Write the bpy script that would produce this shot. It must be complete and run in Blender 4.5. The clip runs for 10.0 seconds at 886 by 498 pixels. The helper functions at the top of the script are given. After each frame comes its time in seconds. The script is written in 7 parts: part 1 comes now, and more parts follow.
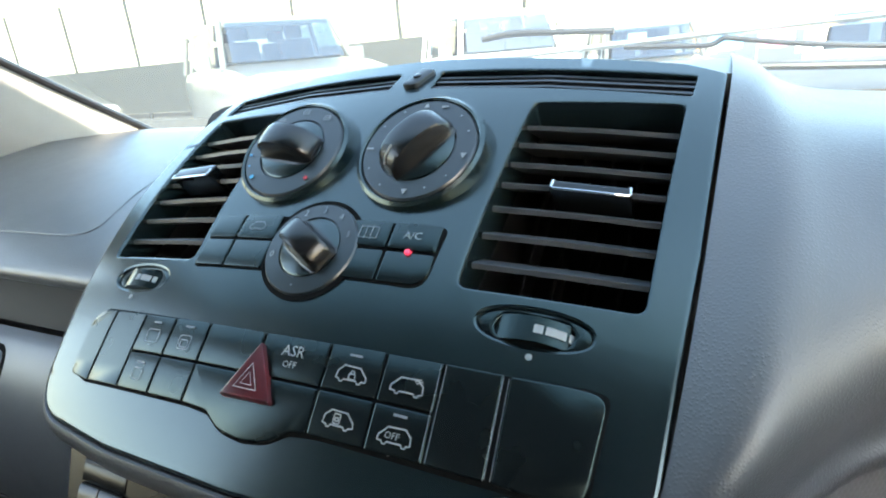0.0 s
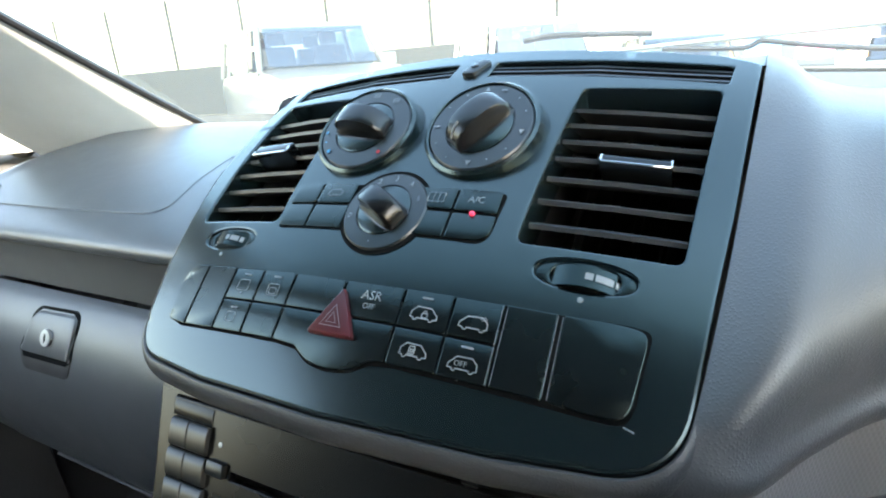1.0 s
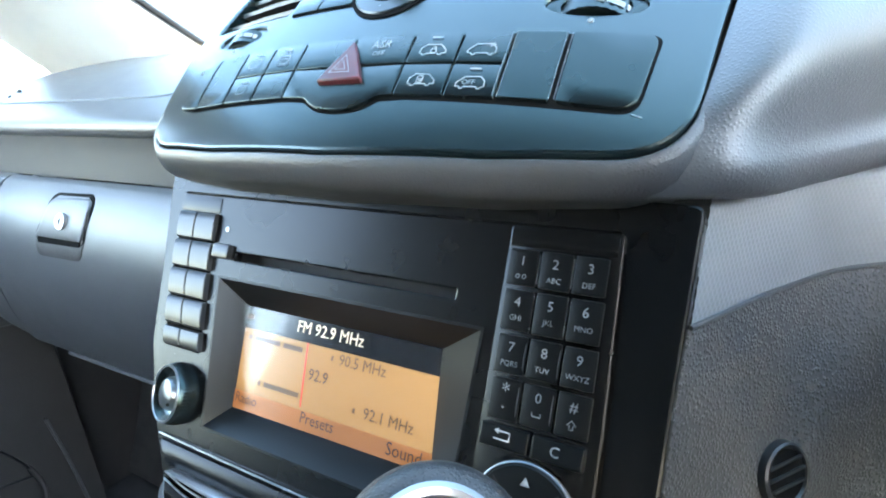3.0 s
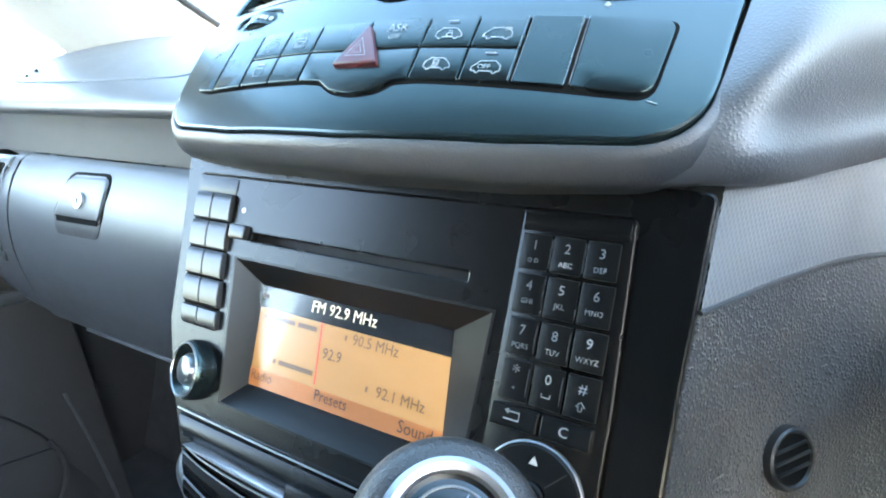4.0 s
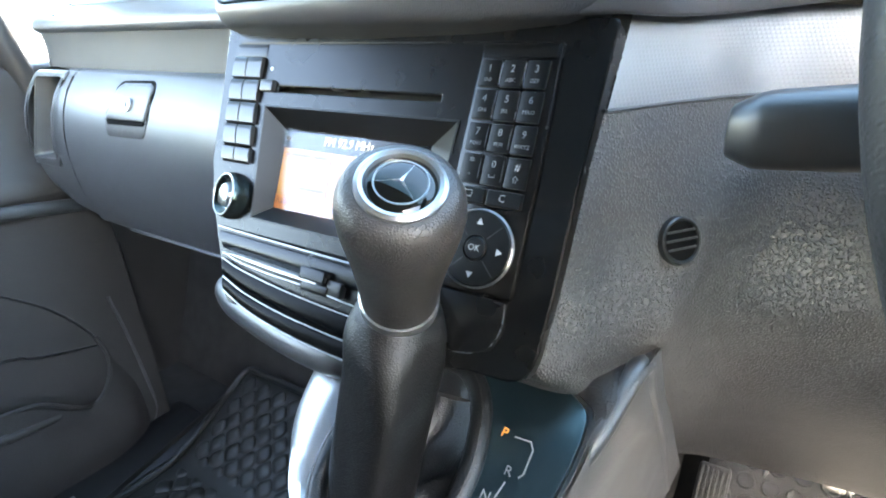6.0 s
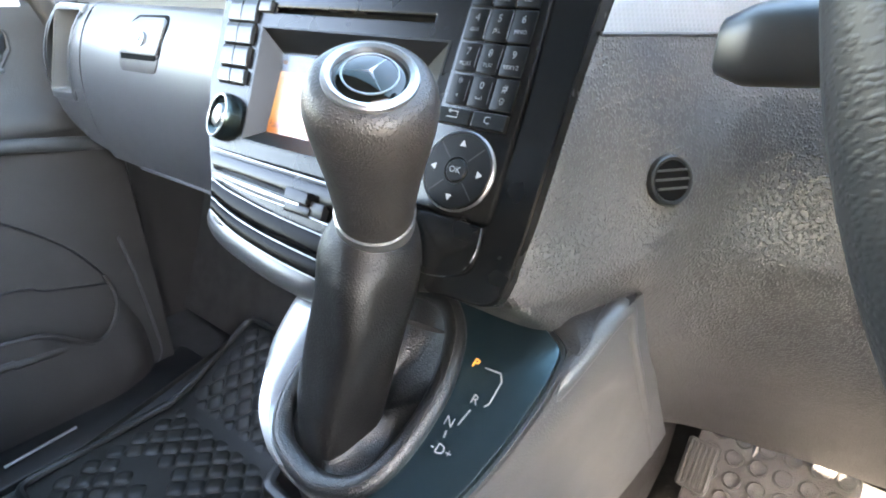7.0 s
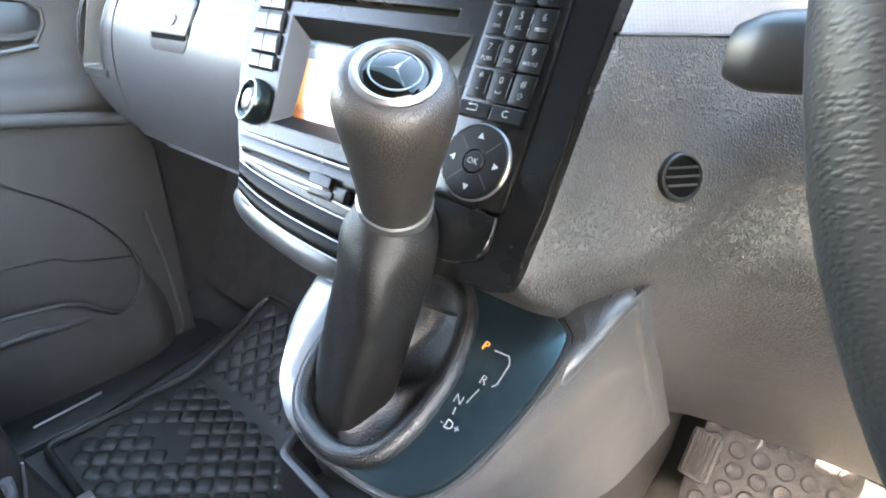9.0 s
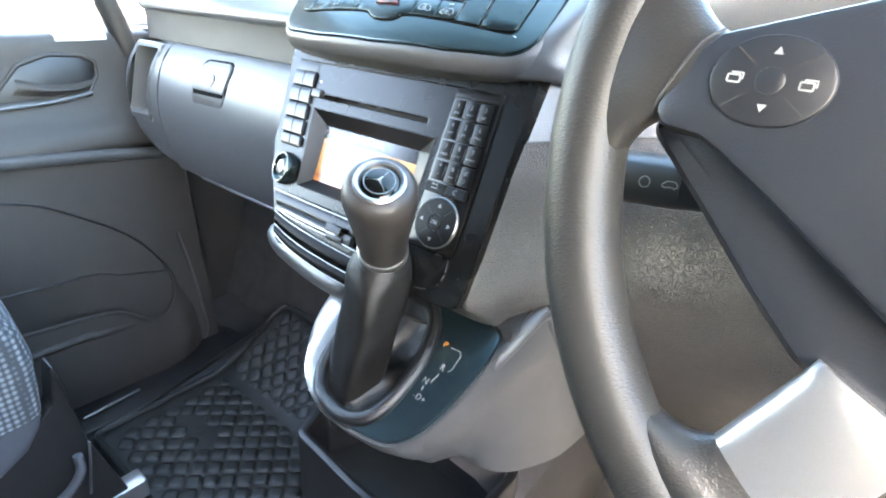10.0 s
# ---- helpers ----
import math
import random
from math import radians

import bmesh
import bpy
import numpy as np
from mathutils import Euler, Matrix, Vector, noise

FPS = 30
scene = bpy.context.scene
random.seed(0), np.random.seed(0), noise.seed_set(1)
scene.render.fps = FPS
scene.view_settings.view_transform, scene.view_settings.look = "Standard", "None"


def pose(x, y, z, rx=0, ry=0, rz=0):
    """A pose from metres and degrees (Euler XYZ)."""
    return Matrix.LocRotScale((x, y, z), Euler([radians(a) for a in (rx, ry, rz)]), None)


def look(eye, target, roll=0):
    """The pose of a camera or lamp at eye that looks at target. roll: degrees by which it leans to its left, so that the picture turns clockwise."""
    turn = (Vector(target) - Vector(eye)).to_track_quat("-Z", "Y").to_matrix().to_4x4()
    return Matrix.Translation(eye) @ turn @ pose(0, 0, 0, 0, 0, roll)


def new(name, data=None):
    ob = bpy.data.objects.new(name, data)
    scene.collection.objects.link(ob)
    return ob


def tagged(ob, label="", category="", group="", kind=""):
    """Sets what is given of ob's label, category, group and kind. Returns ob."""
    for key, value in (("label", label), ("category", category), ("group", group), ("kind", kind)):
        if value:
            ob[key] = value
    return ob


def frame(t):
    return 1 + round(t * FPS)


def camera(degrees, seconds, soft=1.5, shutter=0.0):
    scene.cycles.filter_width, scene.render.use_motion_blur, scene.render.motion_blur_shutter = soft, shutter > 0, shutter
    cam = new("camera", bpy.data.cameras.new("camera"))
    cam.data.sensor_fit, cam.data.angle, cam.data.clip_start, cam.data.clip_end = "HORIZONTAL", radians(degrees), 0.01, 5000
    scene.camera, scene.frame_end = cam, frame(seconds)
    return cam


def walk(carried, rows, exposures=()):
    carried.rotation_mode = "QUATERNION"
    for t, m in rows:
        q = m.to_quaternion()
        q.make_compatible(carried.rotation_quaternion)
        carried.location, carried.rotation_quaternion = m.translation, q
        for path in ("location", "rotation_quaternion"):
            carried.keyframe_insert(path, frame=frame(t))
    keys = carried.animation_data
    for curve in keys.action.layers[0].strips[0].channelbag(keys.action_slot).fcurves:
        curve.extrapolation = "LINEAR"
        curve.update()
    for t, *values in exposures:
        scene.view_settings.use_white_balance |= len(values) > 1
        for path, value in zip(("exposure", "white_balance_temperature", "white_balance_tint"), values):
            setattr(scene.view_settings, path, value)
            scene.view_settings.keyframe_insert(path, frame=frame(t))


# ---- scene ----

# ======================= camera and its way =======================
cam = camera(76.9, 10.0, soft=2.0)
PATH = [
    (0.0, 0.1408, -0.1185, 1.2816, 70.96, 4.72, 24.88),
    (0.5, 0.1407, -0.1361, 1.2805, 71.31, 4.52, 26.87),
    (1.0, 0.1417, -0.1556, 1.2743, 71.88, 4.03, 27.86),
    (1.5, 0.1548, -0.1683, 1.2529, 72.37, 3.68, 28.5),
    (2.0, 0.1534, -0.18, 1.2248, 72.34, 3.54, 28.48),
    (2.5, 0.154, -0.183, 1.1941, 72.61, 3.07, 29.0),
    (3.0, 0.1532, -0.1851, 1.1764, 72.1, 2.81, 29.55),
    (4.5, 0.1548, -0.1939, 1.1777, 69.8, 2.33, 31.23),
    (5.0, 0.1633, -0.2174, 1.1713, 69.49, 2.07, 31.57),
    (5.5, 0.1863, -0.2454, 1.1611, 69.63, 1.21, 32.33),
    (6.0, 0.2180, -0.2544, 1.1318, 67.7, 1.5, 33.45),
    (6.2, 0.2250, -0.2479, 1.1188, 67.2, 0.63, 34.51),
    (7.5, 0.237, -0.2502, 1.105, 64.81, -1.76, 37.32),
    (8.0, 0.2365, -0.2525, 1.1057, 64.24, -2.0, 38.07),
    (8.5, 0.2386, -0.2562, 1.1063, 64.11, -2.44, 38.56),
    (9.0, 0.2432, -0.2576, 1.1125, 63.81, -2.59, 39.09),
    (9.5, 0.2800, -0.2748, 1.1482, 63.52, -2.2, 39.9),
    (10.0, 0.3328, -0.3328, 1.1890, 64.55, -2.4, 39.82),
]
EXPOSURES = [(0.0, 3.44, 8000, 8), (2.0, 4.02, 7750, 7), (3.0, 4.72, 7150, 6), (5.0, 5.00, 7000, 5), (6.0, 5.14, 7450, 8), (7.5, 5.60, 8250, 14), (9.2, 5.68, 8250, 14), (10.0, 5.42, 7850, 11)]
walk(cam, [(t, pose(*p)) for t, *p in PATH], EXPOSURES)

# ======================= light =======================
world = bpy.data.worlds.new("world")
scene.world = world
world.use_nodes = True
wn = world.node_tree.nodes
sky = wn.new("ShaderNodeTexSky")
sky.sky_type = "NISHITA"
sky.sun_disc = False
sky.dust_density = 1.2
sky.sun_elevation = radians(35)
sky.sun_rotation = radians(153)
wn["Background"].inputs[1].default_value = 0.15
world.node_tree.links.new(sky.outputs[0], wn["Background"].inputs[0])
sun = new("sun", bpy.data.lights.new("sun", "SUN"))
sun.data.energy, sun.data.angle, sun.data.color = 2.6, radians(0.5), (1.0, 0.95, 0.88)
sun.matrix_world = look((3.7, -7.3, 5.7), (0, 0, 0))


# ======================= materials =======================
def material(name, color, rough=0.5, metal=0.0, grain=0.0, grain_size=0.002, vary=0.12, vary_size=0.05, coat=0.0,
             kind="noise", emit=0.0, spec=0.5, rough_vary=0.02, coord="Object", stretch=1.0):
    m = bpy.data.materials.new(name)
    m.use_nodes = True
    nt = m.node_tree
    b = nt.nodes["Principled BSDF"]
    b.inputs["Base Color"].default_value = (*color, 1)
    b.inputs["Roughness"].default_value = rough
    b.inputs["Metallic"].default_value = metal
    b.inputs["Coat Weight"].default_value = coat
    b.inputs["Coat Roughness"].default_value = 0.18
    b.inputs["Specular IOR Level"].default_value = spec
    co = nt.nodes.new("ShaderNodeTexCoord")
    if vary:
        n1 = nt.nodes.new("ShaderNodeTexNoise")
        n1.inputs["Scale"].default_value = 1 / vary_size
        n1.inputs["Detail"].default_value = 6
        nt.links.new(co.outputs["Object"], n1.inputs["Vector"])
        ramp = nt.nodes.new("ShaderNodeMapRange")
        ramp.inputs[1].default_value, ramp.inputs[2].default_value = 0.3, 0.7
        ramp.inputs[3].default_value, ramp.inputs[4].default_value = 1 - vary, 1 + vary
        nt.links.new(n1.outputs["Fac"], ramp.inputs[0])
        mul = nt.nodes.new("ShaderNodeMix")
        mul.data_type, mul.blend_type = "RGBA", "MULTIPLY"
        mul.inputs["Factor"].default_value = 1
        mul.inputs["A"].default_value = (*color, 1)
        comb = nt.nodes.new("ShaderNodeCombineColor")
        for i in range(3):
            nt.links.new(ramp.outputs[0], comb.inputs[i])
        nt.links.new(comb.outputs[0], mul.inputs["B"])
        nt.links.new(mul.outputs["Result"], b.inputs["Base Color"])
        r2 = nt.nodes.new("ShaderNodeMapRange")
        r2.inputs[1].default_value, r2.inputs[2].default_value = 0.3, 0.7
        r2.inputs[3].default_value, r2.inputs[4].default_value = max(0.02, rough - rough_vary), min(1, rough + rough_vary)
        n2 = nt.nodes.new("ShaderNodeTexNoise")
        n2.inputs["Scale"].default_value = 2.3 / vary_size
        n2.inputs["Detail"].default_value = 3
        nt.links.new(co.outputs["Object"], n2.inputs["Vector"])
        nt.links.new(n2.outputs["Fac"], r2.inputs[0])
        nt.links.new(r2.outputs[0], b.inputs["Roughness"])
    if grain:
        bump = nt.nodes.new("ShaderNodeBump")
        bump.inputs["Strength"].default_value = grain
        bump.inputs["Distance"].default_value = grain_size * 0.4
        if kind == "leather":
            v = nt.nodes.new("ShaderNodeTexVoronoi")
            v.inputs["Scale"].default_value = 1 / grain_size
            v.feature = "SMOOTH_F1"
            v.inputs["Smoothness"].default_value = 0.35
            warp = nt.nodes.new("ShaderNodeTexNoise")
            warp.inputs["Scale"].default_value = 0.45 / grain_size
            addv = nt.nodes.new("ShaderNodeVectorMath")
            addv.operation = "MULTIPLY_ADD"
            addv.inputs[1].default_value = (grain_size * 0.8,) * 3
            nt.links.new(co.outputs[coord], warp.inputs["Vector"])
            nt.links.new(warp.outputs["Color"], addv.inputs[0])
            nt.links.new(co.outputs[coord], addv.inputs[2])
            if stretch != 1.0:
                long = nt.nodes.new("ShaderNodeMapping")
                long.inputs["Scale"].default_value = (1, 1 / stretch, 1)
                nt.links.new(addv.outputs[0], long.inputs["Vector"])
                nt.links.new(long.outputs[0], v.inputs["Vector"])
            else:
                nt.links.new(addv.outputs[0], v.inputs["Vector"])
            mr = nt.nodes.new("ShaderNodeMapRange")
            mr.interpolation_type = "SMOOTHSTEP"
            mr.inputs[1].default_value, mr.inputs[2].default_value = 0.08, 0.62
            mr.inputs[3].default_value, mr.inputs[4].default_value = 1.0, 0.0
            nt.links.new(v.outputs["Distance"], mr.inputs[0])
            nt.links.new(mr.outputs[0], bump.inputs["Height"])
        else:
            n3 = nt.nodes.new("ShaderNodeTexNoise")
            n3.inputs["Scale"].default_value = 1 / grain_size
            n3.inputs["Detail"].default_value = 3
            nt.links.new(co.outputs["Object"], n3.inputs["Vector"])
            nt.links.new(n3.outputs["Fac"], bump.inputs["Height"])
        nt.links.new(bump.outputs[0], b.inputs["Normal"])
    if emit:
        b.inputs["Emission Color"].default_value = (*color, 1)
        b.inputs["Emission Strength"].default_value = emit
    return m


# Panel base leans teal like its tint below, for reflected sky
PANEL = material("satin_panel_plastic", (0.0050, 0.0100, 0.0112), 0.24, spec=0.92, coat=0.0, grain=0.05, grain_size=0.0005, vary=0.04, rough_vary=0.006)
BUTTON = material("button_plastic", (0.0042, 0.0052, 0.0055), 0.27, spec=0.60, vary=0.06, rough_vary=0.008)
SLAT = material("vent_slat_plastic", (0.045, 0.048, 0.051), 0.38, spec=0.9, vary=0.06)
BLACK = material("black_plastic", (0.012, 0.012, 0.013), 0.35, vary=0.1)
GRIP = material("dial_grip_plastic", (0.0075, 0.0075, 0.0078), 0.26, spec=0.6, vary=0.05, rough_vary=0.01)
DIALRING = material("dial_ring_plastic", (0.009, 0.0125, 0.014), 0.30, spec=0.8, vary=0.05, rough_vary=0.01)
DEEP = material("dark_cavity_plastic", (0.022, 0.022, 0.023), 0.6)
GLOSS = material("gloss_black_plastic", (0.003, 0.0035, 0.0035), 0.03, spec=0.5, vary=0.05, rough_vary=0.01)
FASCIA = material("radio_fascia_plastic", (0.0042, 0.0042, 0.0042), 0.27, spec=0.34, vary=0.05, rough_vary=0.008)
PAD = material("grained_dash_vinyl", (0.086, 0.088, 0.092), 0.42, spec=0.9, grain=0.22, grain_size=0.0011, kind="leather", vary=0.06)
LOWER = material("grained_lower_dash_vinyl", (0.073, 0.069, 0.066), 0.43, spec=0.60, grain=0.85, grain_size=0.0014, kind="leather", vary=0.06)
# Pad vinyl copied darker, so the bead's shade is in its colour
SHADEDPAD = material("shaded_pad_vinyl", (0.056, 0.058, 0.061), 0.42, spec=0.70, grain=0.22, grain_size=0.0011, kind="leather", vary=0.06)
SMOOTHDASH = material("fine_grain_grey_plastic", (0.068, 0.070, 0.072), 0.36, spec=0.75, grain=0.18, grain_size=0.0012, kind="leather", vary=0.06)
WHEELLEATHER = material("steering_wheel_leather", (0.024, 0.0235, 0.023), 0.44, spec=0.34, grain=0.22, grain_size=0.0011, kind="leather", vary=0.08, coord="UV", stretch=2.0)
SPOKELEATHER = material("steering_spoke_leather", (0.022, 0.0215, 0.021), 0.36, spec=0.75, grain=0.22, grain_size=0.0012, kind="leather", vary=0.08)
LEATHER = material("black_leather", (0.0066, 0.0060, 0.0058), 0.40, spec=0.30, grain=0.36, grain_size=0.0010, kind="leather", vary=0.15)
# Bluer, glossier copy of the boot leather, for sky sheen on upward faces
RIMLEATHER = material("boot_rim_leather", (0.0080, 0.0085, 0.0092), 0.36, spec=0.60, grain=0.45, grain_size=0.0010, kind="leather", vary=0.12)
KEYP = material("pale_sheen_key_plastic", (0.009, 0.009, 0.009), 0.30, spec=0.60, vary=0.05)
KNOBLEATHER = material("knob_leather", (0.027, 0.0245, 0.0235), 0.42, spec=0.45, grain=0.45, grain_size=0.0009, kind="leather", vary=0.1)
CHROME = material("brushed_chrome", (0.75, 0.75, 0.76), 0.16, metal=1.0, vary=0.05)
SILVER = material("satin_silver_plastic", (0.40, 0.41, 0.42), 0.30, metal=0.75, vary=0.02, rough_vary=0.01)
RINGMETAL = material("satin_grey_metal_ring", (0.30, 0.305, 0.31), 0.30, metal=0.85, vary=0.02)
MESH = material("dimpled_grey_vinyl", (0.19, 0.194, 0.20), 0.36, spec=1.0, vary=0.06)
WHITE = material("white_print", (0.27, 0.28, 0.28), 0.5, vary=0.04)
DARKMETAL = material("dark_satin_metal", (0.16, 0.17, 0.18), 0.28, metal=0.8, vary=0.05)
GREYPRINT = material("grey_print", (0.19, 0.20, 0.21), 0.5, vary=0.04)
RED = material("hazard_red_plastic", (0.070, 0.008, 0.010), 0.33, spec=0.7, vary=0.06)
REDLAMP = material("red_lamp", (1.0, 0.05, 0.12), 0.3, emit=0.10, vary=0)
ORANGELAMP = material("orange_lamp", (0.8, 0.32, 0.06), 0.3, emit=0.035, vary=0)
REDPRINT = material("red_print", (0.45, 0.03, 0.04), 0.5, vary=0.04)
BLUEPRINT = material("blue_print", (0.04, 0.30, 0.50), 0.5, vary=0.04)
RUBBER = material("black_rubber", (0.0125, 0.0135, 0.0130), 0.46, spec=0.5, grain=0.15, grain_size=0.001, vary=0.15)
CARPET = material("grey_carpet", (0.045, 0.044, 0.043), 0.95, grain=0.8, grain_size=0.003, vary=0.2, vary_size=0.03)
DOORP = material("dark_door_plastic", (0.034, 0.0305, 0.0285), 0.5, grain=0.35, grain_size=0.0016, kind="leather", vary=0.08)
PILLAR = material("pale_grey_pillar_trim", (0.55, 0.56, 0.55), 0.75, grain=0.2, grain_size=0.001, vary=0.05)
# Headlining stays out of view; dark grey holds down reflections off the dash
ROOFM = material("grey_headlining", (0.060, 0.060, 0.058), 0.95, grain=0.3, grain_size=0.002, vary=0.05)
STEEL = material("steel", (0.5, 0.5, 0.5), 0.35, metal=1.0, vary=0.1)

STALKM = material("satin_stalk_plastic", (0.016, 0.0175, 0.019), 0.40, spec=0.6, grain=0.08, grain_size=0.0008, vary=0.06)
KEYN = material("number_key_plastic", (0.0046, 0.0052, 0.0055), 0.35, spec=0.18, vary=0.05)
# Flat black for the shade in gaps, wells and grooves
MATTBLACK = material("matt_black_gap", (0.004, 0.004, 0.004), 0.9, spec=0.1, vary=0)
BANDM = material("matt_grey_band_plastic", (0.056, 0.058, 0.060), 0.50, spec=0.35, grain=0.20, grain_size=0.0012, kind="leather", vary=0.06)
PASSPAD = material("smooth_grey_pad_vinyl", (0.084, 0.087, 0.091), 0.37, spec=1.0, grain=0.20, grain_size=0.0014, kind="leather", vary=0.05)

# Teal specular tint puts the windscreen's coloured reflection into panel and buttons
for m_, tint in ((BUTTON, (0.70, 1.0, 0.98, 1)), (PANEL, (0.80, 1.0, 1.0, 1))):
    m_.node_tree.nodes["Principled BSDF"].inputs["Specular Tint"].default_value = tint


# ======================= mesh helpers =======================
def finish(name, bm, mat, parent=None, label="", smooth=40):
    me = bpy.data.meshes.new(name)
    bmesh.ops.remove_doubles(bm, verts=bm.verts, dist=1e-6)
    bmesh.ops.recalc_face_normals(bm, faces=bm.faces)
    bm.to_mesh(me)
    bm.free()
    if smooth:
        for p in me.polygons:
            p.use_smooth = True
        me.set_sharp_from_angle(angle=radians(smooth))
    me.materials.append(mat)
    ob = new(name, me)
    if parent is not None:
        ob.parent = parent
        ob.matrix_parent_inverse = parent.matrix_world.inverted() if parent.type == "MESH" else Matrix.Identity(4)
    if label:
        tagged(ob, label)
    return ob


def islands(bm):
    """Splits a mesh into its separate pieces."""
    bmesh.ops.remove_doubles(bm, verts=bm.verts, dist=1e-6)
    left, out = set(bm.faces), []
    while left:
        todo = [left.pop()]
        group = set(todo)
        while todo:
            for e in todo.pop().edges:
                for f in e.link_faces:
                    if f in left:
                        left.discard(f)
                        group.add(f)
                        todo.append(f)
        piece = bmesh.new()
        vm = {}
        for f in sorted(group, key=lambda f: f.index):
            for v in f.verts:
                if v not in vm:
                    vm[v] = piece.verts.new(v.co)
            piece.faces.new([vm[v] for v in f.verts])
        out.append(piece)
    bm.free()
    return out


def part(name, bm, mat, parent, label="", smooth=40):
    if name in ("mark", "text"):
        bm.faces.index_update()
        return [finish(name, b, mat, parent, label, smooth) for b in sorted(islands(bm), key=lambda b: -len(b.faces))][0]
    return finish(name, bm, mat, parent, label, smooth)


def thing(name, label, category, group="", kind="", at=(0, 0, 0)):
    ob = new(name)
    ob.empty_display_size = 0.02
    return tagged(ob, label, category, group, kind)


def crom(pts, n, closed=False):
    """Points along a smooth line through pts, n steps a span."""
    pts = [Vector(p) for p in pts]
    out = []
    m = len(pts)
    for i in range(m if closed else m - 1):
        if closed:
            p0, p1, p2, p3 = (pts[(i + k) % m] for k in (-1, 0, 1, 2))
        else:
            p1, p2 = pts[i], pts[i + 1]
            p0 = pts[i - 1] if i else p1 * 2 - p2
            p3 = pts[i + 2] if i + 2 < m else p2 * 2 - p1
        for k in range(n):
            t = k / n
            out.append(0.5 * (2 * p1 + (p2 - p0) * t + (2 * p0 - 5 * p1 + 4 * p2 - p3) * t * t + (3 * p1 - p0 - 3 * p2 + p3) * t ** 3))
    if not closed:
        out.append(pts[-1])
    return out


def sheet(rows, nu=6, nv=6, thick=0.0):
    """A smooth sheet through a net of points."""
    rows = [crom(r, nu) for r in rows]
    cols = [crom([r[j] for r in rows], nv) for j in range(len(rows[0]))]
    bm = bmesh.new()
    vs = [[bm.verts.new(p) for p in c] for c in cols]
    for a, b in zip(vs, vs[1:]):
        for i in range(len(a) - 1):
            bm.faces.new((a[i], a[i + 1], b[i + 1], b[i]))
    if thick:
        bm.normal_update()
        off = {v: bm.verts.new(v.co - v.normal * thick) for c in vs for v in c}
        for f in list(bm.faces):
            bm.faces.new([off[v] for v in reversed(f.verts)])
        border = [c[0] for c in vs] + [v for v in vs[-1][1:]] + [c[-1] for c in reversed(vs[:-1])] + list(reversed(vs[0][1:-1]))
        for i in range(len(border)):
            a, b = border[i], border[(i + 1) % len(border)]
            bm.faces.new((a, b, off[b], off[a]))
    return bm


def loft(sections, caps=True, closed=True, smooth=0):
    if smooth:
        sections = [[c[i] for c in [crom([s[k] for s in sections], smooth) for k in range(len(sections[0]))]]
                    for i in range((len(sections) - 1) * smooth + 1)]
    bm = bmesh.new()
    vs = [[bm.verts.new(p) for p in s] for s in sections]
    n = len(vs[0])
    for a, b in zip(vs, vs[1:]):
        for i in range(n if closed else n - 1):
            j = (i + 1) % n
            bm.faces.new((a[i], a[j], b[j], b[i]))
    if caps and closed:
        bm.faces.new(list(reversed(vs[0])))
        bm.faces.new(vs[-1])
    return bm


def tube(path, radius, n=12, closed=False, squash=1.0, up=Vector((0, 0, 1))):
    path = [Vector(p) for p in path]
    secs = []
    m = len(path)
    for i, p in enumerate(path):
        a = path[(i - 1) % m] if (closed or i) else p
        b = path[(i + 1) % m] if (closed or i + 1 < m) else p
        t = (b - a).normalized()
        s = t.cross(up)
        s = s.normalized() if s.length > 1e-4 else Vector((1, 0, 0))
        u = s.cross(t)
        r = radius[i] if hasattr(radius, "__len__") else radius
        secs.append([p + s * r * math.cos(2 * math.pi * k / n) + u * r * squash * math.sin(2 * math.pi * k / n) for k in range(n)])
    if closed:
        secs.append(secs[0])
    return loft(secs, caps=not closed)


def lathe(profile, m, n=40, caps=True):
    """profile: (radius, height) rows, about the local z of m."""
    secs = [[m @ Vector((r * math.cos(2 * math.pi * k / n), r * math.sin(2 * math.pi * k / n), h)) for k in range(n)] for r, h in profile]
    return loft(secs, caps=caps)


def rrect(x0, y0, x1, y1, r, n=5):
    if not hasattr(r, "__len__"):
        r = (r,) * 4
    out = []
    for (cx, cy, sx, sy, a), rr in zip(((x1, y1, -1, -1, 0), (x0, y1, 1, -1, 90), (x0, y0, 1, 1, 180), (x1, y0, -1, 1, 270)), r):
        if rr <= 0:
            out.append((cx, cy))
            continue
        for k in range(n + 1):
            b = radians(a + 90 * k / n)
            out.append((cx + sx * rr + rr * math.cos(b), cy + sy * rr + rr * math.sin(b)))
    return out


def rpoly(pts, r, n=5):
    """A polygon with rounded corners, anticlockwise."""
    out = []
    m = len(pts)
    for i in range(m):
        p = Vector(pts[i])
        a, b = (Vector(pts[i - 1]) - p), (Vector(pts[(i + 1) % m]) - p)
        rr = r[i] if hasattr(r, "__len__") else r
        d = min(rr / max(math.tan(a.angle(b) / 2), 1e-3), a.length * 0.49, b.length * 0.49)
        if rr <= 0:
            out.append(tuple(p))
            continue
        s, e = p + a.normalized() * d, p + b.normalized() * d
        for k in range(n + 1):
            t = k / n
            q = s * (1 - t) ** 2 + p * 2 * t * (1 - t) + e * t * t
            out.append((q.x, q.y))
    return out


def circle(cx, cy, r, n=32):
    return [(cx + r * math.cos(2 * math.pi * k / n), cy + r * math.sin(2 * math.pi * k / n)) for k in range(n)]


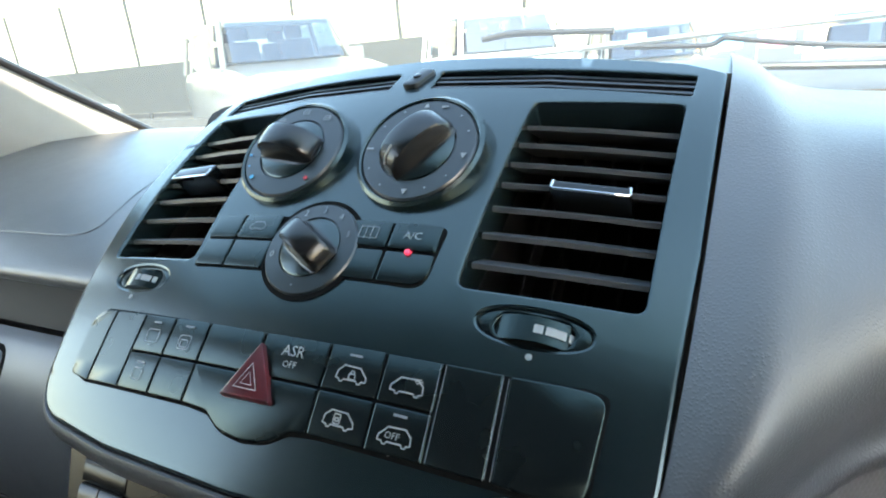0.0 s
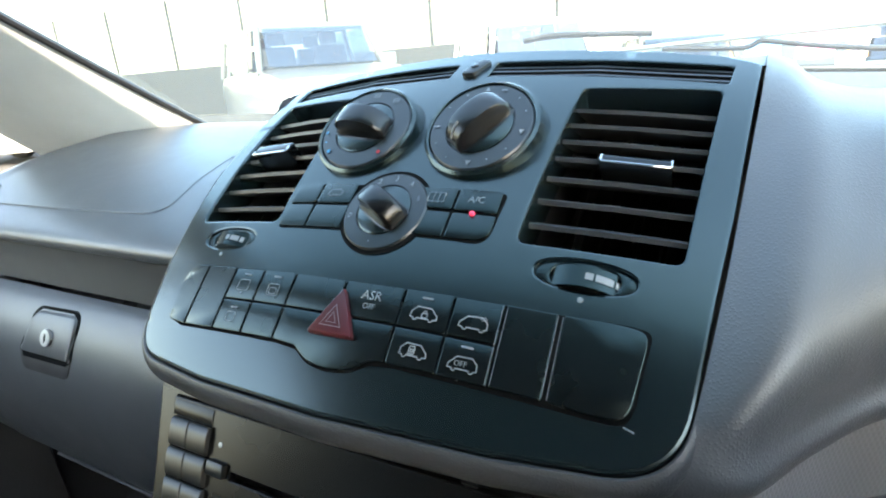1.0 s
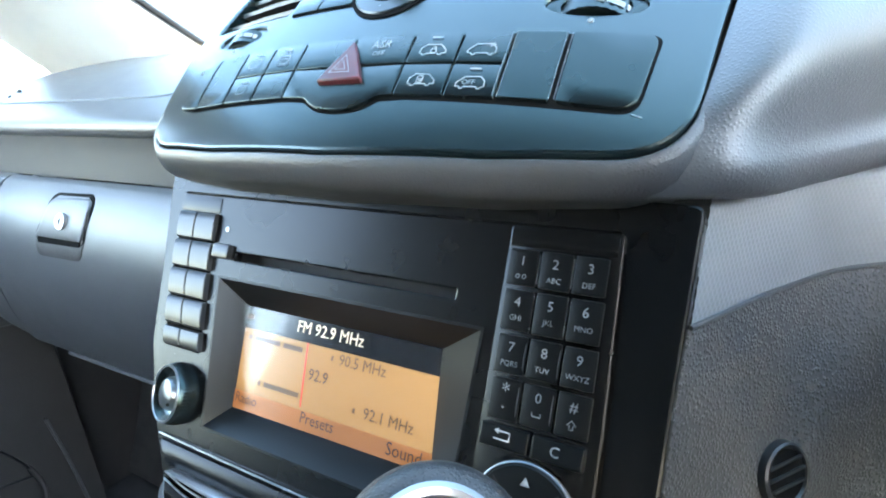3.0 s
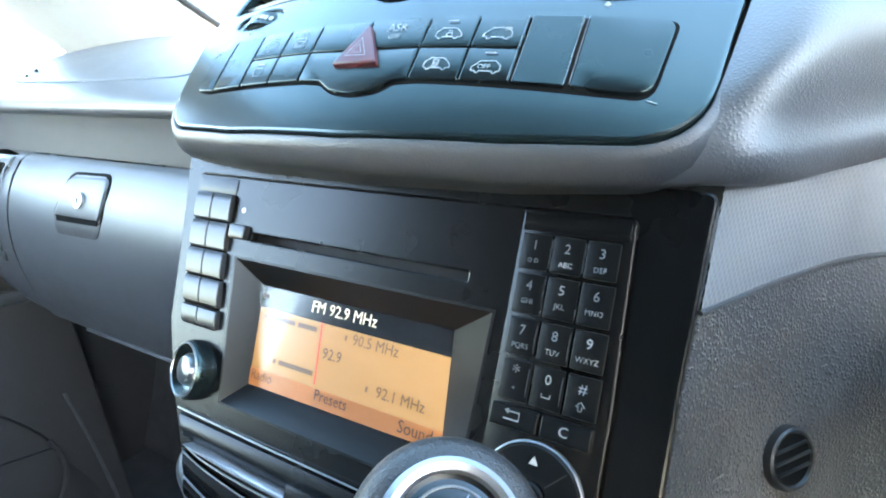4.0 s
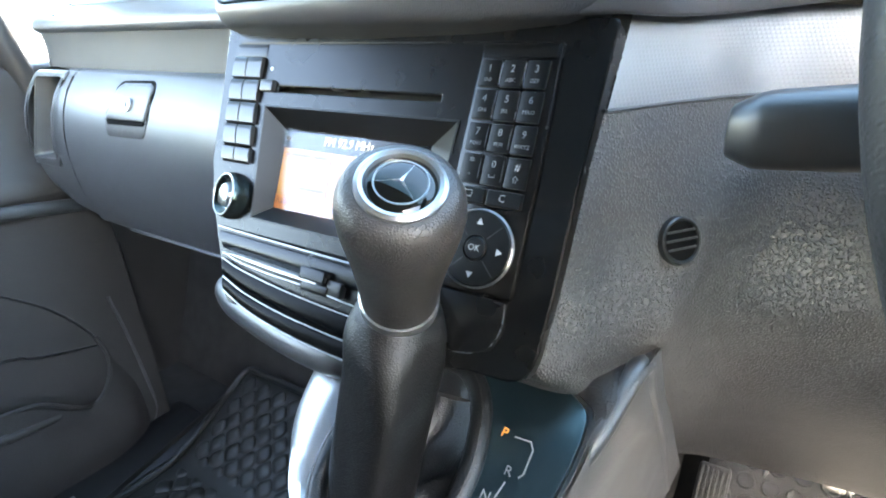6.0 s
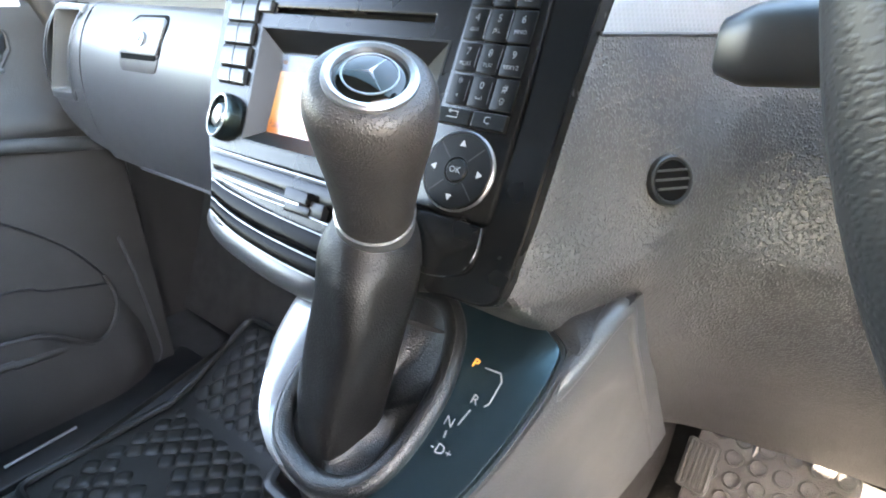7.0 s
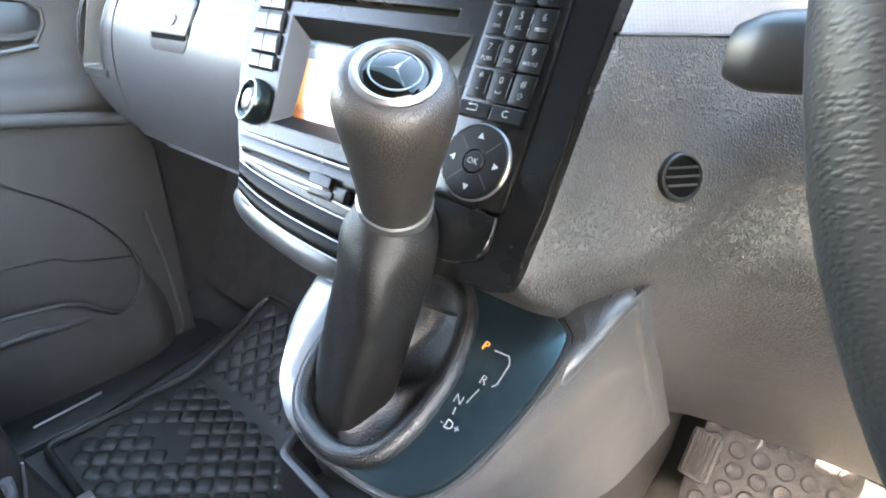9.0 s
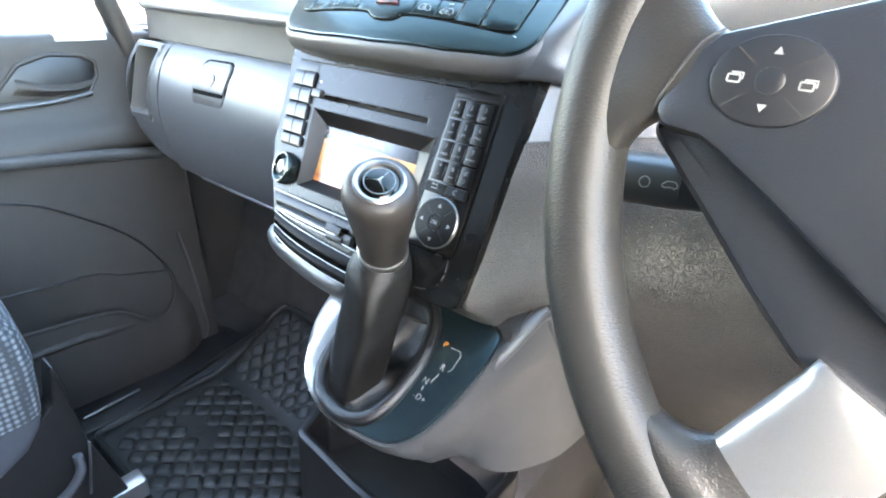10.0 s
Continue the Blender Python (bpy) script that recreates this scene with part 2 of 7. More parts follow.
def offset(loop, d):
    """Moves an anticlockwise loop inwards by d."""
    out = []
    m = len(loop)
    for i in range(m):
        p0, p, p1 = Vector(loop[i - 1]), Vector(loop[i]), Vector(loop[(i + 1) % m])
        a, b = (p - p0), (p1 - p)
        if a.length < 1e-9 or b.length < 1e-9:
            a = b = p1 - p0
        a.normalize(), b.normalize()
        na, nb = Vector((-a.y, a.x)), Vector((-b.y, b.x))
        n = na + nb
        n = n / max(n.length_squared, 0.4) * 2
        q = p + n * d
        out.append((q.x, q.y))
    return out


def subdiv(loop, step):
    out = []
    for i in range(len(loop)):
        a, b = Vector(loop[i]), Vector(loop[(i + 1) % len(loop)])
        k = max(1, int((b - a).length / step))
        out += [tuple(a.lerp(b, j / k)) for j in range(k)]
    return out


def plate(outline, place, h=0.002, depth=0.004, bevel=0.0006, holes=(), xs=(), ys=(), step=0.0, hole_depth=None):
    """A plate with bevelled rim: outline and holes (anticlockwise) in the plane, put in space by place(x, y, height)."""
    if step:
        outline = subdiv(outline, step)
        holes = [subdiv(o, step) for o in holes]
    bm = bmesh.new()
    top, walls = [], []
    for loop, s, d in [(outline, 1, depth)] + [(o, -1, hole_depth or depth) for o in holes]:
        inner = offset(loop, bevel * s)
        mid = offset(loop, bevel * 0.3 * s)
        top.append(inner)
        walls.append((inner, mid, loop, d))
    flat = bmesh.new()
    edges = []
    for loop in top:
        vs = [flat.verts.new((x, y, 0)) for x, y in loop]
        edges += [flat.edges.new((vs[i], vs[(i + 1) % len(vs)])) for i in range(len(vs))]
    bmesh.ops.triangle_fill(flat, edges=edges, use_beauty=True)
    for c, no in [((x, 0, 0), (1, 0, 0)) for x in xs] + [((0, y, 0), (0, 1, 0)) for y in ys]:
        bmesh.ops.bisect_plane(flat, geom=list(flat.verts) + list(flat.edges) + list(flat.faces), plane_co=c, plane_no=no)
    vm = {v: bm.verts.new(place(v.co.x, v.co.y, h)) for v in flat.verts}
    for f in flat.faces:
        bm.faces.new([vm[v] for v in f.verts])
    flat.free()
    for inner, mid, loop, d in walls:
        rings = [[bm.verts.new(place(x, y, hh)) for x, y in l] for l, hh in ((inner, h), (mid, h - bevel * 0.3), (loop, h - bevel), (loop, h - d))]
        for a, b in zip(rings, rings[1:]):
            for i in range(len(a)):
                j = (i + 1) % len(a)
                bm.faces.new((a[i], b[i], b[j], a[j]))
    return bm


def strips(lines, width, place, h=0.0004, bm=None, closed=()):
    """Thin printed lines."""
    bm = bm or bmesh.new()
    for li, line in enumerate(lines):
        pts = [Vector(p) for p in line]
        shut = True if closed is True else li in closed
        m = len(pts)
        left, right = [], []
        for i, p in enumerate(pts):
            a = pts[i - 1] if (i or shut) else p
            b = pts[(i + 1) % m] if (i + 1 < m or shut) else p
            t = (b - a).normalized()
            nrm = Vector((-t.y, t.x)) * width / 2
            left.append(bm.verts.new(place(*(p + nrm), h)))
            right.append(bm.verts.new(place(*(p - nrm), h)))
        for i in range(m if shut else m - 1):
            j = (i + 1) % m
            bm.faces.new((left[i], right[i], right[j], left[j]))
    return bm


def solid(polys, place, h=0.0004, bm=None):
    bm = bm or bmesh.new()
    for p in polys:
        bm.faces.new([bm.verts.new(place(x, y, h)) for x, y in p])
    return bm


def letters(text, x, y, size, place, h=0.0004, align="CENTER", turn=0.0, squeeze=1.0):
    """The text as a flat mesh, set about (x, y)."""
    cu = bpy.data.curves.new("text", "FONT")
    cu.body, cu.size, cu.align_x, cu.align_y, cu.resolution_u = text, size, align, "CENTER", 2
    ob = bpy.data.objects.new("text", cu)
    scene.collection.objects.link(ob)
    me = bpy.data.meshes.new_from_object(ob.evaluated_get(bpy.context.evaluated_depsgraph_get()))
    bpy.data.objects.remove(ob)
    bpy.data.curves.remove(cu)
    bm = bmesh.new()
    bm.from_mesh(me)
    bpy.data.meshes.remove(me)
    c, s = math.cos(radians(turn)), math.sin(radians(turn))
    for v in bm.verts:
        px, py = v.co.x * squeeze, v.co.y
        v.co = place(x + px * c - py * s, y + px * s + py * c, h)
    return bm


def join(*bms):
    out = bmesh.new()
    for b in bms:
        me = bpy.data.meshes.new("join")
        b.to_mesh(me)
        b.free()
        out.from_mesh(me)
        bpy.data.meshes.remove(me)
    return out


def box(x0, y0, z0, x1, y1, z1, bevel=0.0, place=None):
    place = place or (lambda x, y, z: Vector((x, y, z)))
    return plate(rrect(x0, y0, x1, y1, bevel, 3), place, z1, z1 - z0, max(bevel * 0.6, 1e-4))


# planes of the centre stack: the curved climate panel and the radio face
PO, PA = Vector((0, 0.0347, 1.195)), radians(53.7)
PV, PN = Vector((0, math.sin(PA), math.cos(PA))), Vector((0, -math.cos(PA), math.sin(PA)))
RO, RA = Vector((0, -0.0023, 1.1211)), radians(26.2)
RV, RN = Vector((0, math.sin(RA), math.cos(RA))), Vector((0, -math.cos(RA), math.sin(RA)))


def on_panel(x, v, h=0.0):
    return PO + Vector((x, 0, 0)) + PV * v + PN * (0.0056 + 0.0945 * v - 1.3153 * v * v - 0.6656 * x * x + h)


def on_radio(x, v, h=0.0):
    return RO + Vector((x, 0, 0)) + RV * v + RN * h


def panel_frame(x, v, h=0.0):
    p = on_panel(x, v, h)
    ax = (on_panel(x + 1e-3, v, h) - p).normalized()
    n = ax.cross((on_panel(x, v + 1e-3, h) - p)).normalized()
    ay = n.cross(ax)
    return Matrix(((ax.x, ay.x, n.x, p.x), (ax.y, ay.y, n.y, p.y), (ax.z, ay.z, n.z, p.z), (0, 0, 0, 1)))


def radio_frame(x, v, h=0.0):
    p = on_radio(x, v, h)
    return Matrix(((1, RV.x, RN.x, p.x), (0, RV.y, RN.y, p.y), (0, RV.z, RN.z, p.z), (0, 0, 0, 1)))


# ======================= climate panel =======================
panel = thing("climate_panel", "dark grey satin plastic centre panel with vents, dials and switches", "control panel")
LOWEDGE = [(-0.1440, 0.05), (-0.1385, 0.004), (-0.1288, -0.0608), (-0.070, -0.0674), (0.0, -0.0692), (0.070, -0.0660), (0.1330, -0.0582), (0.1370, 0.0), (0.1403, 0.04), (0.1456, 0.150)]
LOWROUND = [0.05, 0.05, 0.026, 0.08, 0.1, 0.08, 0.029, 0.05, 0.05, 0.004]
outline = rpoly(LOWEDGE + [(0.128, 0.157), (0.0, 0.163), (-0.128, 0.157), (-0.1455, 0.150)], LOWROUND + [0.02, 0.05, 0.02, 0.004], 9)
VENT_R = rpoly([(0.064, 0.0135), (0.1255, 0.0145), (0.1305, 0.119), (0.069, 0.114)], 0.004, 4)
VENT_L = [(-x, y) for x, y in reversed(VENT_R)]
WHEEL_R = [(0.0929 + 0.0187 * math.cos(2 * math.pi * k / 36), 0.0030 + 0.0063 * math.copysign(abs(math.sin(2 * math.pi * k / 36)) ** 0.85, math.sin(2 * math.pi * k / 36))) for k in range(36)]
WHEEL_L = [(-x, y) for x, y in reversed(WHEEL_R)]
SLOT_R = rpoly([(0.012, 0.128), (0.132, 0.126), (0.1335, 0.1445), (0.012, 0.1455)], 0.002, 3)
SLOT_L = [(-x, y) for x, y in reversed(SLOT_R)]
part("face", plate(outline, on_panel, 0, 0.012, 0.0012, holes=[VENT_R, VENT_L, WHEEL_R, WHEEL_L, SLOT_R, SLOT_L],
                   xs=[i * 0.0145 for i in range(-10, 11)], ys=[-0.066, -0.062, -0.057, -0.052] + [-0.046 + i * 0.012 for i in range(18)], step=0.004, hole_depth=0.022), PANEL, panel, smooth=14)


def vent(s):
    """One air outlet: its box, seven slats, the chromed tab and the upright vanes behind."""
    place = lambda x, y, h: on_panel(s * x, y, h)
    back = bmesh.new()
    solid([[(0.06, 0.008), (0.134, 0.008), (0.134, 0.122), (0.06, 0.122)]], place, -0.045, back)
    part("vent_back", back, DEEP, panel)
    part("vent_lining", plate(rpoly([(0.060, 0.009), (0.130, 0.010), (0.135, 0.123), (0.064, 0.119)], 0.004, 3), place, -0.018, 0.03, 0.0005,
                              holes=[rpoly([(0.0645, 0.014), (0.1250, 0.015), (0.130, 0.1185), (0.0695, 0.1135)], 0.004, 3)]), BLACK, panel)
    for k, v in enumerate((0.0252, 0.0383, 0.0514, 0.0640, 0.0757, 0.0879, 0.1002)):
        x0, x1 = 0.0645 + 0.0045 * v / 0.115, 0.1255 + 0.0045 * v / 0.115
        prof = [(0.0, -0.0035), (-0.0013, -0.005), (0.0050, -0.0135), (0.0125, -0.0230), (0.0137, -0.0230), (0.0075, -0.0125), (0.0013, -0.0045)]
        secs = [[place(x, v + a + (0.0012 * (x - x0) / 0.06), b) for a, b in prof] for x in (x0, (x0 + x1) / 2, x1)]
        slat = part("slat", loft(secs), SLAT, panel)
        if k == 3:
            m = 0.1015
            out = 0.0035 if s < 0 else -0.0012
            tab = plate(rrect(m - 0.0152, v - 0.0026, m + 0.0145, v + (0.0050 if s < 0 else 0.0018), 0.0012, 4), place, out, 0.014, 0.0008)
            part("tab", tab, GLOSS, slat, "black sliding tab with a chromed edge")
            bar = tube([place(m + dx, v + dv, out + 0.0002) for dx, dv in ((-0.0140, 0.0014), (-0.0143, -0.0018), (-0.0136, -0.0026), (0, -0.0026), (0.0136, -0.0026), (0.0143, -0.0018), (0.0140, 0.0002 if s < 0 else 0.0014))], 0.0005, 8)
            part("tab_trim", bar, CHROME, slat, "chromed edge strip")
    for i in range(5):
        x = 0.075 + i * 0.0125
        part("vane", plate([(x, 0.012), (x + 0.0013, 0.012), (x + 0.0013, 0.118), (x, 0.118)], place, -0.030, 0.013, 0.0003), BLACK, panel)


vent(1)
vent(-1)
for s in (1, -1):
    place = lambda x, y, h, s=s: on_panel(s * x, y, h)
    part("demister_back", solid([[(0.008, 0.122), (0.136, 0.122), (0.136, 0.149), (0.008, 0.149)]], place, -0.02), DEEP, panel)
    for v in (0.1315, 0.1370, 0.1415):
        secs = [[place(x, v + a, b) for a, b in ((0.0008, -0.002), (-0.0010, -0.002), (-0.0016, -0.012), (0.0002, -0.012))] for x in (0.012, 0.07, 0.1335)]
        part("demister_slat", loft(secs), BLACK, panel)


def dial_frame(x, v, low, high, r):
    """A flat frame over the curved panel: low and high are its heights at its lower and upper rim."""
    a, b = on_panel(x, v - r, low), on_panel(x, v + r, high)
    p, ay = (a + b) / 2, (b - a).normalized()
    n = Vector((1, 0, 0)).cross(ay)
    return Matrix(((1, ay.x, n.x, p.x), (0, ay.y, n.y, p.y), (0, ay.z, n.z, p.z), (0, 0, 0, 1)))


def dial(m, r, base_r, turn, grip_w, grip_h, pointer=False):
    """A rotary dial with its cone, printed ring, disc and grip bar; the ring's face is at the frame's height."""
    if base_r > r:
        part("dial_collar", lathe([(base_r + 0.004, -0.022), (base_r + 0.0016, -0.010), (base_r, -0.005), (r + 0.0026, -0.0005), (r + 0.0012, 0.0006), (r + 0.0003, 0.0), (r, -0.003)], m, 56), PANEL, panel)
    hub = part("dial_ring", lathe([(r, -0.012), (r - 0.0002, -0.0003), (r - 0.0009, 0.0004), (r * 0.66, 0.0009), (r * 0.645, 0.0001), (0.0, 0.0001)], m, 56), DIALRING, panel)
    ri = r * 0.625
    part("dial_disc", lathe([(ri, -0.001), (ri, 0.0008), (ri - 0.0008, 0.0014), (0.0, 0.0014)], m), PANEL, hub)
    g = m @ Matrix.Rotation(radians(turn), 4, "Z")
    secs = []
    for k in range(17):
        u = -1 + 2 * k / 16
        L = ri * 0.99
        w = grip_w * (0.72 + 0.28 * math.sqrt(max(0, 1 - abs(u) ** 4)))
        hh = grip_h * math.sqrt(max(0.05, 1 - (0.985 * abs(u)) ** 2.2))
        secs.append([g @ Vector((u * L, y * w, 0.0012 + z * hh)) for y, z in ((-1.15, 0), (-0.98, 0.06), (-0.84, 0.35), (-0.80, 0.80), (-0.72, 0.93), (-0.5, 0.985), (0, 1.0), (0.5, 0.985), (0.72, 0.93), (0.80, 0.80), (0.84, 0.35), (0.98, 0.06), (1.15, 0))])
    part("grip", loft(secs), GRIP, hub)
    if pointer:
        rise = lambda u: 0.0014 + grip_h * math.sqrt(1 - (0.985 * abs(u)) ** 2.2)
        part("grip_line", tube([g @ Vector((u * ri * 0.99, 0, rise(u))) for u in (-0.95, -0.88, -0.78, -0.66, -0.54)], 0.0005, 6), WHITE, hub)
    return hub


def dial_place(m, h0):
    return lambda x, y, h: m @ Vector((x, y, h0 + h))


tm, am, fm = dial_frame(-0.0335, 0.0715, 0.0033, 0.0116, 0.0222), dial_frame(0.0318, 0.0715, 0.0033, 0.0116, 0.0222), dial_frame(-0.0003, 0.0215, 0.0012, 0.0022, 0.018)
th = ah = fh = 0.0008
temp = dial(tm, 0.0258, 0.0290, -8, 0.0078, 0.0118)
air = dial(am, 0.0258, 0.0290, 53, 0.0084, 0.0112, True)
fan = dial(fm, 0.0212, 0.0, -30, 0.0068, 0.0105)
part("dial_gap", lathe([(0.0230, -0.008), (0.0230, -0.0007), (0.0205, -0.0007)], fm, 48), MATTBLACK, panel)


def ring_text(rows, place, r, parent, mat, size=0.0032):
    for text, a in rows:
        part("mark", letters(text, r * math.cos(radians(a)), r * math.sin(radians(a)), size, place), mat, parent)


ring_text([("0", 196), ("1", 152), ("2", 118), ("3", 88), ("4", 56)], dial_place(fm, fh), 0.0172, fan, WHITE, 0.0042)
ring_text([("5", 22)], dial_place(fm, fh), 0.0172, fan, GREYPRINT, 0.0036)
part("mark", solid([circle(0.0172 * math.cos(radians(a)), 0.0172 * math.sin(radians(a)), 0.0005, 8) for a in (-92,)], dial_place(fm, fh)), GREYPRINT, fan)
tp, ap = dial_place(tm, th), dial_place(am, ah)
for a, r_ in ((-170, 0.0009), (-153, 0.0005), (-134, 0.0012)):
    part("blue_dot", solid([circle(0.0226 * math.cos(radians(a)), 0.0226 * math.sin(radians(a)), r_, 12)], tp), BLUEPRINT, temp)
part("red_dot", solid([circle(0.0224 * math.cos(radians(-47)), 0.0224 * math.sin(radians(-47)), 0.0011, 12)], tp), REDPRINT, temp)
for a in (129, 92, 54):
    c, s_ = 0.0216 * math.cos(radians(a)), 0.0216 * math.sin(radians(a))
    part("mark", strips([rrect(c - 0.0017, s_ - 0.0012, c + 0.0017, s_ + 0.0012, 0.0003, 2), [(c - 0.0017, s_), (c + 0.0017, s_)]], 0.0004, tp, closed=(0,)), GREYPRINT, temp)
for a, k in ((95, 0), (72, 1), (45, 2), (20, 2), (-12, 0), (-40, 2), (-65, 2), (-88, 0), (-120, 2), (-150, 2), (-178, 3), (150, 2), (122, 2)):
    c, s_ = 0.0222 * math.cos(radians(a)), 0.0222 * math.sin(radians(a))
    if k == 0:
        shape = [(c - 0.0014, s_ - 0.0012), (c + 0.0014, s_ - 0.0012), (c, s_ + 0.0014)] if a > 0 else [(c, s_ - 0.0014), (c + 0.0014, s_ + 0.0012), (c - 0.0014, s_ + 0.0012)]
    elif k == 2:
        shape = circle(c, s_, 0.00045, 8)
    else:
        shape = [(c - 0.0016, s_ - 0.0005), (c + 0.0016, s_ - 0.0005), (c + 0.0016, s_ + 0.0005), (c - 0.0016, s_ + 0.0005)]
    part("mark", solid([shape], ap), WHITE if k != 1 else GREYPRINT, air)

# buttons on both sides of the fan dial
well = rpoly([(-0.0612, 0.0098), (0.0525, 0.0098), (0.0548, 0.0365), (-0.0590, 0.0372)], [0.003, 0.008, 0.003, 0.003], 5)
part("button_well", plate(well, on_panel, 0.0004, 0.004, 0.0003, xs=[i * 0.01 for i in range(-5, 6)], ys=[0.02, 0.03]), MATTBLACK, panel)
for (x0, x1) in ((-0.0598, -0.0432), (-0.0422, -0.0215), (0.0150, 0.0322), (0.0332, 0.0530)):
    rr = (0.0008, 0.0008, 0.0008, 0.0070) if x0 > 0.03 else 0.0008
    part("button", plate(rrect(x0, 0.0245, x1, 0.0362, 0.0012, 4), on_panel, 0.0016, 0.005, 0.0006), BUTTON, panel)
    part("button", plate(rrect(x0, 0.0108, x1, 0.0236, rr, 5), on_panel, 0.0012, 0.005, 0.0006), BUTTON, panel)
part("mark", letters("A/C", 0.0425, 0.0305, 0.0046, on_panel, 0.0019), WHITE, panel)
part("pilot_lamp", plate(circle(0.0425, 0.0235, 0.0012, 14), on_panel, 0.0021, 0.002, 0.0003), REDLAMP, panel, "small lit red pilot lamp")
part("mark", strips([rrect(0.0195, 0.0280, 0.0275, 0.0330, 0.0005, 2), [(0.0222, 0.0272), (0.0222, 0.0338)], [(0.0248, 0.0272), (0.0248, 0.0338)]], 0.0004, on_panel, 0.0019, closed=(0,)), GREYPRINT, panel)
CAR = [(-0.0060, -0.0015), (-0.0058, 0.0002), (-0.0048, 0.0010), (-0.0030, 0.0028), (0.0030, 0.0030), (0.0052, 0.0010), (0.0054, -0.0015), (0.0042, -0.0016),
       (0.0038, -0.0024), (0.0028, -0.0024), (0.0024, -0.0016), (-0.0026, -0.0016), (-0.0030, -0.0024), (-0.0040, -0.0024), (-0.0044, -0.0016)]


def moved(shape, x, y, k=1.0, flip=1):
    return [(x + flip * px * k, y + py * k) for px, py in shape]


part("mark", strips([moved(CAR, -0.0325, 0.0302, 0.75)], 0.0004, on_panel, 0.0019, closed=True), GREYPRINT, panel)

# thumb wheels with their recesses
for s in (1, -1):
    place = lambda x, y, h, s=s: on_panel(s * x, y, h)
    m = panel_frame(s * 0.093, 0.0022)
    part("wheel_recess", plate(rpoly([(0.073, -0.006), (0.113, -0.006), (0.113, 0.011), (0.073, 0.011)], 0.003, 3), place, -0.010, 0.004, 0.0005), DEEP, panel)
    part("recess_lip", plate(WHEEL_R, place, -0.0012, 0.008, 0.0005, holes=[rpoly([(0.0790, 0.0024), (0.083, -0.0024), (0.103, -0.0024), (0.1070, 0.0028), (0.103, 0.0080), (0.083, 0.0078)], 0.006, 6)]), BUTTON, panel)
    mx = m @ Matrix.Translation((0, 0, -0.0165)) @ Matrix.Rotation(radians(90), 4, "X")
    secs = []
    n = 72
    for zz, rr in ((-0.0048, 0.0165), (-0.0042, 0.0186), (0.0042, 0.0186), (0.0048, 0.0165)):
        secs.append([mx @ Vector(((rr + (0.0004 if k % 2 else 0)) * math.cos(2 * math.pi * k / n), (rr + (0.0004 if k % 2 else 0)) * math.sin(2 * math.pi * k / n), zz)) for k in range(n)])
    wheel = part("thumb_wheel", loft(secs), BUTTON, panel, "ribbed black air-flow thumb wheel")
    for a, b in ((0.0006, 0.0036), (0.0044, 0.0108), (0.0116, 0.0138)):
        mark = bmesh.new()
        n4 = 4
        lo, hi = [], []
        for k in range(n4 + 1):
            x = (a + (b - a) * k / n4) if s > 0 else (a + (b - a) * k / n4) * 0.8
            z = -0.0165 + math.sqrt(0.0192 ** 2 - x * x)
            lo.append(mark.verts.new(m @ Vector((x, -0.0014, z))))
            hi.append(mark.verts.new(m @ Vector((x, 0.0014, z))))
        for k in range(n4):
            mark.faces.new((lo[k], lo[k + 1], hi[k + 1], hi[k]))
        part("mark", mark, WHITE, wheel)
    part("dot", plate(circle(s * 0.0934, -0.0066, 0.0011, 14), on_panel, 0.0003, 0.001, 0.0001), WHITE, panel)

# switch bar
bar_pts = [(-0.098, -0.0460), (-0.030, -0.0462), (-0.019, -0.0472), (-0.011, -0.0520), (0.0, -0.0533), (0.011, -0.0520), (0.019, -0.0472), (0.030, -0.0462),
           (0.100, -0.0468), (0.1166, -0.0466), (0.1196, -0.0132), (0.112, -0.0126), (0.088, -0.0138), (0.0, -0.0152), (-0.105, -0.0130), (-0.1125, -0.0185), (-0.1105, -0.0430)]
part("bar_groove", plate(rpoly(bar_pts, [0.003, 0.004, 0.006, 0.02, 0.02, 0.02, 0.006, 0.004, 0.01, 0.0078, 0.0062, 0.002, 0.03, 0.03, 0.006, 0.006, 0.004], 4), on_panel, 0.0003, 0.003, 0.0003,
                         xs=[i * 0.012 for i in range(-9, 10)], ys=[-0.02, -0.03, -0.04], step=0.005), MATTBLACK, panel)
G = 0.0004
BV = -0.0305


def switch(poly, r, name="switch", h=0.0018):
    return part(name, plate(rpoly(poly, r, 4), on_panel, h, 0.004, 0.0005, ys=(-0.024, -0.037)), BUTTON, panel)


TOP, BOT = -0.0152, -0.0452
switch([(-0.1095, BOT + 0.0016), (-0.0945 - G, BOT - 0.0002), (-0.0945 - G, TOP + 0.0008), (-0.1040, TOP + 0.0012), (-0.1110, -0.0195)], [0.003, 0.0006, 0.0006, 0.006, 0.006])
switch([(-0.0945 + G, BOT), (-0.0726 - G, BOT), (-0.0726 - G, TOP + 0.0006), (-0.0945 + G, TOP + 0.0008)], 0.0006)
for x0, x1 in ((-0.0726, -0.0527), (-0.0527, -0.0323)):
    switch([(x0 + G, BV + G), (x1 - G, BV + G), (x1 - G, TOP + 0.0003), (x0 + G, TOP + 0.0004)], 0.0006)
    switch([(x0 + G, BOT), (x1 - G, BOT), (x1 - G, BV - G), (x0 + G, BV - G)], 0.0006)
switch([(-0.0323 + G, BV + G), (-0.0034 - G, BV + G), (-0.0034 - G, TOP), (-0.0323 + G, TOP + 0.0002)], 0.0006)
switch([(-0.0034 + G, BV + G), (0.0259 - G, BV + G), (0.0259 - G, TOP + 0.0002), (-0.0034 + G, TOP)], 0.0006)
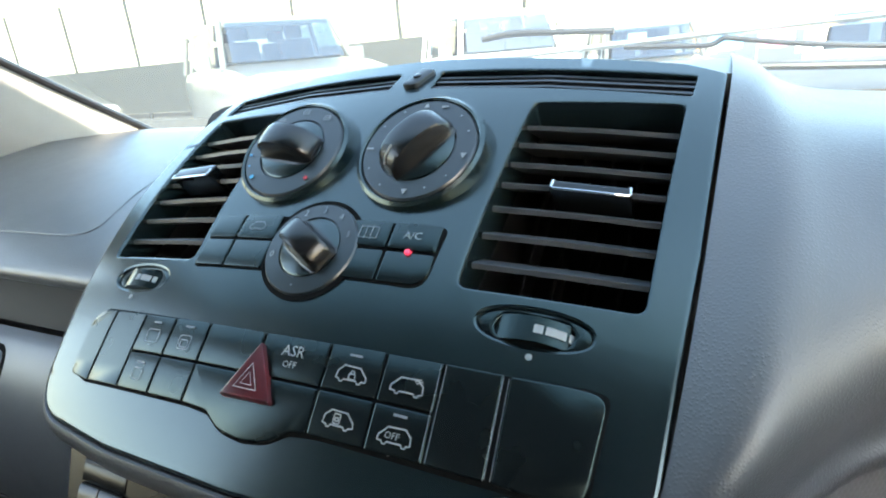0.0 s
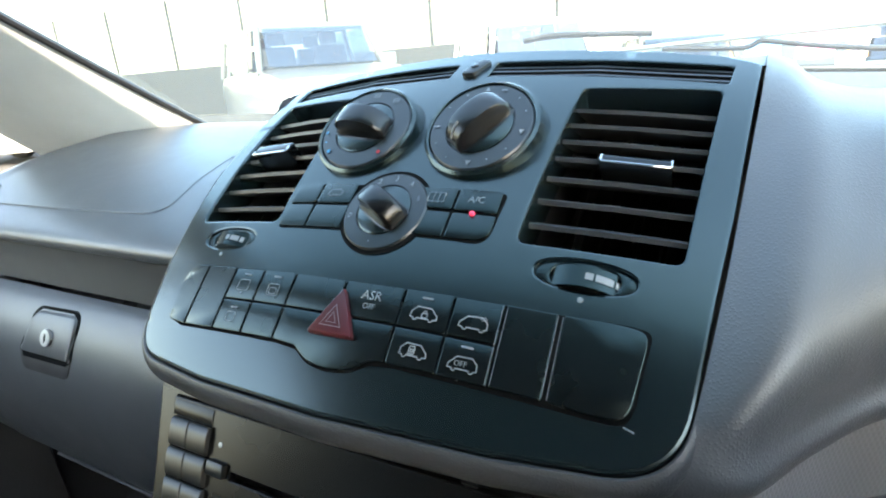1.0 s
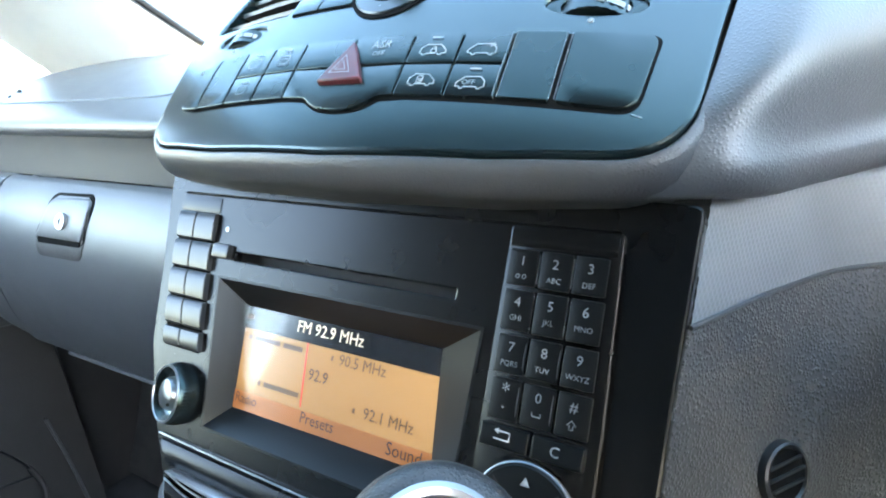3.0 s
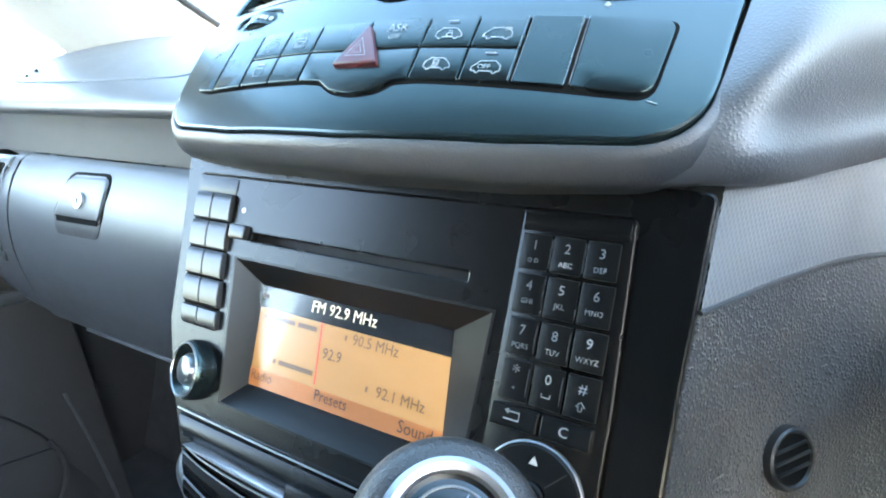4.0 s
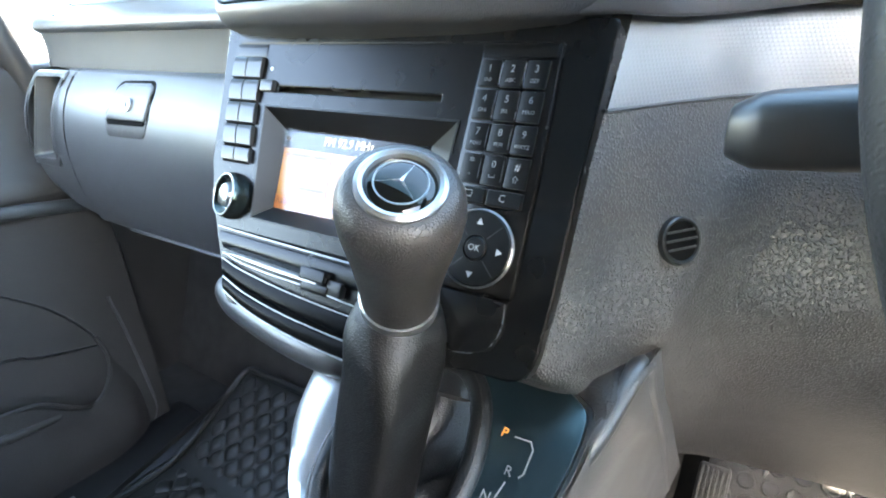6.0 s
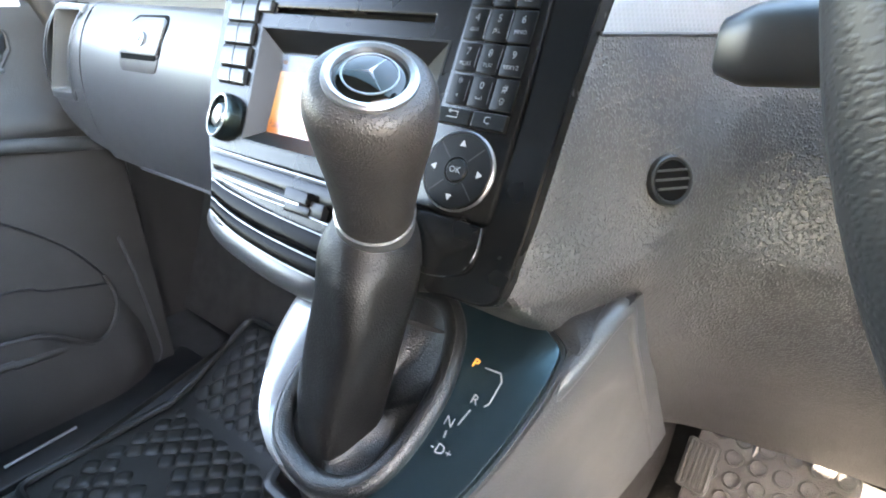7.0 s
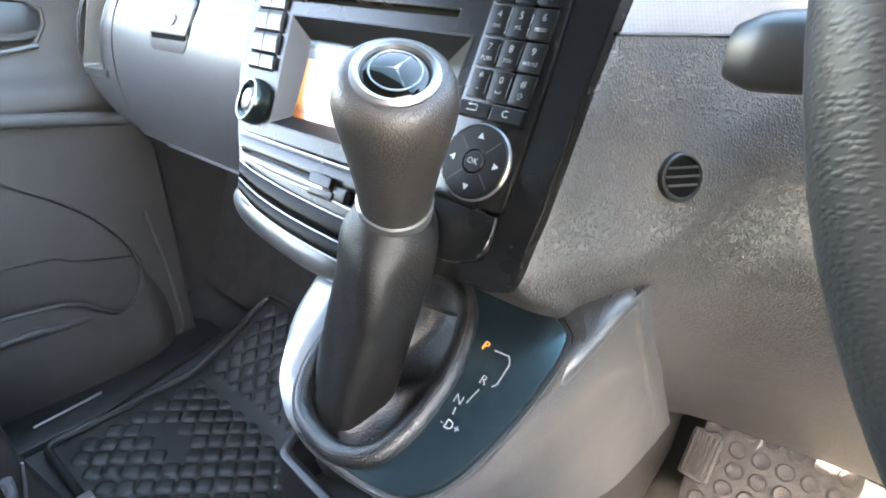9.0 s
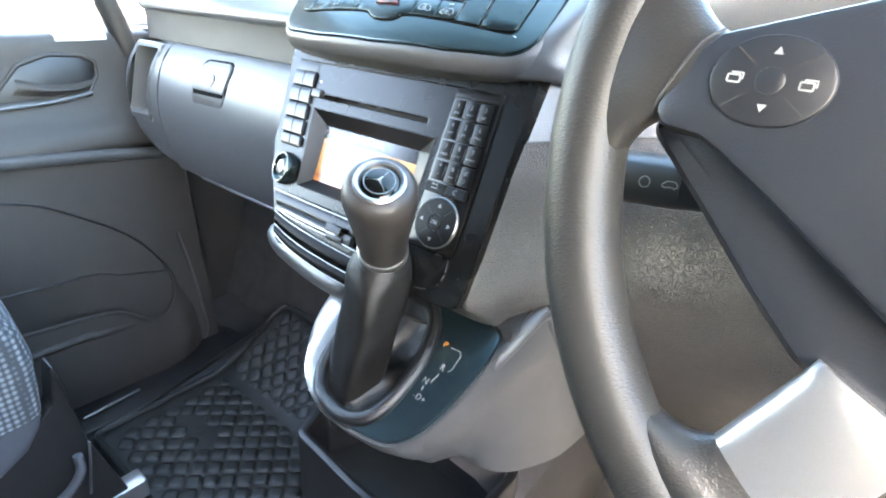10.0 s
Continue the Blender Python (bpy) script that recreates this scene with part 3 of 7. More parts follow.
switch([(-0.0323 + G, BOT), (-0.0190, BOT - 0.0008), (-0.0110, -0.0512), (0.0, -0.0524), (0.0110, -0.0512), (0.0190, BOT - 0.0008), (0.0259 - G, BOT), (0.0259 - G, BV - G), (-0.0323 + G, BV - G)],
       [0.0006, 0.004, 0.02, 0.02, 0.02, 0.004, 0.0006, 0.0006, 0.0006])
for x0, x1 in ((0.0259, 0.0477), (0.0477, 0.0682)):
    switch([(x0 + G, BV + G), (x1 - G, BV + G), (x1 - G, TOP + 0.0006), (x0 + G, TOP + 0.0003)], 0.0006)
    switch([(x0 + G, BOT), (x1 - G, BOT), (x1 - G, BV - G), (x0 + G, BV - G)], 0.0006)
switch([(0.0682 + G, BOT), (0.0886 - 3 * G, BOT), (0.0886 - 3 * G, TOP + 0.0010), (0.0682 + G, TOP + 0.0007)], 0.0006)
switch([(0.0886 + 3 * G, BOT + 0.0002), (0.1000, BOT - 0.0004), (0.1158, BOT - 0.0002), (0.1188, -0.0140), (0.1080, -0.0136), (0.0886 + 3 * G, TOP + 0.0010)], [0.0006, 0.008, 0.0072, 0.0055, 0.004, 0.0006])
for x in (0.0682, 0.0886):
    for d in (-0.0009, 0.0009):
        part("edge_line", strips([[(x + d, BOT + 0.0005), (x + d, TOP)]], 0.00022, on_panel, 0.0021), GREYPRINT, panel)

# hazard switch
hz = [(-0.0138, -0.0402), (0.0100, -0.0398), (-0.0022, -0.0190)]
hazard = part("hazard_switch", plate(rpoly(hz, 0.0009, 3), on_panel, 0.0042, 0.005, 0.0010), RED, panel, "dark red triangular hazard warning switch")
tri_c = (-0.0022, -0.0338)


def triangle(k):
    return [(tri_c[0] + px * k, tri_c[1] + py * k) for px, py in ((-0.0085, -0.0045), (0.0085, -0.0045), (0.0, 0.0100))]


part("mark", strips([triangle(0.62)], 0.0006, on_panel, 0.0046, closed=True), WHITE, hazard)
part("mark", strips([triangle(0.30)], 0.0005, on_panel, 0.0046, closed=True), WHITE, hazard)
part("mark", letters("ASR", 0.0115, -0.0205, 0.0056, on_panel, 0.0022), WHITE, panel)
part("mark", letters("OFF", 0.0115, -0.0252, 0.0034, on_panel, 0.0022), WHITE, panel)
for x, y in ((0.0368, -0.0245), (0.0580, -0.0245), (0.0368, -0.0392), (0.0580, -0.0400)):
    part("mark", strips([moved(CAR, x, y, 1.0, -1 if x < 0.05 else 1)], 0.0005, on_panel, 0.0022, closed=True), WHITE, panel)
part("mark", letters("OFF", 0.0568, -0.0397, 0.0030, on_panel, 0.0022), WHITE, panel)
part("mark", strips([rrect(0.0362, -0.0258, 0.0385, -0.0240, 0.0003, 2), [(0.0366, -0.0240), (0.0368, -0.0230), (0.0379, -0.0230), (0.0381, -0.0238)]], 0.0004, on_panel, 0.0022, closed=(0,)), WHITE, panel)
part("mark", strips([rrect(0.0352, -0.0402, 0.0375, -0.0372, 0.0003, 2), rrect(0.0358, -0.0394, 0.0370, -0.0384, 0.0002, 2)], 0.0004, on_panel, 0.0022, closed=True), WHITE, panel)
part("mark", strips([[(0.0600, -0.0222), (0.0622, -0.0212)], [(0.0606, -0.0228), (0.0628, -0.0218)]], 0.0004, on_panel, 0.0022), WHITE, panel)
for x, y in ((0.0368, -0.0178), (0.0580, -0.0334), (-0.0626, -0.0178), (-0.0425, -0.0178), (-0.0626, -0.0345)):
    part("mark", solid([[(x - 0.0024, y - 0.0004), (x + 0.0024, y - 0.0004), (x + 0.0024, y + 0.0004), (x - 0.0024, y + 0.0004)]], on_panel, 0.0022), GREYPRINT, panel)
part("mark", strips([rrect(-0.0662, -0.0260, -0.0590, -0.0208, 0.0006, 2), [(-0.0636, -0.0272), (-0.0616, -0.0272)]], 0.0004, on_panel, 0.0022, closed=(0,)), GREYPRINT, panel)
part("mark", strips([rrect(-0.0458, -0.0268, -0.0392, -0.0214, 0.0008, 2), rrect(-0.0445, -0.0260, -0.0405, -0.0232, 0.0004, 2)], 0.0004, on_panel, 0.0022, closed=True), GREYPRINT, panel)
part("mark", strips([rrect(-0.0655, -0.0412, -0.0600, -0.0368, 0.0006, 2)], 0.0004, on_panel, 0.0022, closed=True), GREYPRINT, panel)
part("scratch", strips([[(0.1145, -0.0462), (0.1180, -0.0470)]], 0.0005, on_panel, 0.0003), WHITE, panel)
# light sensor at the top
sensor = part("light_sensor", plate(rpoly([(-0.004, 0.128), (0.005, 0.128), (0.010, 0.145), (0.001, 0.146)], 0.003, 4), on_panel, 0.0028, 0.010, 0.0014), BLACK, panel, "small black light sensor housing")
part("lens", plate(circle(0.0025, 0.1365, 0.0022, 16), on_panel, 0.0036, 0.002, 0.0006), GLOSS, sensor, "glossy round lens")

# bead under the panel and cheeks of its housing
dash = thing("dashboard", "dark grey grained vinyl dashboard across the cabin", "dashboard")
secs = []
prof = [(0.0002, -0.008), (0.0007, -0.0018), (0.0018, -0.0008), (0.0036, -0.0012), (0.0056, -0.0034), (0.0070, -0.0068), (0.0076, -0.0105), (0.0068, -0.0150), (0.0040, -0.021), (0.0, -0.034)]
low = subdiv(rpoly([(-0.1445, 0.056)] + LOWEDGE[1:-1] + [(0.1454, 0.145)], [0] + LOWROUND[1:-1] + [0], 9), 0.012)
low = low[:max(range(len(low)), key=lambda i: low[i][1]) + 1]
low = [p for p in low if p[0] < 0.1 or p[1] < -0.030]
for i, (x, y) in enumerate(low):
    a, b = Vector(low[max(i - 1, 0)]), Vector(low[min(i + 1, len(low) - 1)])
    t = (b - a).normalized()
    nrm = Vector((t.y, -t.x))
    k = 0.50 + 0.50 * max(0.0, -nrm.y)
    secs.append([on_panel(x + nrm.x * d * k, y + nrm.y * d * k, h * (0.6 + 0.4 * max(0.0, -nrm.y))) for d, h in prof])
part("bead", loft(secs, closed=False), SHADEDPAD, dash, "rolled vinyl bead under the centre panel")



def crom_flat(pts):
    return [(p.x, p.y) for p in crom([Vector((x, y, 0)) for x, y in pts], 4)]


# ======================= radio =======================
radio = thing("car_radio", "black double-height car radio with number keys and lit orange display", "car radio")
trim_out = rpoly([(-0.1255, 0.016), (-0.1178, -0.035), (-0.1125, -0.078), (-0.1015, -0.106), (-0.0930, -0.122), (-0.0800, -0.1440), (-0.0700, -0.164), (0.060, -0.164), (0.104, -0.1545), (0.1350, -0.1535), (0.1368, -0.115), (0.1372, -0.05), (0.1392, 0.012)],
                 [0.004, 0.05, 0.03, 0.05, 0.05, 0.05, 0.01, 0.03, 0.02, 0.016, 0.05, 0.05, 0.004], 6)
face = rpoly([(-0.1105, 0.0002), (-0.1052, -0.046), (-0.1000, -0.080), (-0.0925, -0.1040), (-0.0870, -0.1190), (0.1185, -0.1190), (0.1185, -0.064), (0.1162, 0.0002)], [0.002, 0.03, 0.03, 0.02, 0.004, 0.004, 0.02, 0.002], 4)
frame_plate = thing("radio_trim", "black satin plastic trim frame round the radio", "dashboard trim")
part("trim", plate(trim_out, on_radio, -0.0015, 0.03, 0.0010, holes=[face], xs=[i * 0.03 for i in range(-4, 5)], ys=[-0.15, -0.1, -0.05]), FASCIA, frame_plate, smooth=0)
SCREEN_OUT = rpoly([(-0.0705, -0.0400), (-0.0610, -0.1090), (0.0685, -0.1090), (0.0705, -0.0400)], 0.0012, 3)
CDSLOT = rrect(-0.0630, -0.0305, 0.0575, -0.0268, 0.0004, 2)
part("faceplate", plate(face, on_radio, 0.0, 0.02, 0.0008, holes=[SCREEN_OUT, CDSLOT], hole_depth=0.004), FASCIA, radio, smooth=0)
part("disc_slot", box(-0.080, -0.034, -0.03, 0.060, -0.023, -0.010, 0.001, on_radio), DEEP, radio)
# sloping bezel of the display
BEZELM = material("bezel_satin_plastic", (0.0085, 0.0088, 0.0092), 0.32, spec=0.30, vary=0.05)
so = [(-0.0705, -0.0400), (-0.0610, -0.1090), (0.0685, -0.1090), (0.0705, -0.0400)]
si = [(-0.0600, -0.0515), (-0.0570, -0.1000), (0.0540, -0.0990), (0.0500, -0.0510)]
secs = [[on_radio(x, y, 0.0004) for x, y in offset(so, -0.0012)], [on_radio(x, y, 0.0004) for x, y in so], [on_radio(x, y, -0.012) for x, y in si], [on_radio(x, y, -0.014) for x, y in si]]
part("bezel", loft(secs, caps=False), BEZELM, radio, smooth=20)
blank = rpoly([(0.074, -0.1478), (0.098, -0.1478), (0.1172, -0.1420), (0.1166, -0.1198), (0.074, -0.1198)], [0.001, 0.01, 0.010, 0.002, 0.001], 6)
part("blank_panel", plate(blank, on_radio, 0.0006, 0.006, 0.0008), FASCIA, frame_plate, "blank black panel below the number keys")
part("blank_edge", tube([on_radio(x, y, 0.0004) for x, y in crom_flat([(0.1164, -0.1205), (0.1170, -0.1310), (0.1140, -0.1400), (0.1062, -0.1455), (0.0957, -0.1478)])], 0.0003, 6), DARKMETAL, frame_plate)

def display_material():
    m = bpy.data.materials.new("lit_display")
    m.use_nodes = True
    b = m.node_tree.nodes["Principled BSDF"]
    b.inputs["Base Color"].default_value = (0.27, 0.15, 0.065, 1)
    b.inputs["Roughness"].default_value = 0.2
    b.inputs["Emission Color"].default_value = (1.0, 0.56, 0.23, 1)
    b.inputs["Emission Strength"].default_value = 0.015
    return m


DISPLAY = display_material()
DISPLAYLOW = material("lit_display_footer", (0.42, 0.16, 0.06), 0.2, emit=0.014, vary=0)
DISPLAYHEAD = material("dark_display_header", (0.010, 0.010, 0.012), 0.15, vary=0)
DISPLAYINK = material("display_dark_ink", (0.05, 0.025, 0.015), 0.3, vary=0)
DISPLAYFAINT = material("display_faint_ink", (0.075, 0.036, 0.014), 0.3, emit=0.004, vary=0)
DISPLAYBAR = material("display_unlit_bar", (0.095, 0.046, 0.018), 0.3, emit=0.010, vary=0)
DISPLAYLIT = material("display_pale_ink", (0.85, 0.72, 0.52), 0.3, emit=0.030, vary=0)
DISPLAYRED = material("display_red_needle", (0.55, 0.025, 0.012), 0.3, emit=0.03, vary=0)
SD = -0.0120
disp = part("display", solid([[(-0.060, -0.1005), (0.0545, -0.1005), (0.0545, -0.0505), (-0.0605, -0.0505)]], on_radio, SD), DISPLAY, radio, "lit orange display", smooth=0)
part("header", solid([[(-0.0598, -0.0618), (0.0515, -0.0618), (0.0512, -0.0508), (-0.0602, -0.0508)]], on_radio, SD + 0.0002), DISPLAYHEAD, disp, "dark header band", smooth=0)
part("footer", solid([[(-0.0572, -0.1002), (0.0542, -0.1002), (0.0535, -0.0915), (-0.0578, -0.0915)]], on_radio, SD + 0.0002), DISPLAYLOW, disp, "darker footer band", smooth=0)
for text, x, y, size, mat in (("FM 92.9 MHz", -0.0070, -0.0555, 0.0077, DISPLAYLIT), ("92.9", -0.0088, -0.0752, 0.0072, DISPLAYINK), ("90.5 MHz", 0.0135, -0.0656, 0.0070, DISPLAYFAINT),
                              ("92.1 MHz", 0.0310, -0.0846, 0.0070, DISPLAYFAINT), ("Radio", -0.0492, -0.0947, 0.0068, DISPLAYFAINT), ("Presets", -0.0050, -0.0944, 0.0072, DISPLAYINK),
                              ("Sound", 0.0410, -0.0950, 0.0076, DISPLAYINK)):
    part("text", letters(text, x, y, size, on_radio, SD + 0.0005, squeeze=0.92), mat, disp)
part("needle", strips([[(-0.0156, -0.0900), (-0.0180, -0.0617)]], 0.0008, on_radio, SD + 0.0006), DISPLAYRED, disp, "thin red tuning needle")
for x0, x1, y in ((-0.0550, -0.0530, -0.0655), (-0.0512, -0.0345, -0.0655), (-0.0325, -0.0205, -0.0655), (-0.0440, -0.0420, -0.0855), (-0.0400, -0.0180, -0.0855), (-0.0035, -0.0023, -0.0656), (0.0128, 0.0140, -0.0846), (-0.0585, -0.0545, -0.0560)):
    part("text_bar", solid([[(x0, y - 0.0011), (x1, y - 0.0011), (x1, y + 0.0011), (x0, y + 0.0011)]], on_radio, SD + 0.0005), DISPLAYBAR, disp)
pane = part("display_glass", solid([[(-0.0600, -0.1004), (0.0542, -0.1004), (0.0505, -0.0506), (-0.0605, -0.0506)]], lambda x, y, h: on_radio(x, y, h + 0.044 * (y + 0.1004)), SD + 0.0012), BLACK, radio, "clear glossy display window", smooth=0)
GLASS = bpy.data.materials.new("clear_window")
GLASS.use_nodes = True
gnt = GLASS.node_tree
gnt.nodes.clear()
g_out, g_t, g_g, g_m = (gnt.nodes.new(k) for k in ("ShaderNodeOutputMaterial", "ShaderNodeBsdfTransparent", "ShaderNodeBsdfGlossy", "ShaderNodeMixShader"))
g_l = gnt.nodes.new("ShaderNodeLayerWeight")
g_l.inputs[0].default_value = 0.5
g_p, g_f = gnt.nodes.new("ShaderNodeMath"), gnt.nodes.new("ShaderNodeMath")
g_p.operation, g_f.operation = "POWER", "MULTIPLY_ADD"
g_p.inputs[1].default_value = 4.0
g_f.inputs[1].default_value, g_f.inputs[2].default_value = 0.44, 0.025
gnt.links.new(g_l.outputs["Facing"], g_p.inputs[0])
gnt.links.new(g_p.outputs[0], g_f.inputs[0])
g_g.inputs["Roughness"].default_value = 0.05
gnt.links.new(g_f.outputs[0], g_m.inputs[0])
gnt.links.new(g_t.outputs[0], g_m.inputs[1])
gnt.links.new(g_g.outputs[0], g_m.inputs[2])
gnt.links.new(g_m.outputs[0], g_out.inputs[0])
pane.data.materials[0] = GLASS
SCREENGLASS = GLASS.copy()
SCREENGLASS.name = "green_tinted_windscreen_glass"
# unseen darker green windscreen top, added to dim panel reflections, and thin painted haze
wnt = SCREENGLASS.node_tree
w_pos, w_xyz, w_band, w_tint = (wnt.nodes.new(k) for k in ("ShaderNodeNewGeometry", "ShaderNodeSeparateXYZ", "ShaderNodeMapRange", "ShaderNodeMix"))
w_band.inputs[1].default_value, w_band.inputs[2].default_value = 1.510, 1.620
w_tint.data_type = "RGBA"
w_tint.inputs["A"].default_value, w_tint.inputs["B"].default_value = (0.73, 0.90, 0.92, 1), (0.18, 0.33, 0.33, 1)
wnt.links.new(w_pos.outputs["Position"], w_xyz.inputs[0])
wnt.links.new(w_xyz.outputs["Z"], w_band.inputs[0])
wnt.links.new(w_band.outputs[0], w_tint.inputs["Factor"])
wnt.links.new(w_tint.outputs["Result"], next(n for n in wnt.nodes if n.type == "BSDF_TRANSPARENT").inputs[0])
w_out = next(n for n in wnt.nodes if n.type == "OUTPUT_MATERIAL")
w_mix = next(n for n in wnt.nodes if n.type == "MIX_SHADER")
# pale translucent film stands for veiling glare over the view outside
w_haze, w_add, w_haze_mix = wnt.nodes.new("ShaderNodeBsdfTranslucent"), wnt.nodes.new("ShaderNodeTexNoise"), wnt.nodes.new("ShaderNodeMixShader")
w_haze.inputs[0].default_value = (0.85, 0.86, 0.84, 1)
w_add.inputs["Scale"].default_value = 3.0
w_amount = wnt.nodes.new("ShaderNodeMapRange")
w_amount.inputs[3].default_value, w_amount.inputs[4].default_value = 0.05, 0.10
wnt.links.new(w_add.outputs["Fac"], w_amount.inputs[0])
wnt.links.new(w_amount.outputs[0], w_haze_mix.inputs[0])
wnt.links.new(w_mix.outputs[0], w_haze_mix.inputs[1])
wnt.links.new(w_haze.outputs[0], w_haze_mix.inputs[2])
wnt.links.new(w_haze_mix.outputs[0], w_out.inputs[0])

# left column of keys, eject key, disc slot, joystick
LK = [(-0.0093, -0.0235), (-0.0240, -0.0382), (-0.0387, -0.0525), (-0.0530, -0.0666), (-0.0675, -0.0770)]
part("key_bed", plate(rpoly([(-0.1076, -0.0092), (-0.1056, -0.040), (-0.0995, -0.0778), (-0.0735, -0.0778), (-0.0780, -0.040), (-0.0790, -0.0092)], 0.001, 2), on_radio, 0.0006, 0.002, 0.0002), MATTBLACK, radio)
left_x = lambda y: -0.1068 + 0.03 * (-0.0093 - y) + 1.4 * (-0.0093 - y) ** 2
right_x = lambda y: -0.0795 + 0.03 * (-0.0093 - y) + 1.2 * (-0.0093 - y) ** 2
for a, b in LK:
    for f0, f1 in ((0.0, 0.462), (0.485, 1.0)):
        secs = []
        for f in (f0, f0 + 0.015, f1 - 0.015, f1):
            row = []
            for t, h in ((0, -0.002), (0.0, 0.0018), (0.05, 0.0026), (0.3, 0.0031), (0.7, 0.0031), (0.94, 0.0027), (1.0, 0.0019), (1.0, -0.002)):
                y = b + 0.0003 + (a - b - 0.0006) * t
                row.append(on_radio(left_x(y) + (right_x(y) - left_x(y)) * f, y, h - (0.0006 if f in (f0, f1) else 0)))
            secs.append(row)
        part("key", loft(secs), KEYP, radio)
part("key_strip", box(-0.1086, -0.0088, -0.004, -0.0798, -0.0012, 0.0004, 0.0002, on_radio), FASCIA, radio)
part("eject_key", plate(rrect(-0.0775, -0.0308, -0.0652, -0.0236, 0.0012, 4), on_radio, 0.0026, 0.006, 0.0010), KEYP, radio)
part("pinhole", plate(circle(-0.0720, -0.0162, 0.0014, 14), on_radio, 0.0002, 0.002, 0.0001), SILVER, radio)
jm = radio_frame(-0.0822, -0.0988) @ Matrix.Rotation(radians(-13), 4, "Y")
joy = part("joystick_dial", lathe([(0.0146, -0.006), (0.0146, 0.0018), (0.0143, 0.0046), (0.0134, 0.0064), (0.0124, 0.0064), (0.0104, 0.0036), (0.0086, 0.0026), (0.0, 0.0026)], jm, 48), BUTTON, radio, "round black control dial with silver ring")
part("silver_ring", lathe([(0.0136, 0.0060), (0.0134, 0.0069), (0.0129, 0.0069), (0.0125, 0.0060)], jm, 40, caps=False), RINGMETAL, joy)
part("button", lathe([(0.0082, 0.001), (0.0080, 0.0044), (0.0066, 0.0066), (0.0030, 0.0076), (0.0, 0.0077)], jm, 28), DARKMETAL, joy, "domed satin metal push button")
for k in range(56):
    a = 2 * math.pi * k / 56
    part("knurl", tube([jm @ Vector((0.0146 * math.cos(a), 0.0146 * math.sin(a), 0.0000)), jm @ Vector((0.0143 * math.cos(a), 0.0143 * math.sin(a), 0.0044))], 0.00035, 4), BUTTON, joy)

# number keys
COLS = [(0.0772, 0.0886), (0.0890, 0.1008), (0.1012, 0.1130)]
ROWS_ = [(-0.0086, -0.0222), (-0.0232, -0.0382), (-0.0392, -0.0532), (-0.0542, -0.0690)]
NUM = ["1", "2", "3", "4", "5", "6", "7", "8", "9", "*", "0", "#"]
SUB = ["", "ABC", "DEF", "GHI", "JKL", "MNO", "PQRS", "TUV", "WXYZ", "+", "", ""]
part("keypad_base", plate(rpoly([(0.0760, -0.1180), (0.1180, -0.1180), (0.1178, -0.064), (0.1158, -0.0004), (0.0760, -0.0004)], 0.0006, 2), on_radio, 0.0004, 0.003, 0.0003), FASCIA, radio)
part("keypad_blank", box(0.0766, -0.0078, -0.002, 0.1150, -0.0012, 0.0012, 0.0005, on_radio), FASCIA, radio)
for i, t in enumerate(NUM):
    (x0, x1), (a, b) = COLS[i % 3], ROWS_[i // 3]
    x0, x1 = x0 + 0.0004 * (i // 3), x1 + 0.0004 * (i // 3)
    k = part("number_key", plate(rrect(x0 + 0.0003, b + 0.0003, x1 - 0.0003, a - 0.0003, 0.0006, 3), on_radio, 0.0016, 0.005, 0.0003), KEYN, radio)
    xm, top = (x0 + x1) / 2, a - 0.0046
    part("mark", letters(t, xm, top, 0.0049 if t not in "*" else 0.0068, on_radio, 0.0019), GREYPRINT, k)
    if SUB[i]:
        part("mark", letters(SUB[i], xm, top - 0.0056, 0.0027, on_radio, 0.0019), GREYPRINT, k)
    if t == "0":
        part("mark", strips([[(xm - 0.0015, top - 0.0048), (xm - 0.0015, top - 0.0060), (xm + 0.0015, top - 0.0060), (xm + 0.0015, top - 0.0048)]], 0.0004, on_radio, 0.0019), GREYPRINT, k)
    if t == "#":
        part("mark", strips([[(xm - 0.0006, top - 0.0072), (xm + 0.0006, top - 0.0072), (xm + 0.0006, top - 0.0058), (xm + 0.0015, top - 0.0058), (xm, top - 0.0042), (xm - 0.0015, top - 0.0058), (xm - 0.0006, top - 0.0058)]], 0.0003, on_radio, 0.0019, closed=True), GREYPRINT, k)
    if t == "1":
        part("mark", strips([circle(xm - 0.0012, top - 0.0054, 0.0007, 8), circle(xm + 0.0012, top - 0.0054, 0.0007, 8)], 0.0003, on_radio, 0.0019, closed=True), GREYPRINT, k)
for y0, y1 in ROWS_:
    for x in (0.0888, 0.1010):
        part("ridge", tube([on_radio(x, y0 - 0.0016, 0.0014), on_radio(x, (y0 + y1) / 2, 0.0017), on_radio(x, y1 + 0.0016, 0.0014)], 0.00018, 6), DARKMETAL, radio)
back = part("back_key", plate(rrect(0.0775, -0.0782, 0.0954, -0.0705, 0.0006, 3), on_radio, 0.0028, 0.005, 0.0008), KEYN, radio)
part("mark", strips([[(0.0838, -0.0722), (0.0885, -0.0722), (0.0885, -0.0750), (0.0828, -0.0750)], [(0.0846, -0.0714), (0.0832, -0.0722), (0.0846, -0.0730)]], 0.0005, on_radio, 0.0031), WHITE, back)
ck = part("clear_key", plate(rrect(0.0962, -0.0782, 0.1142, -0.0705, 0.0006, 3), on_radio, 0.0028, 0.005, 0.0008), KEYN, radio)
part("mark", letters("C", 0.1045, -0.0742, 0.0050, on_radio, 0.0031), WHITE, ck)
OKC = (0.0965, -0.0985)
om = radio_frame(*OKC)
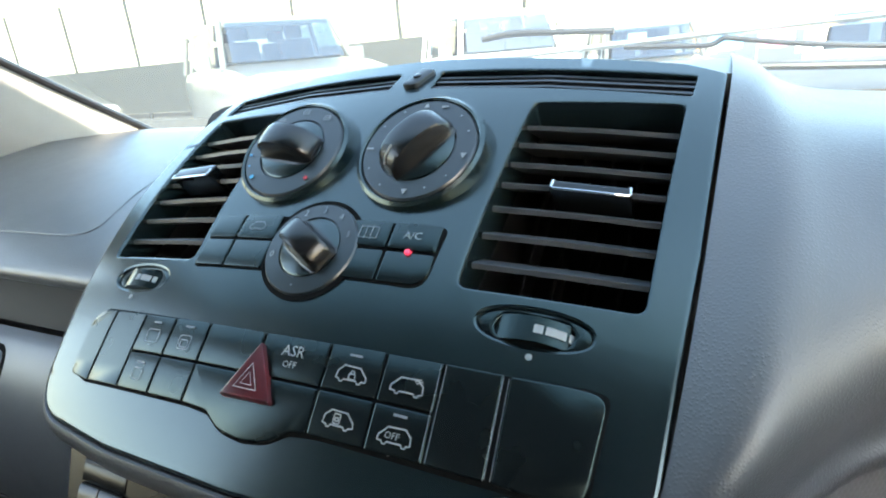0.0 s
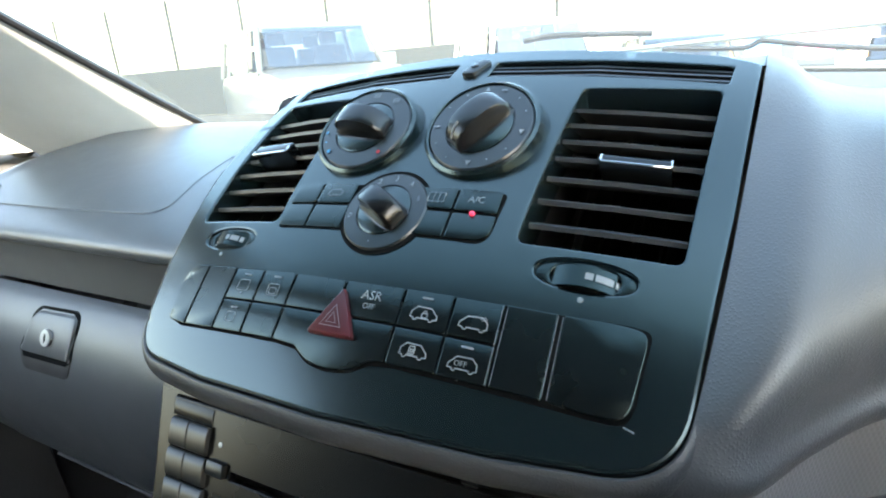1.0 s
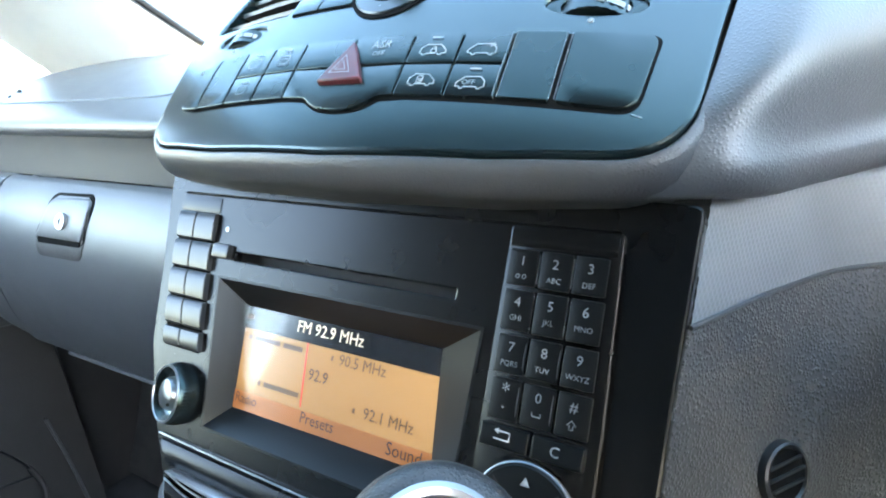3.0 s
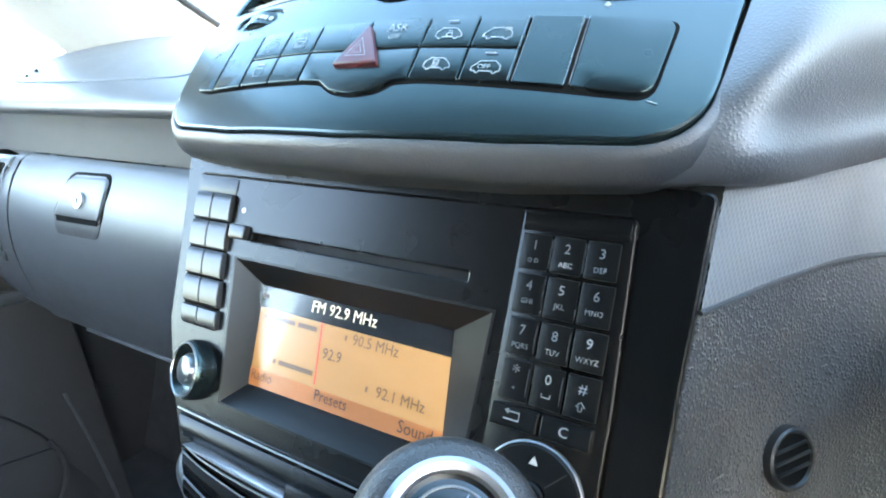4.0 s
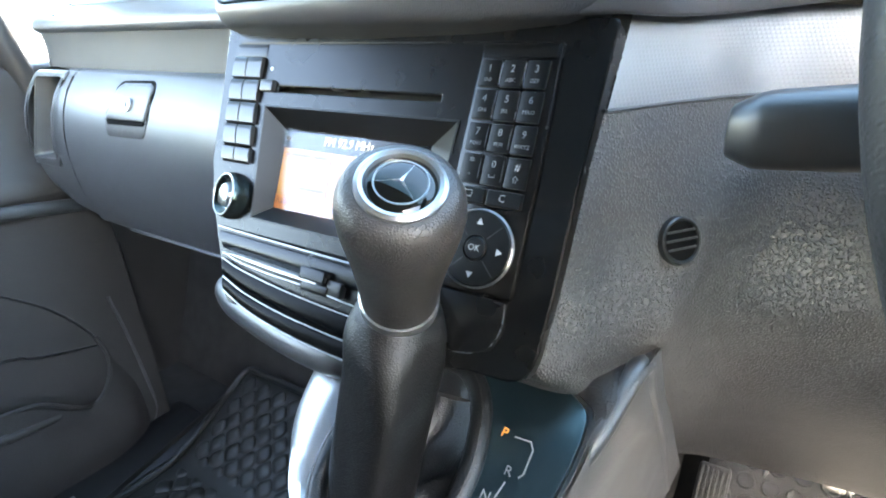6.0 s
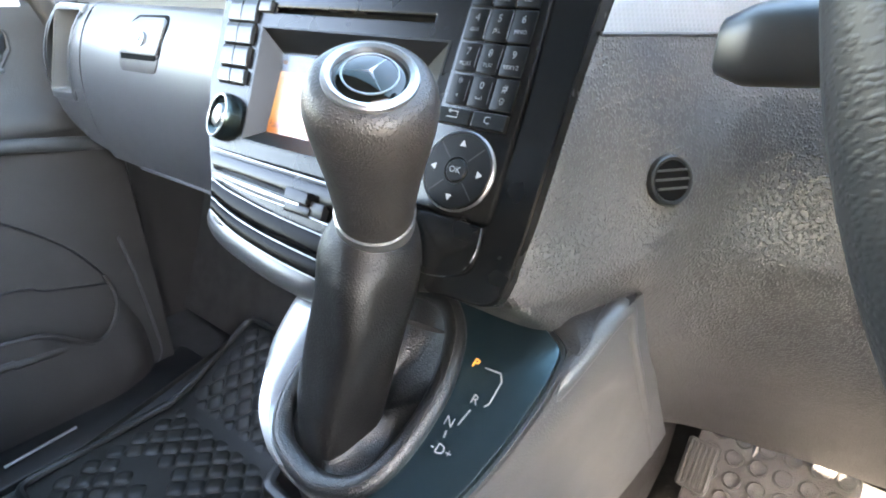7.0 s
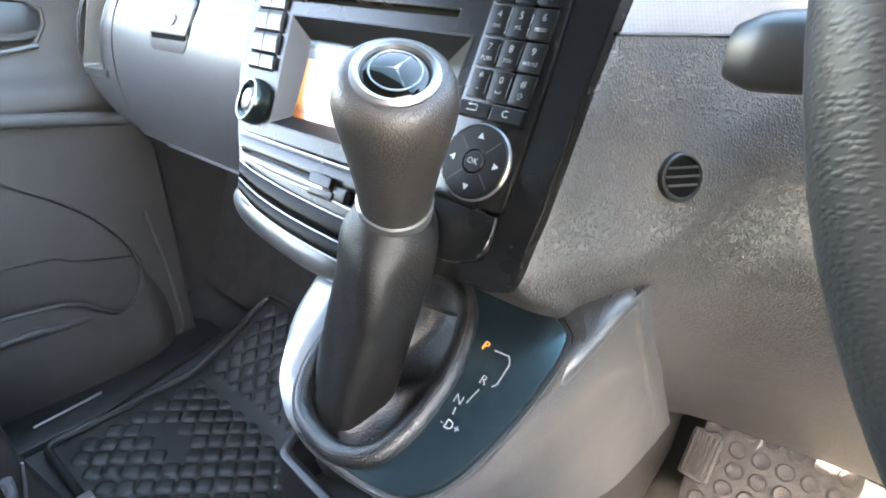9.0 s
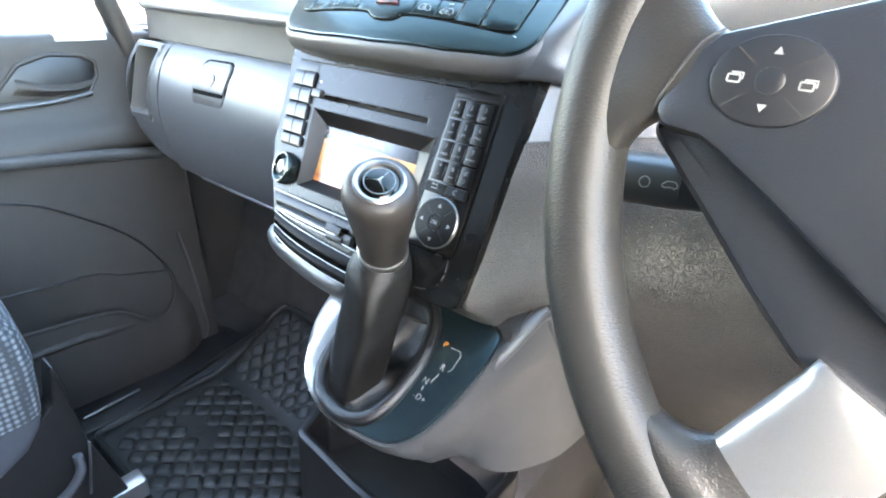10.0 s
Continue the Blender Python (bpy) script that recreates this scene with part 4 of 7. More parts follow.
pad = part("cursor_pad", lathe([(0.0180, -0.001), (0.0180, 0.0018), (0.0172, 0.0026), (0.0062, 0.0030), (0.0058, 0.0018), (0.0, 0.0018)], om, 48), KEYN, radio, "round black cursor pad with thin silver ring")
part("silver_ring", lathe([(0.0188, 0.0004), (0.0187, 0.0020), (0.0183, 0.0023), (0.0180, 0.0016)], om, 48, caps=False), RINGMETAL, pad)
part("ok_button", lathe([(0.0055, 0.001), (0.0055, 0.0030), (0.0049, 0.0036), (0.0, 0.0037)], om, 28), KEYN, pad)
part("mark", letters("OK", OKC[0], OKC[1], 0.0042, on_radio, 0.0042), WHITE, pad)
for a in (0, 90, 180, 270):
    c, s_ = math.cos(radians(a)), math.sin(radians(a))
    P3 = [(0.0142, 0.0), (0.0112, 0.0017), (0.0112, -0.0017)]
    part("arrow", solid([[(OKC[0] + x * c - y * s_, OKC[1] + x * s_ + y * c) for x, y in P3]], on_radio, 0.0033), WHITE, pad)
    c, s_ = math.cos(radians(a + 45)), math.sin(radians(a + 45))
    part("groove", strips([[(OKC[0] + 0.0072 * c, OKC[1] + 0.0072 * s_), (OKC[0] + 0.0164 * c, OKC[1] + 0.0164 * s_)]], 0.0005, on_radio, 0.0031), DEEP, pad)

# ======================= ashtray drawers and ledge under the radio =======================
DRAWERM = material("drawer_satin_black", (0.0030, 0.0031, 0.0033), 0.22, spec=0.06, vary=0.06, rough_vary=0.01)
drawer = thing("storage_drawer", "gloss black curved drawer front below the radio with silver lip", "drawer")


def front_curve(pts, h=0.0, n=6):
    """A line across the drawer fronts."""
    return [on_radio(p.x, p.y, h) for p in crom([Vector((a, b, 0)) for a, b in pts], n)]


def drawer_front(top, low, depth=0.010, swell=0.0013):
    """A bowed front between an upper and a lower edge line, with rounded edges."""
    secs = []
    for a, b in zip(top, low):
        secs.append([a - RN * depth, a - RN * 0.0012, a.lerp(b, 0.06) + RN * 0.0003, a.lerp(b, 0.22) + RN * swell * 0.8, a.lerp(b, 0.55) + RN * swell, a.lerp(b, 0.88) + RN * swell * 0.7, a.lerp(b, 0.97), b - RN * 0.0012, b - RN * depth])
    return loft(secs)


EDGE0 = [(-0.0875, -0.1215), (-0.040, -0.1218), (0.015, -0.1220), (0.070, -0.1222)]
EDGE1 = [(-0.0790, -0.1322), (-0.036, -0.1328), (0.004, -0.1340), (0.070, -0.1350)]
EDGE2 = [(-0.0775, -0.1378), (-0.0590, -0.1415), (-0.0230, -0.1452), (0.0222, -0.1475), (0.070, -0.1480)]
EDGE3 = [(-0.0730, -0.1488), (-0.0500, -0.1545), (-0.0180, -0.1585), (0.0270, -0.1608), (0.070, -0.1612)]
EDGE4 = [(-0.0700, -0.1568), (-0.0450, -0.1640), (-0.0100, -0.1685), (0.0300, -0.1705), (0.070, -0.1705)]
part("front", drawer_front(front_curve(EDGE0, 0.0, 8), front_curve(EDGE1, 0.0, 8)), FASCIA, drawer)
part("recess", drawer_front(front_curve(EDGE1, -0.006, 8)[:25], front_curve([(-0.0800, -0.1370), (-0.036, -0.1425), (0.004, -0.1455), (0.070, -0.1470)], -0.006, 8)[:25], 0.006, 0.0005), GLOSS, drawer)
part("front", drawer_front(front_curve(EDGE2, 0.001, 6), front_curve(EDGE3, 0.001, 6)), DRAWERM, drawer)
part("front", drawer_front(front_curve(EDGE3, 0.001, 6), front_curve(EDGE4, 0.001, 6), swell=0.0014), DRAWERM, drawer)
lip_top = front_curve([(-0.0755, -0.1332), (-0.0560, -0.1330), (-0.0300, -0.1336), (0.0060, -0.1348)], 0.0030)
lip_low = front_curve([(-0.0757, -0.1336), (-0.0560, -0.1350), (-0.0300, -0.1362), (0.0060, -0.1366)], 0.0042)
part("lip", loft([[a - RN * 0.006, a, a.lerp(b, 0.4) + RN * 0.0008, b, b - RN * 0.006] for a, b in zip(lip_top, lip_low)]), SILVER, drawer, "silver curved lip strip")
part("lip_edge", tube(front_curve([(-0.0757, -0.1340), (-0.0600, -0.1372), (-0.0330, -0.1388), (-0.0020, -0.1394), (0.0320, -0.1415), (0.070, -0.1430)], 0.0028), 0.0004, 6), SILVER, drawer, "thin silver edge of the lip")
# bright lines stand for light caught on the black fronts' edges
for edge in (EDGE2, EDGE3, EDGE4):
    part("front_edge", tube(front_curve(edge, 0.0016), 0.00045, 6), RINGMETAL, drawer, "thin metal line painting the light caught on the edge")
part("seam_strip", tube(front_curve([(-0.0890, -0.1192), (-0.040, -0.1200), (0.015, -0.1206), (0.070, -0.1208)], 0.0006), 0.0004, 6), SILVER, drawer)
catch = part("catch", plate(rrect(-0.0060, -0.1352, 0.0128, -0.1282, 0.0006, 3), on_radio, 0.0058, 0.010, 0.0008), FASCIA, drawer, "square black push catch")
part("catch_foot", plate(rrect(-0.0052, -0.1415, 0.0150, -0.1362, 0.0006, 3), on_radio, 0.0040, 0.010, 0.0006), FASCIA, catch)
part("catch_step", plate(rrect(0.0132, -0.1405, 0.0235, -0.1322, 0.0008, 3), on_radio, 0.0030, 0.008, 0.0006), BLACK, catch)
LEDGE = material("satin_grey_plastic", (0.052, 0.054, 0.057), 0.33, spec=0.8, grain=0.10, grain_size=0.0012, kind="leather", vary=0.06)
ledge = thing("console_ledge", "satin grey rounded ledge under the drawers", "dashboard trim")
secs = []
line = crom([(-0.1275, -0.0345, 0.9575), (-0.118, -0.0400, 0.9560), (-0.100, -0.0450, 0.9550), (-0.070, -0.0520, 0.9545), (-0.030, -0.0590, 0.9545), (0.000, -0.0615, 0.9545), (0.022, -0.0600, 0.9545), (0.040, -0.0510, 0.9545), (0.055, -0.0360, 0.9545)], 4)
for k, p in enumerate(line):
    r = 0.0135 * min(1.0, 0.22 + 0.78 * (k / 9) ** 0.6)
    secs.append([p + Vector((0, -r * math.cos(a), r * 0.90 * math.sin(a))) for a in [2 * math.pi * j / 20 for j in range(20)]])
part("rim", loft(secs), LEDGE, ledge)
part("underside", sheet([[(-0.130, -0.034, 0.952), (0.0, -0.060, 0.950), (0.11, -0.045, 0.946)], [(-0.125, 0.03, 0.90), (0.0, -0.01, 0.88), (0.12, 0.0, 0.88)], [(-0.12, 0.16, 0.74), (0.0, 0.16, 0.70), (0.12, 0.16, 0.70)]], 5, 5), DOORP, ledge)

# ======================= dashboard =======================
LIP = [(0.150, 0.022, 1.131), (0.172, 0.056, 1.131), (0.200, 0.088, 1.134), (0.25, 0.114, 1.139), (0.32, 0.132, 1.148), (0.50, 0.142, 1.153), (0.85, 0.145, 1.155)]


def lip_row(dy, dz):
    return [(x, y + dy, z + dz) for x, y, z in LIP]


hood_face = [
    [(0.122, 0.045, 1.136)] + lip_row(0.03, 0.002),
    [(0.1225, 0.014, 1.1345)] + lip_row(0.0, 0.0),
    [on_panel(0.1215, -0.0650, -0.0140)] + lip_row(-0.008, 0.003),
    [on_panel(0.1275, -0.0580, -0.0070)] + lip_row(-0.0115, 0.011),
    [on_panel(0.1322, -0.0480, -0.0022)] + lip_row(-0.008, 0.022),
    [on_panel(0.1354, -0.032, -0.0008), (0.156, 0.024, 1.178), (0.176, 0.046, 1.182), (0.20, 0.071, 1.187), (0.25, 0.096, 1.193), (0.32, 0.112, 1.200), (0.50, 0.125, 1.205), (0.85, 0.13, 1.205)]]
hood_brow = [
    [on_panel(0.1399, 0.016, -0.0007), (0.162, 0.062, 1.212), (0.180, 0.078, 1.213), (0.20, 0.092, 1.215), (0.25, 0.110, 1.219), (0.32, 0.125, 1.224), (0.50, 0.14, 1.228), (0.85, 0.14, 1.228)],
    [on_panel(0.1438, 0.080, -0.0008), (0.163, 0.115, 1.240), (0.180, 0.128, 1.238), (0.20, 0.137, 1.237), (0.25, 0.150, 1.236), (0.32, 0.158, 1.238), (0.50, 0.17, 1.24), (0.85, 0.17, 1.24)],
    [on_panel(0.1471, 0.150, -0.0008), (0.160, 0.184, 1.260), (0.176, 0.198, 1.250), (0.20, 0.207, 1.243), (0.25, 0.212, 1.239), (0.32, 0.216, 1.238), (0.50, 0.22, 1.24), (0.85, 0.22, 1.24)]]
hood_top = [
    [(0.1480, 0.280, 1.268), (0.163, 0.285, 1.262), (0.176, 0.288, 1.251), (0.20, 0.290, 1.243), (0.25, 0.295, 1.238), (0.32, 0.30, 1.236), (0.50, 0.30, 1.236), (0.85, 0.30, 1.236)],
    [(0.1500, 0.36, 1.262), (0.163, 0.36, 1.256), (0.176, 0.36, 1.246), (0.20, 0.36, 1.238), (0.25, 0.36, 1.234), (0.32, 0.36, 1.232), (0.50, 0.36, 1.232), (0.85, 0.36, 1.232)],
    [(0.1500, 0.50, 1.215), (0.163, 0.50, 1.215), (0.176, 0.50, 1.212), (0.20, 0.50, 1.208), (0.25, 0.50, 1.207), (0.32, 0.50, 1.206), (0.50, 0.50, 1.206), (0.85, 0.50, 1.206)]]
part("driver_hood", sheet(hood_face + hood_brow + hood_top, 5, 5), PAD, dash)
part("centre_top", sheet([[on_panel(x, 0.158 + 0.004 * (1 - abs(x) / 0.15), -0.0045) for x in (-0.150, -0.07, 0.0, 0.07, 0.150)],
                          [(-0.150, 0.25, 1.266), (-0.07, 0.25, 1.270), (0.0, 0.25, 1.272), (0.07, 0.25, 1.270), (0.150, 0.25, 1.266)],
                          [(-0.150, 0.36, 1.260), (-0.07, 0.36, 1.258), (0.0, 0.36, 1.256), (0.07, 0.36, 1.258), (0.150, 0.36, 1.260)],
                          [(-0.150, 0.50, 1.215), (-0.07, 0.50, 1.215), (0.0, 0.50, 1.215), (0.07, 0.50, 1.215), (0.150, 0.50, 1.215)]], 4, 4), PAD, dash)
PX = (-0.146, -0.20, -0.30, -0.45, -0.58, -0.66, -0.70, -0.728)


def end_roll(x):
    """How far the dashboard rolls away towards the passenger door."""
    return 7.0 * max(0.0, -x - 0.698) ** 1.5


PROF = [(0.150, 1.126), (0.126, 1.130), (0.119, 1.137), (0.124, 1.148), (0.150, 1.163), (0.195, 1.182), (0.245, 1.196), (0.30, 1.206), (0.38, 1.216), (0.46, 1.216), (0.54, 1.20)]
part("passenger_pad", sheet([[(x, y + end_roll(x), z - 0.3 * end_roll(x)) for x in PX] for y, z in PROF], 4, 5), PASSPAD, dash)
crease = crom([(-0.64, 0.150, 1.1632), (-0.53, 0.150, 1.1632), (-0.42, 0.152, 1.1640), (-0.345, 0.154, 1.1650), (-0.324, 0.162, 1.1685), (-0.322, 0.178, 1.1750), (-0.328, 0.210, 1.1865), (-0.335, 0.260, 1.1990)], 6)
part("airbag_seam", tube(crease, 0.0012, 6), SMOOTHDASH, dash)
part("cheek", sheet([[on_panel(-0.1365, -0.045, -0.004), on_panel(-0.1415, 0.0, -0.003), on_panel(-0.1465, 0.06, -0.002), on_panel(-0.1495, 0.115, -0.002), on_panel(-0.1505, 0.155, -0.003), (-0.151, 0.36, 1.258)],
                     [(-0.142, 0.010, 1.140), (-0.147, 0.06, 1.160), (-0.151, 0.11, 1.178), (-0.154, 0.16, 1.190), (-0.156, 0.21, 1.200), (-0.156, 0.38, 1.222)],
                     [(-0.140, 0.030, 1.120), (-0.146, 0.09, 1.125), (-0.152, 0.15, 1.15), (-0.155, 0.20, 1.17), (-0.157, 0.26, 1.18), (-0.157, 0.40, 1.20)]], 5, 5), PAD, dash)
part("band", sheet([[(x, 0.126 + end_roll(x), 1.137) for x in PX], [(x, 0.128 + end_roll(x), 1.120) for x in PX], [(x, 0.128 + end_roll(x), 1.103) for x in PX], [(x, 0.127 + end_roll(x), 1.086) for x in PX]], 2, 3), BANDM, dash)
for k in range(5):
    z = 1.150 + 0.0065 * k
    part("demister_slat", tube([(-0.648, 0.128 + 0.012 * k, z), (-0.672, 0.132 + 0.012 * k, z), (-0.692, 0.146 + 0.012 * k, z)], 0.0024, 6), BLACK, dash)

# driver's lower dash: mesh strip and grained knee panel
LD = [(1.134, [(.114, -.022), (.1395, .020), (.165, .062), (.20, .100), (.27, .130), (.45, .145), (.85, .15)]),
      (1.092, [(.112, -.053), (.1385, -.004), (.165, .045), (.196, .084), (.27, .120), (.45, .140), (.85, .15)]),
      (1.035, [(.06, .03), (.1365, -.034), (.155, .000), (.18, .035), (.24, .088), (.42, .122), (.85, .13)]),
      (0.990, [(.06, -.03), (.1345, -.058), (.15, -.034), (.170, .002), (.22, .067), (.40, .112), (.85, .12)])]
LD += [(0.972, [(.06, -.038), (.134, -.048), (.15, -.024), (.168, .008), (.22, .069), (.40, .112), (.85, .12)]),
      (0.952, [(.06, -.026), (.134, -.026), (.15, -.004), (.166, .018), (.22, .077), (.40, .116), (.85, .124)]),
      (0.900, [(.06, .03), (.134, .030), (.15, .046), (.166, .060), (.22, .103), (.40, .132), (.85, .135)]),
      (0.820, [(.06, .09), (.134, .090), (.15, .118), (.165, .137), (.22, .162), (.40, .185), (.85, .185)]),
      (0.755, [(.06, .16), (.138, .165), (.15, .182), (.165, .198), (.22, .215), (.40, .235), (.85, .235)]),
      (0.750, [(.06, .21), (.138, .220), (.15, .230), (.165, .240), (.22, .250), (.40, .260), (.85, .260)])]


def net_at(rows, x, z):
    """The depth of the lower dash at a place, between its rows."""
    for (za, ra), (zb, rb) in zip(rows, rows[1:]):
        if zb <= z <= za:
            ys = []
            for r in (ra, rb):
                for (xa, ya), (xb, yb) in zip(r, r[1:]):
                    if xa <= x <= xb:
                        ys.append(ya + (yb - ya) * (x - xa) / (xb - xa))
                        break
            return ys[1] + (ys[0] - ys[1]) * (z - zb) / (za - zb)
    return rows[-1][1][0][1]


def mesh_strip():
    """The dimpled strip between hood and knee panel: staggered pits, pressed into a fine net near the radio."""
    top, low_ = ([Vector((x, y + 0.001, z)) for x, y in r] for z, r in LD[:2])
    top, low_ = crom(top, 40)[40:], crom(low_, 40)[40:]
    pts, run = [], [0.0]
    for i in range(1, len(low_)):
        run.append(run[-1] + (low_[i] - low_[i - 1]).length)
    step, rows_n, reach = 0.00062, 72, 0.20
    bm = bmesh.new()
    net = []
    for iu in range(int(reach / step) + 1):
        u = iu * step
        k = max(i for i in range(len(run) - 1) if run[i] <= u)
        f_ = (u - run[k]) / (run[k + 1] - run[k])
        a, b = low_[k].lerp(low_[k + 1], f_), top[k].lerp(top[k + 1], f_)
        n = (low_[k + 1] - low_[k]).cross(b - a).normalized()
        if n.y > 0:
            n = -n
        col = []
        for iv in range(rows_n + 1):
            w = iv / rows_n
            v = w * 0.0445
            j = round(v / 0.0021)
            du = (u - (0.5 * (j % 2)) * 0.0026) / 0.0026
            d2 = ((du - round(du)) * 0.0026) ** 2 + (v - j * 0.0021) ** 2
            col.append(bm.verts.new(a.lerp(b, w) - n * 0.00040 * math.exp(-d2 / 0.00068 ** 2)))
        net.append(col)
    for a, b in zip(net, net[1:]):
        for i in range(rows_n):
            bm.faces.new((a[i], b[i], b[i + 1], a[i + 1]))
    k = max(i for i in range(len(run)) if run[i] <= reach)
    rest = [bm.verts.new(p) for p in low_[k:]], [bm.verts.new(p) for p in top[k:]]
    for i in range(len(rest[0]) - 1):
        bm.faces.new((rest[0][i], rest[0][i + 1], rest[1][i + 1], rest[1][i]))
    return bm


part("mesh_strip", mesh_strip(), MESH, dash, "fine dimpled grey mesh strip")
knee_rows = [[(x, y, z) for x, y in r] for z, r in LD[1:]]
for row in knee_rows[:3]:
    row[0] = (row[1][0] - 0.001, row[1][1] + 0.014, row[1][2])
part("knee_panel", sheet(knee_rows, 8, 6), LOWER, dash)
seam = crom([(x, y - 0.0005, 1.0925) for x, y in LD[1][1]], 8)[8:]
part("seam_piping", tube(seam, 0.0010, 8), SMOOTHDASH, dash)

# sensor grille in the knee panel
gz, gx = 1.0285, 0.1720
gy = net_at(LD, gx, gz)
gn = Vector((0.775, -0.553, 0.30)).normalized()
gs = Vector((0, 0, 1)).cross(gn).normalized()
gu = gn.cross(gs)
GM = Matrix(((gs.x, gu.x, gn.x, gx), (gs.y, gu.y, gn.y, gy), (gs.z, gu.z, gn.z, gz), (0, 0, 0, 1))) @ Matrix.Translation((0, 0, 0.0008))
grille = thing("round_grille", "small round black slotted grille in the knee panel", "air grille")
part("ring", lathe([(0.0124, -0.0020), (0.0120, 0.0012), (0.0112, 0.0018), (0.0103, 0.0016), (0.0096, 0.0006), (0.0094, -0.0010)], GM, 40), STALKM, grille)
part("backing", lathe([(0.0098, 0.0007), (0.0, 0.0009)], GM, 24), MATTBLACK, grille)
for k in (-1.2, 0, 1.2):
    hw = math.sqrt(0.0094 ** 2 - (k * 0.0036) ** 2)
    part("slat", loft([[GM @ Vector((x, 0.0005 + k * 0.0036 + a, b)) for a, b in ((-0.0005, 0.0016), (0.0005, 0.0018), (0.0006, 0.0004), (-0.0005, 0.0004))] for x in (-hw, 0, hw)]), DARKMETAL, grille)

# ======================= glove box and side pocket =======================
glove = thing("glove_box", "grey plastic glove box, closed, with lock and pull handle", "glove box")
GP = [(1.087, 0.118), (1.081, 0.107), (1.060, 0.0925), (1.035, 0.0830), (1.010, 0.0785), (0.985, 0.0775), (0.960, 0.0793), (0.935, 0.0840), (0.912, 0.0900), (0.893, 0.0970), (0.880, 0.1045), (0.876, 0.116)]


def glove_y(z):
    for (za, ya), (zb, yb) in zip(GP, GP[1:]):
        if zb <= z <= za:
            return yb + (ya - yb) * (z - zb) / (za - zb)
    return GP[0][1]


def on_glove(x, z, h=0.0):
    return Vector((x, glove_y(z) - h, z))


part("door", sheet([[(x - (0.015 * max(0, 1.087 - z) / 0.12 if x < -0.5 else 0), y, z) for x in (-0.150, -0.30, -0.45, -0.582)] for z, y in GP], 6, 4), SMOOTHDASH, glove)
grip_loop = rpoly([(-0.4835, 1.0350), (-0.4020, 1.0365), (-0.3955, 1.0745), (-0.4665, 1.0725)], [0.004, 0.004, 0.010, 0.012], 6)
# groove, well and gap are flat plates; their shade is in the colour
part("handle_groove", plate(offset(grip_loop, -0.0040), on_glove, 0.0012, 0.004, 0.0004), MATTBLACK, glove)
part("finger_well", plate(rpoly([(-0.4860, 1.0150), (-0.4055, 1.0170), (-0.3985, 1.0380), (-0.4870, 1.0370)], [0.012, 0.012, 0.001, 0.001], 5), on_glove, 0.0014, 0.004, 0.0008), DOORP, glove)
part("finger_gap", plate(rpoly([(-0.4800, 1.0290), (-0.4050, 1.0310), (-0.4030, 1.0375), (-0.4815, 1.0365)], 0.001, 3), on_glove, 0.0022, 0.004, 0.0004), MATTBLACK, glove)
handle = part("handle", plate(grip_loop, on_glove, 0.0036, 0.005, 0.0018), SMOOTHDASH, glove, "grey plastic pull handle with key lock")
hp = on_glove(-0.438, 1.053, 0.0042)
hm = Matrix.Translation(hp) @ Matrix.Rotation(radians(68), 4, "X")
part("lock", lathe([(0.0085, -0.002), (0.0085, 0.0004), (0.0078, 0.0010), (0.0028, 0.0010), (0.0026, 0.0), (0.0, 0.0)], hm, 28), SILVER, handle, "round silver key lock")
part("keyhole", plate(rrect(-0.0006, -0.0045, 0.0006, 0.0045, 0.0003, 2), lambda x, y, h: hm @ Vector((x, y, h)), 0.0014, 0.001, 0.0001), DEEP, handle)

pocket = thing("side_pocket", "grey plastic dash end panel with an open slot pocket", "dashboard trim")


def on_end(x, z, h=0.0):
    return Vector((x, glove_y(min(max(z, 0.877), 1.0869)) + 1.2 * end_roll(x) - h, z))


hole = rpoly([(-0.700, 0.968), (-0.634, 0.972), (-0.613, 1.0765), (-0.684, 1.0755)], 0.004, 4)
rim_ = rpoly([(-0.710, 0.957), (-0.626, 0.960), (-0.604, 1.0835), (-0.692, 1.0830)], 0.006, 4)
part("panel", plate(rpoly([(-0.727, 1.030), (-0.716, 0.980), (-0.692, 0.935), (-0.655, 0.902), (-0.606, 0.888), (-0.587, 1.086), (-0.727, 1.086)], [0.03, 0.03, 0.03, 0.03, 0.004, 0.004, 0.004], 5), on_end, 0, 0.03, 0.002, holes=[hole],
                    xs=(-0.715, -0.705, -0.695, -0.685, -0.675, -0.66), ys=[0.896 + 0.012 * k for k in range(16)], hole_depth=0.06), SMOOTHDASH, pocket)
part("rim", plate(rim_, on_end, 0.0030, 0.004, 0.0022, holes=[hole], xs=(-0.70, -0.69, -0.68), ys=[0.96 + 0.012 * k for k in range(11)]), SMOOTHDASH, pocket)
# black back puts the slot's inner shade into its colour
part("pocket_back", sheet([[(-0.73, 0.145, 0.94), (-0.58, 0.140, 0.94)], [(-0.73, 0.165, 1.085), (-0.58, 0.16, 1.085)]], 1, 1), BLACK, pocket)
part("corner", sheet([[on_end(x, z, 0.0), on_end(x - 0.010, z - 0.004, -0.02), on_end(x - 0.020, z - 0.010, -0.07), on_end(x - 0.024, z - 0.016, -0.20)] for x, z in ((-0.7255, 1.13), (-0.7255, 1.04), (-0.7145, 0.982), (-0.6905, 0.938), (-0.654, 0.905), (-0.606, 0.890))], 4, 4), SMOOTHDASH, pocket)

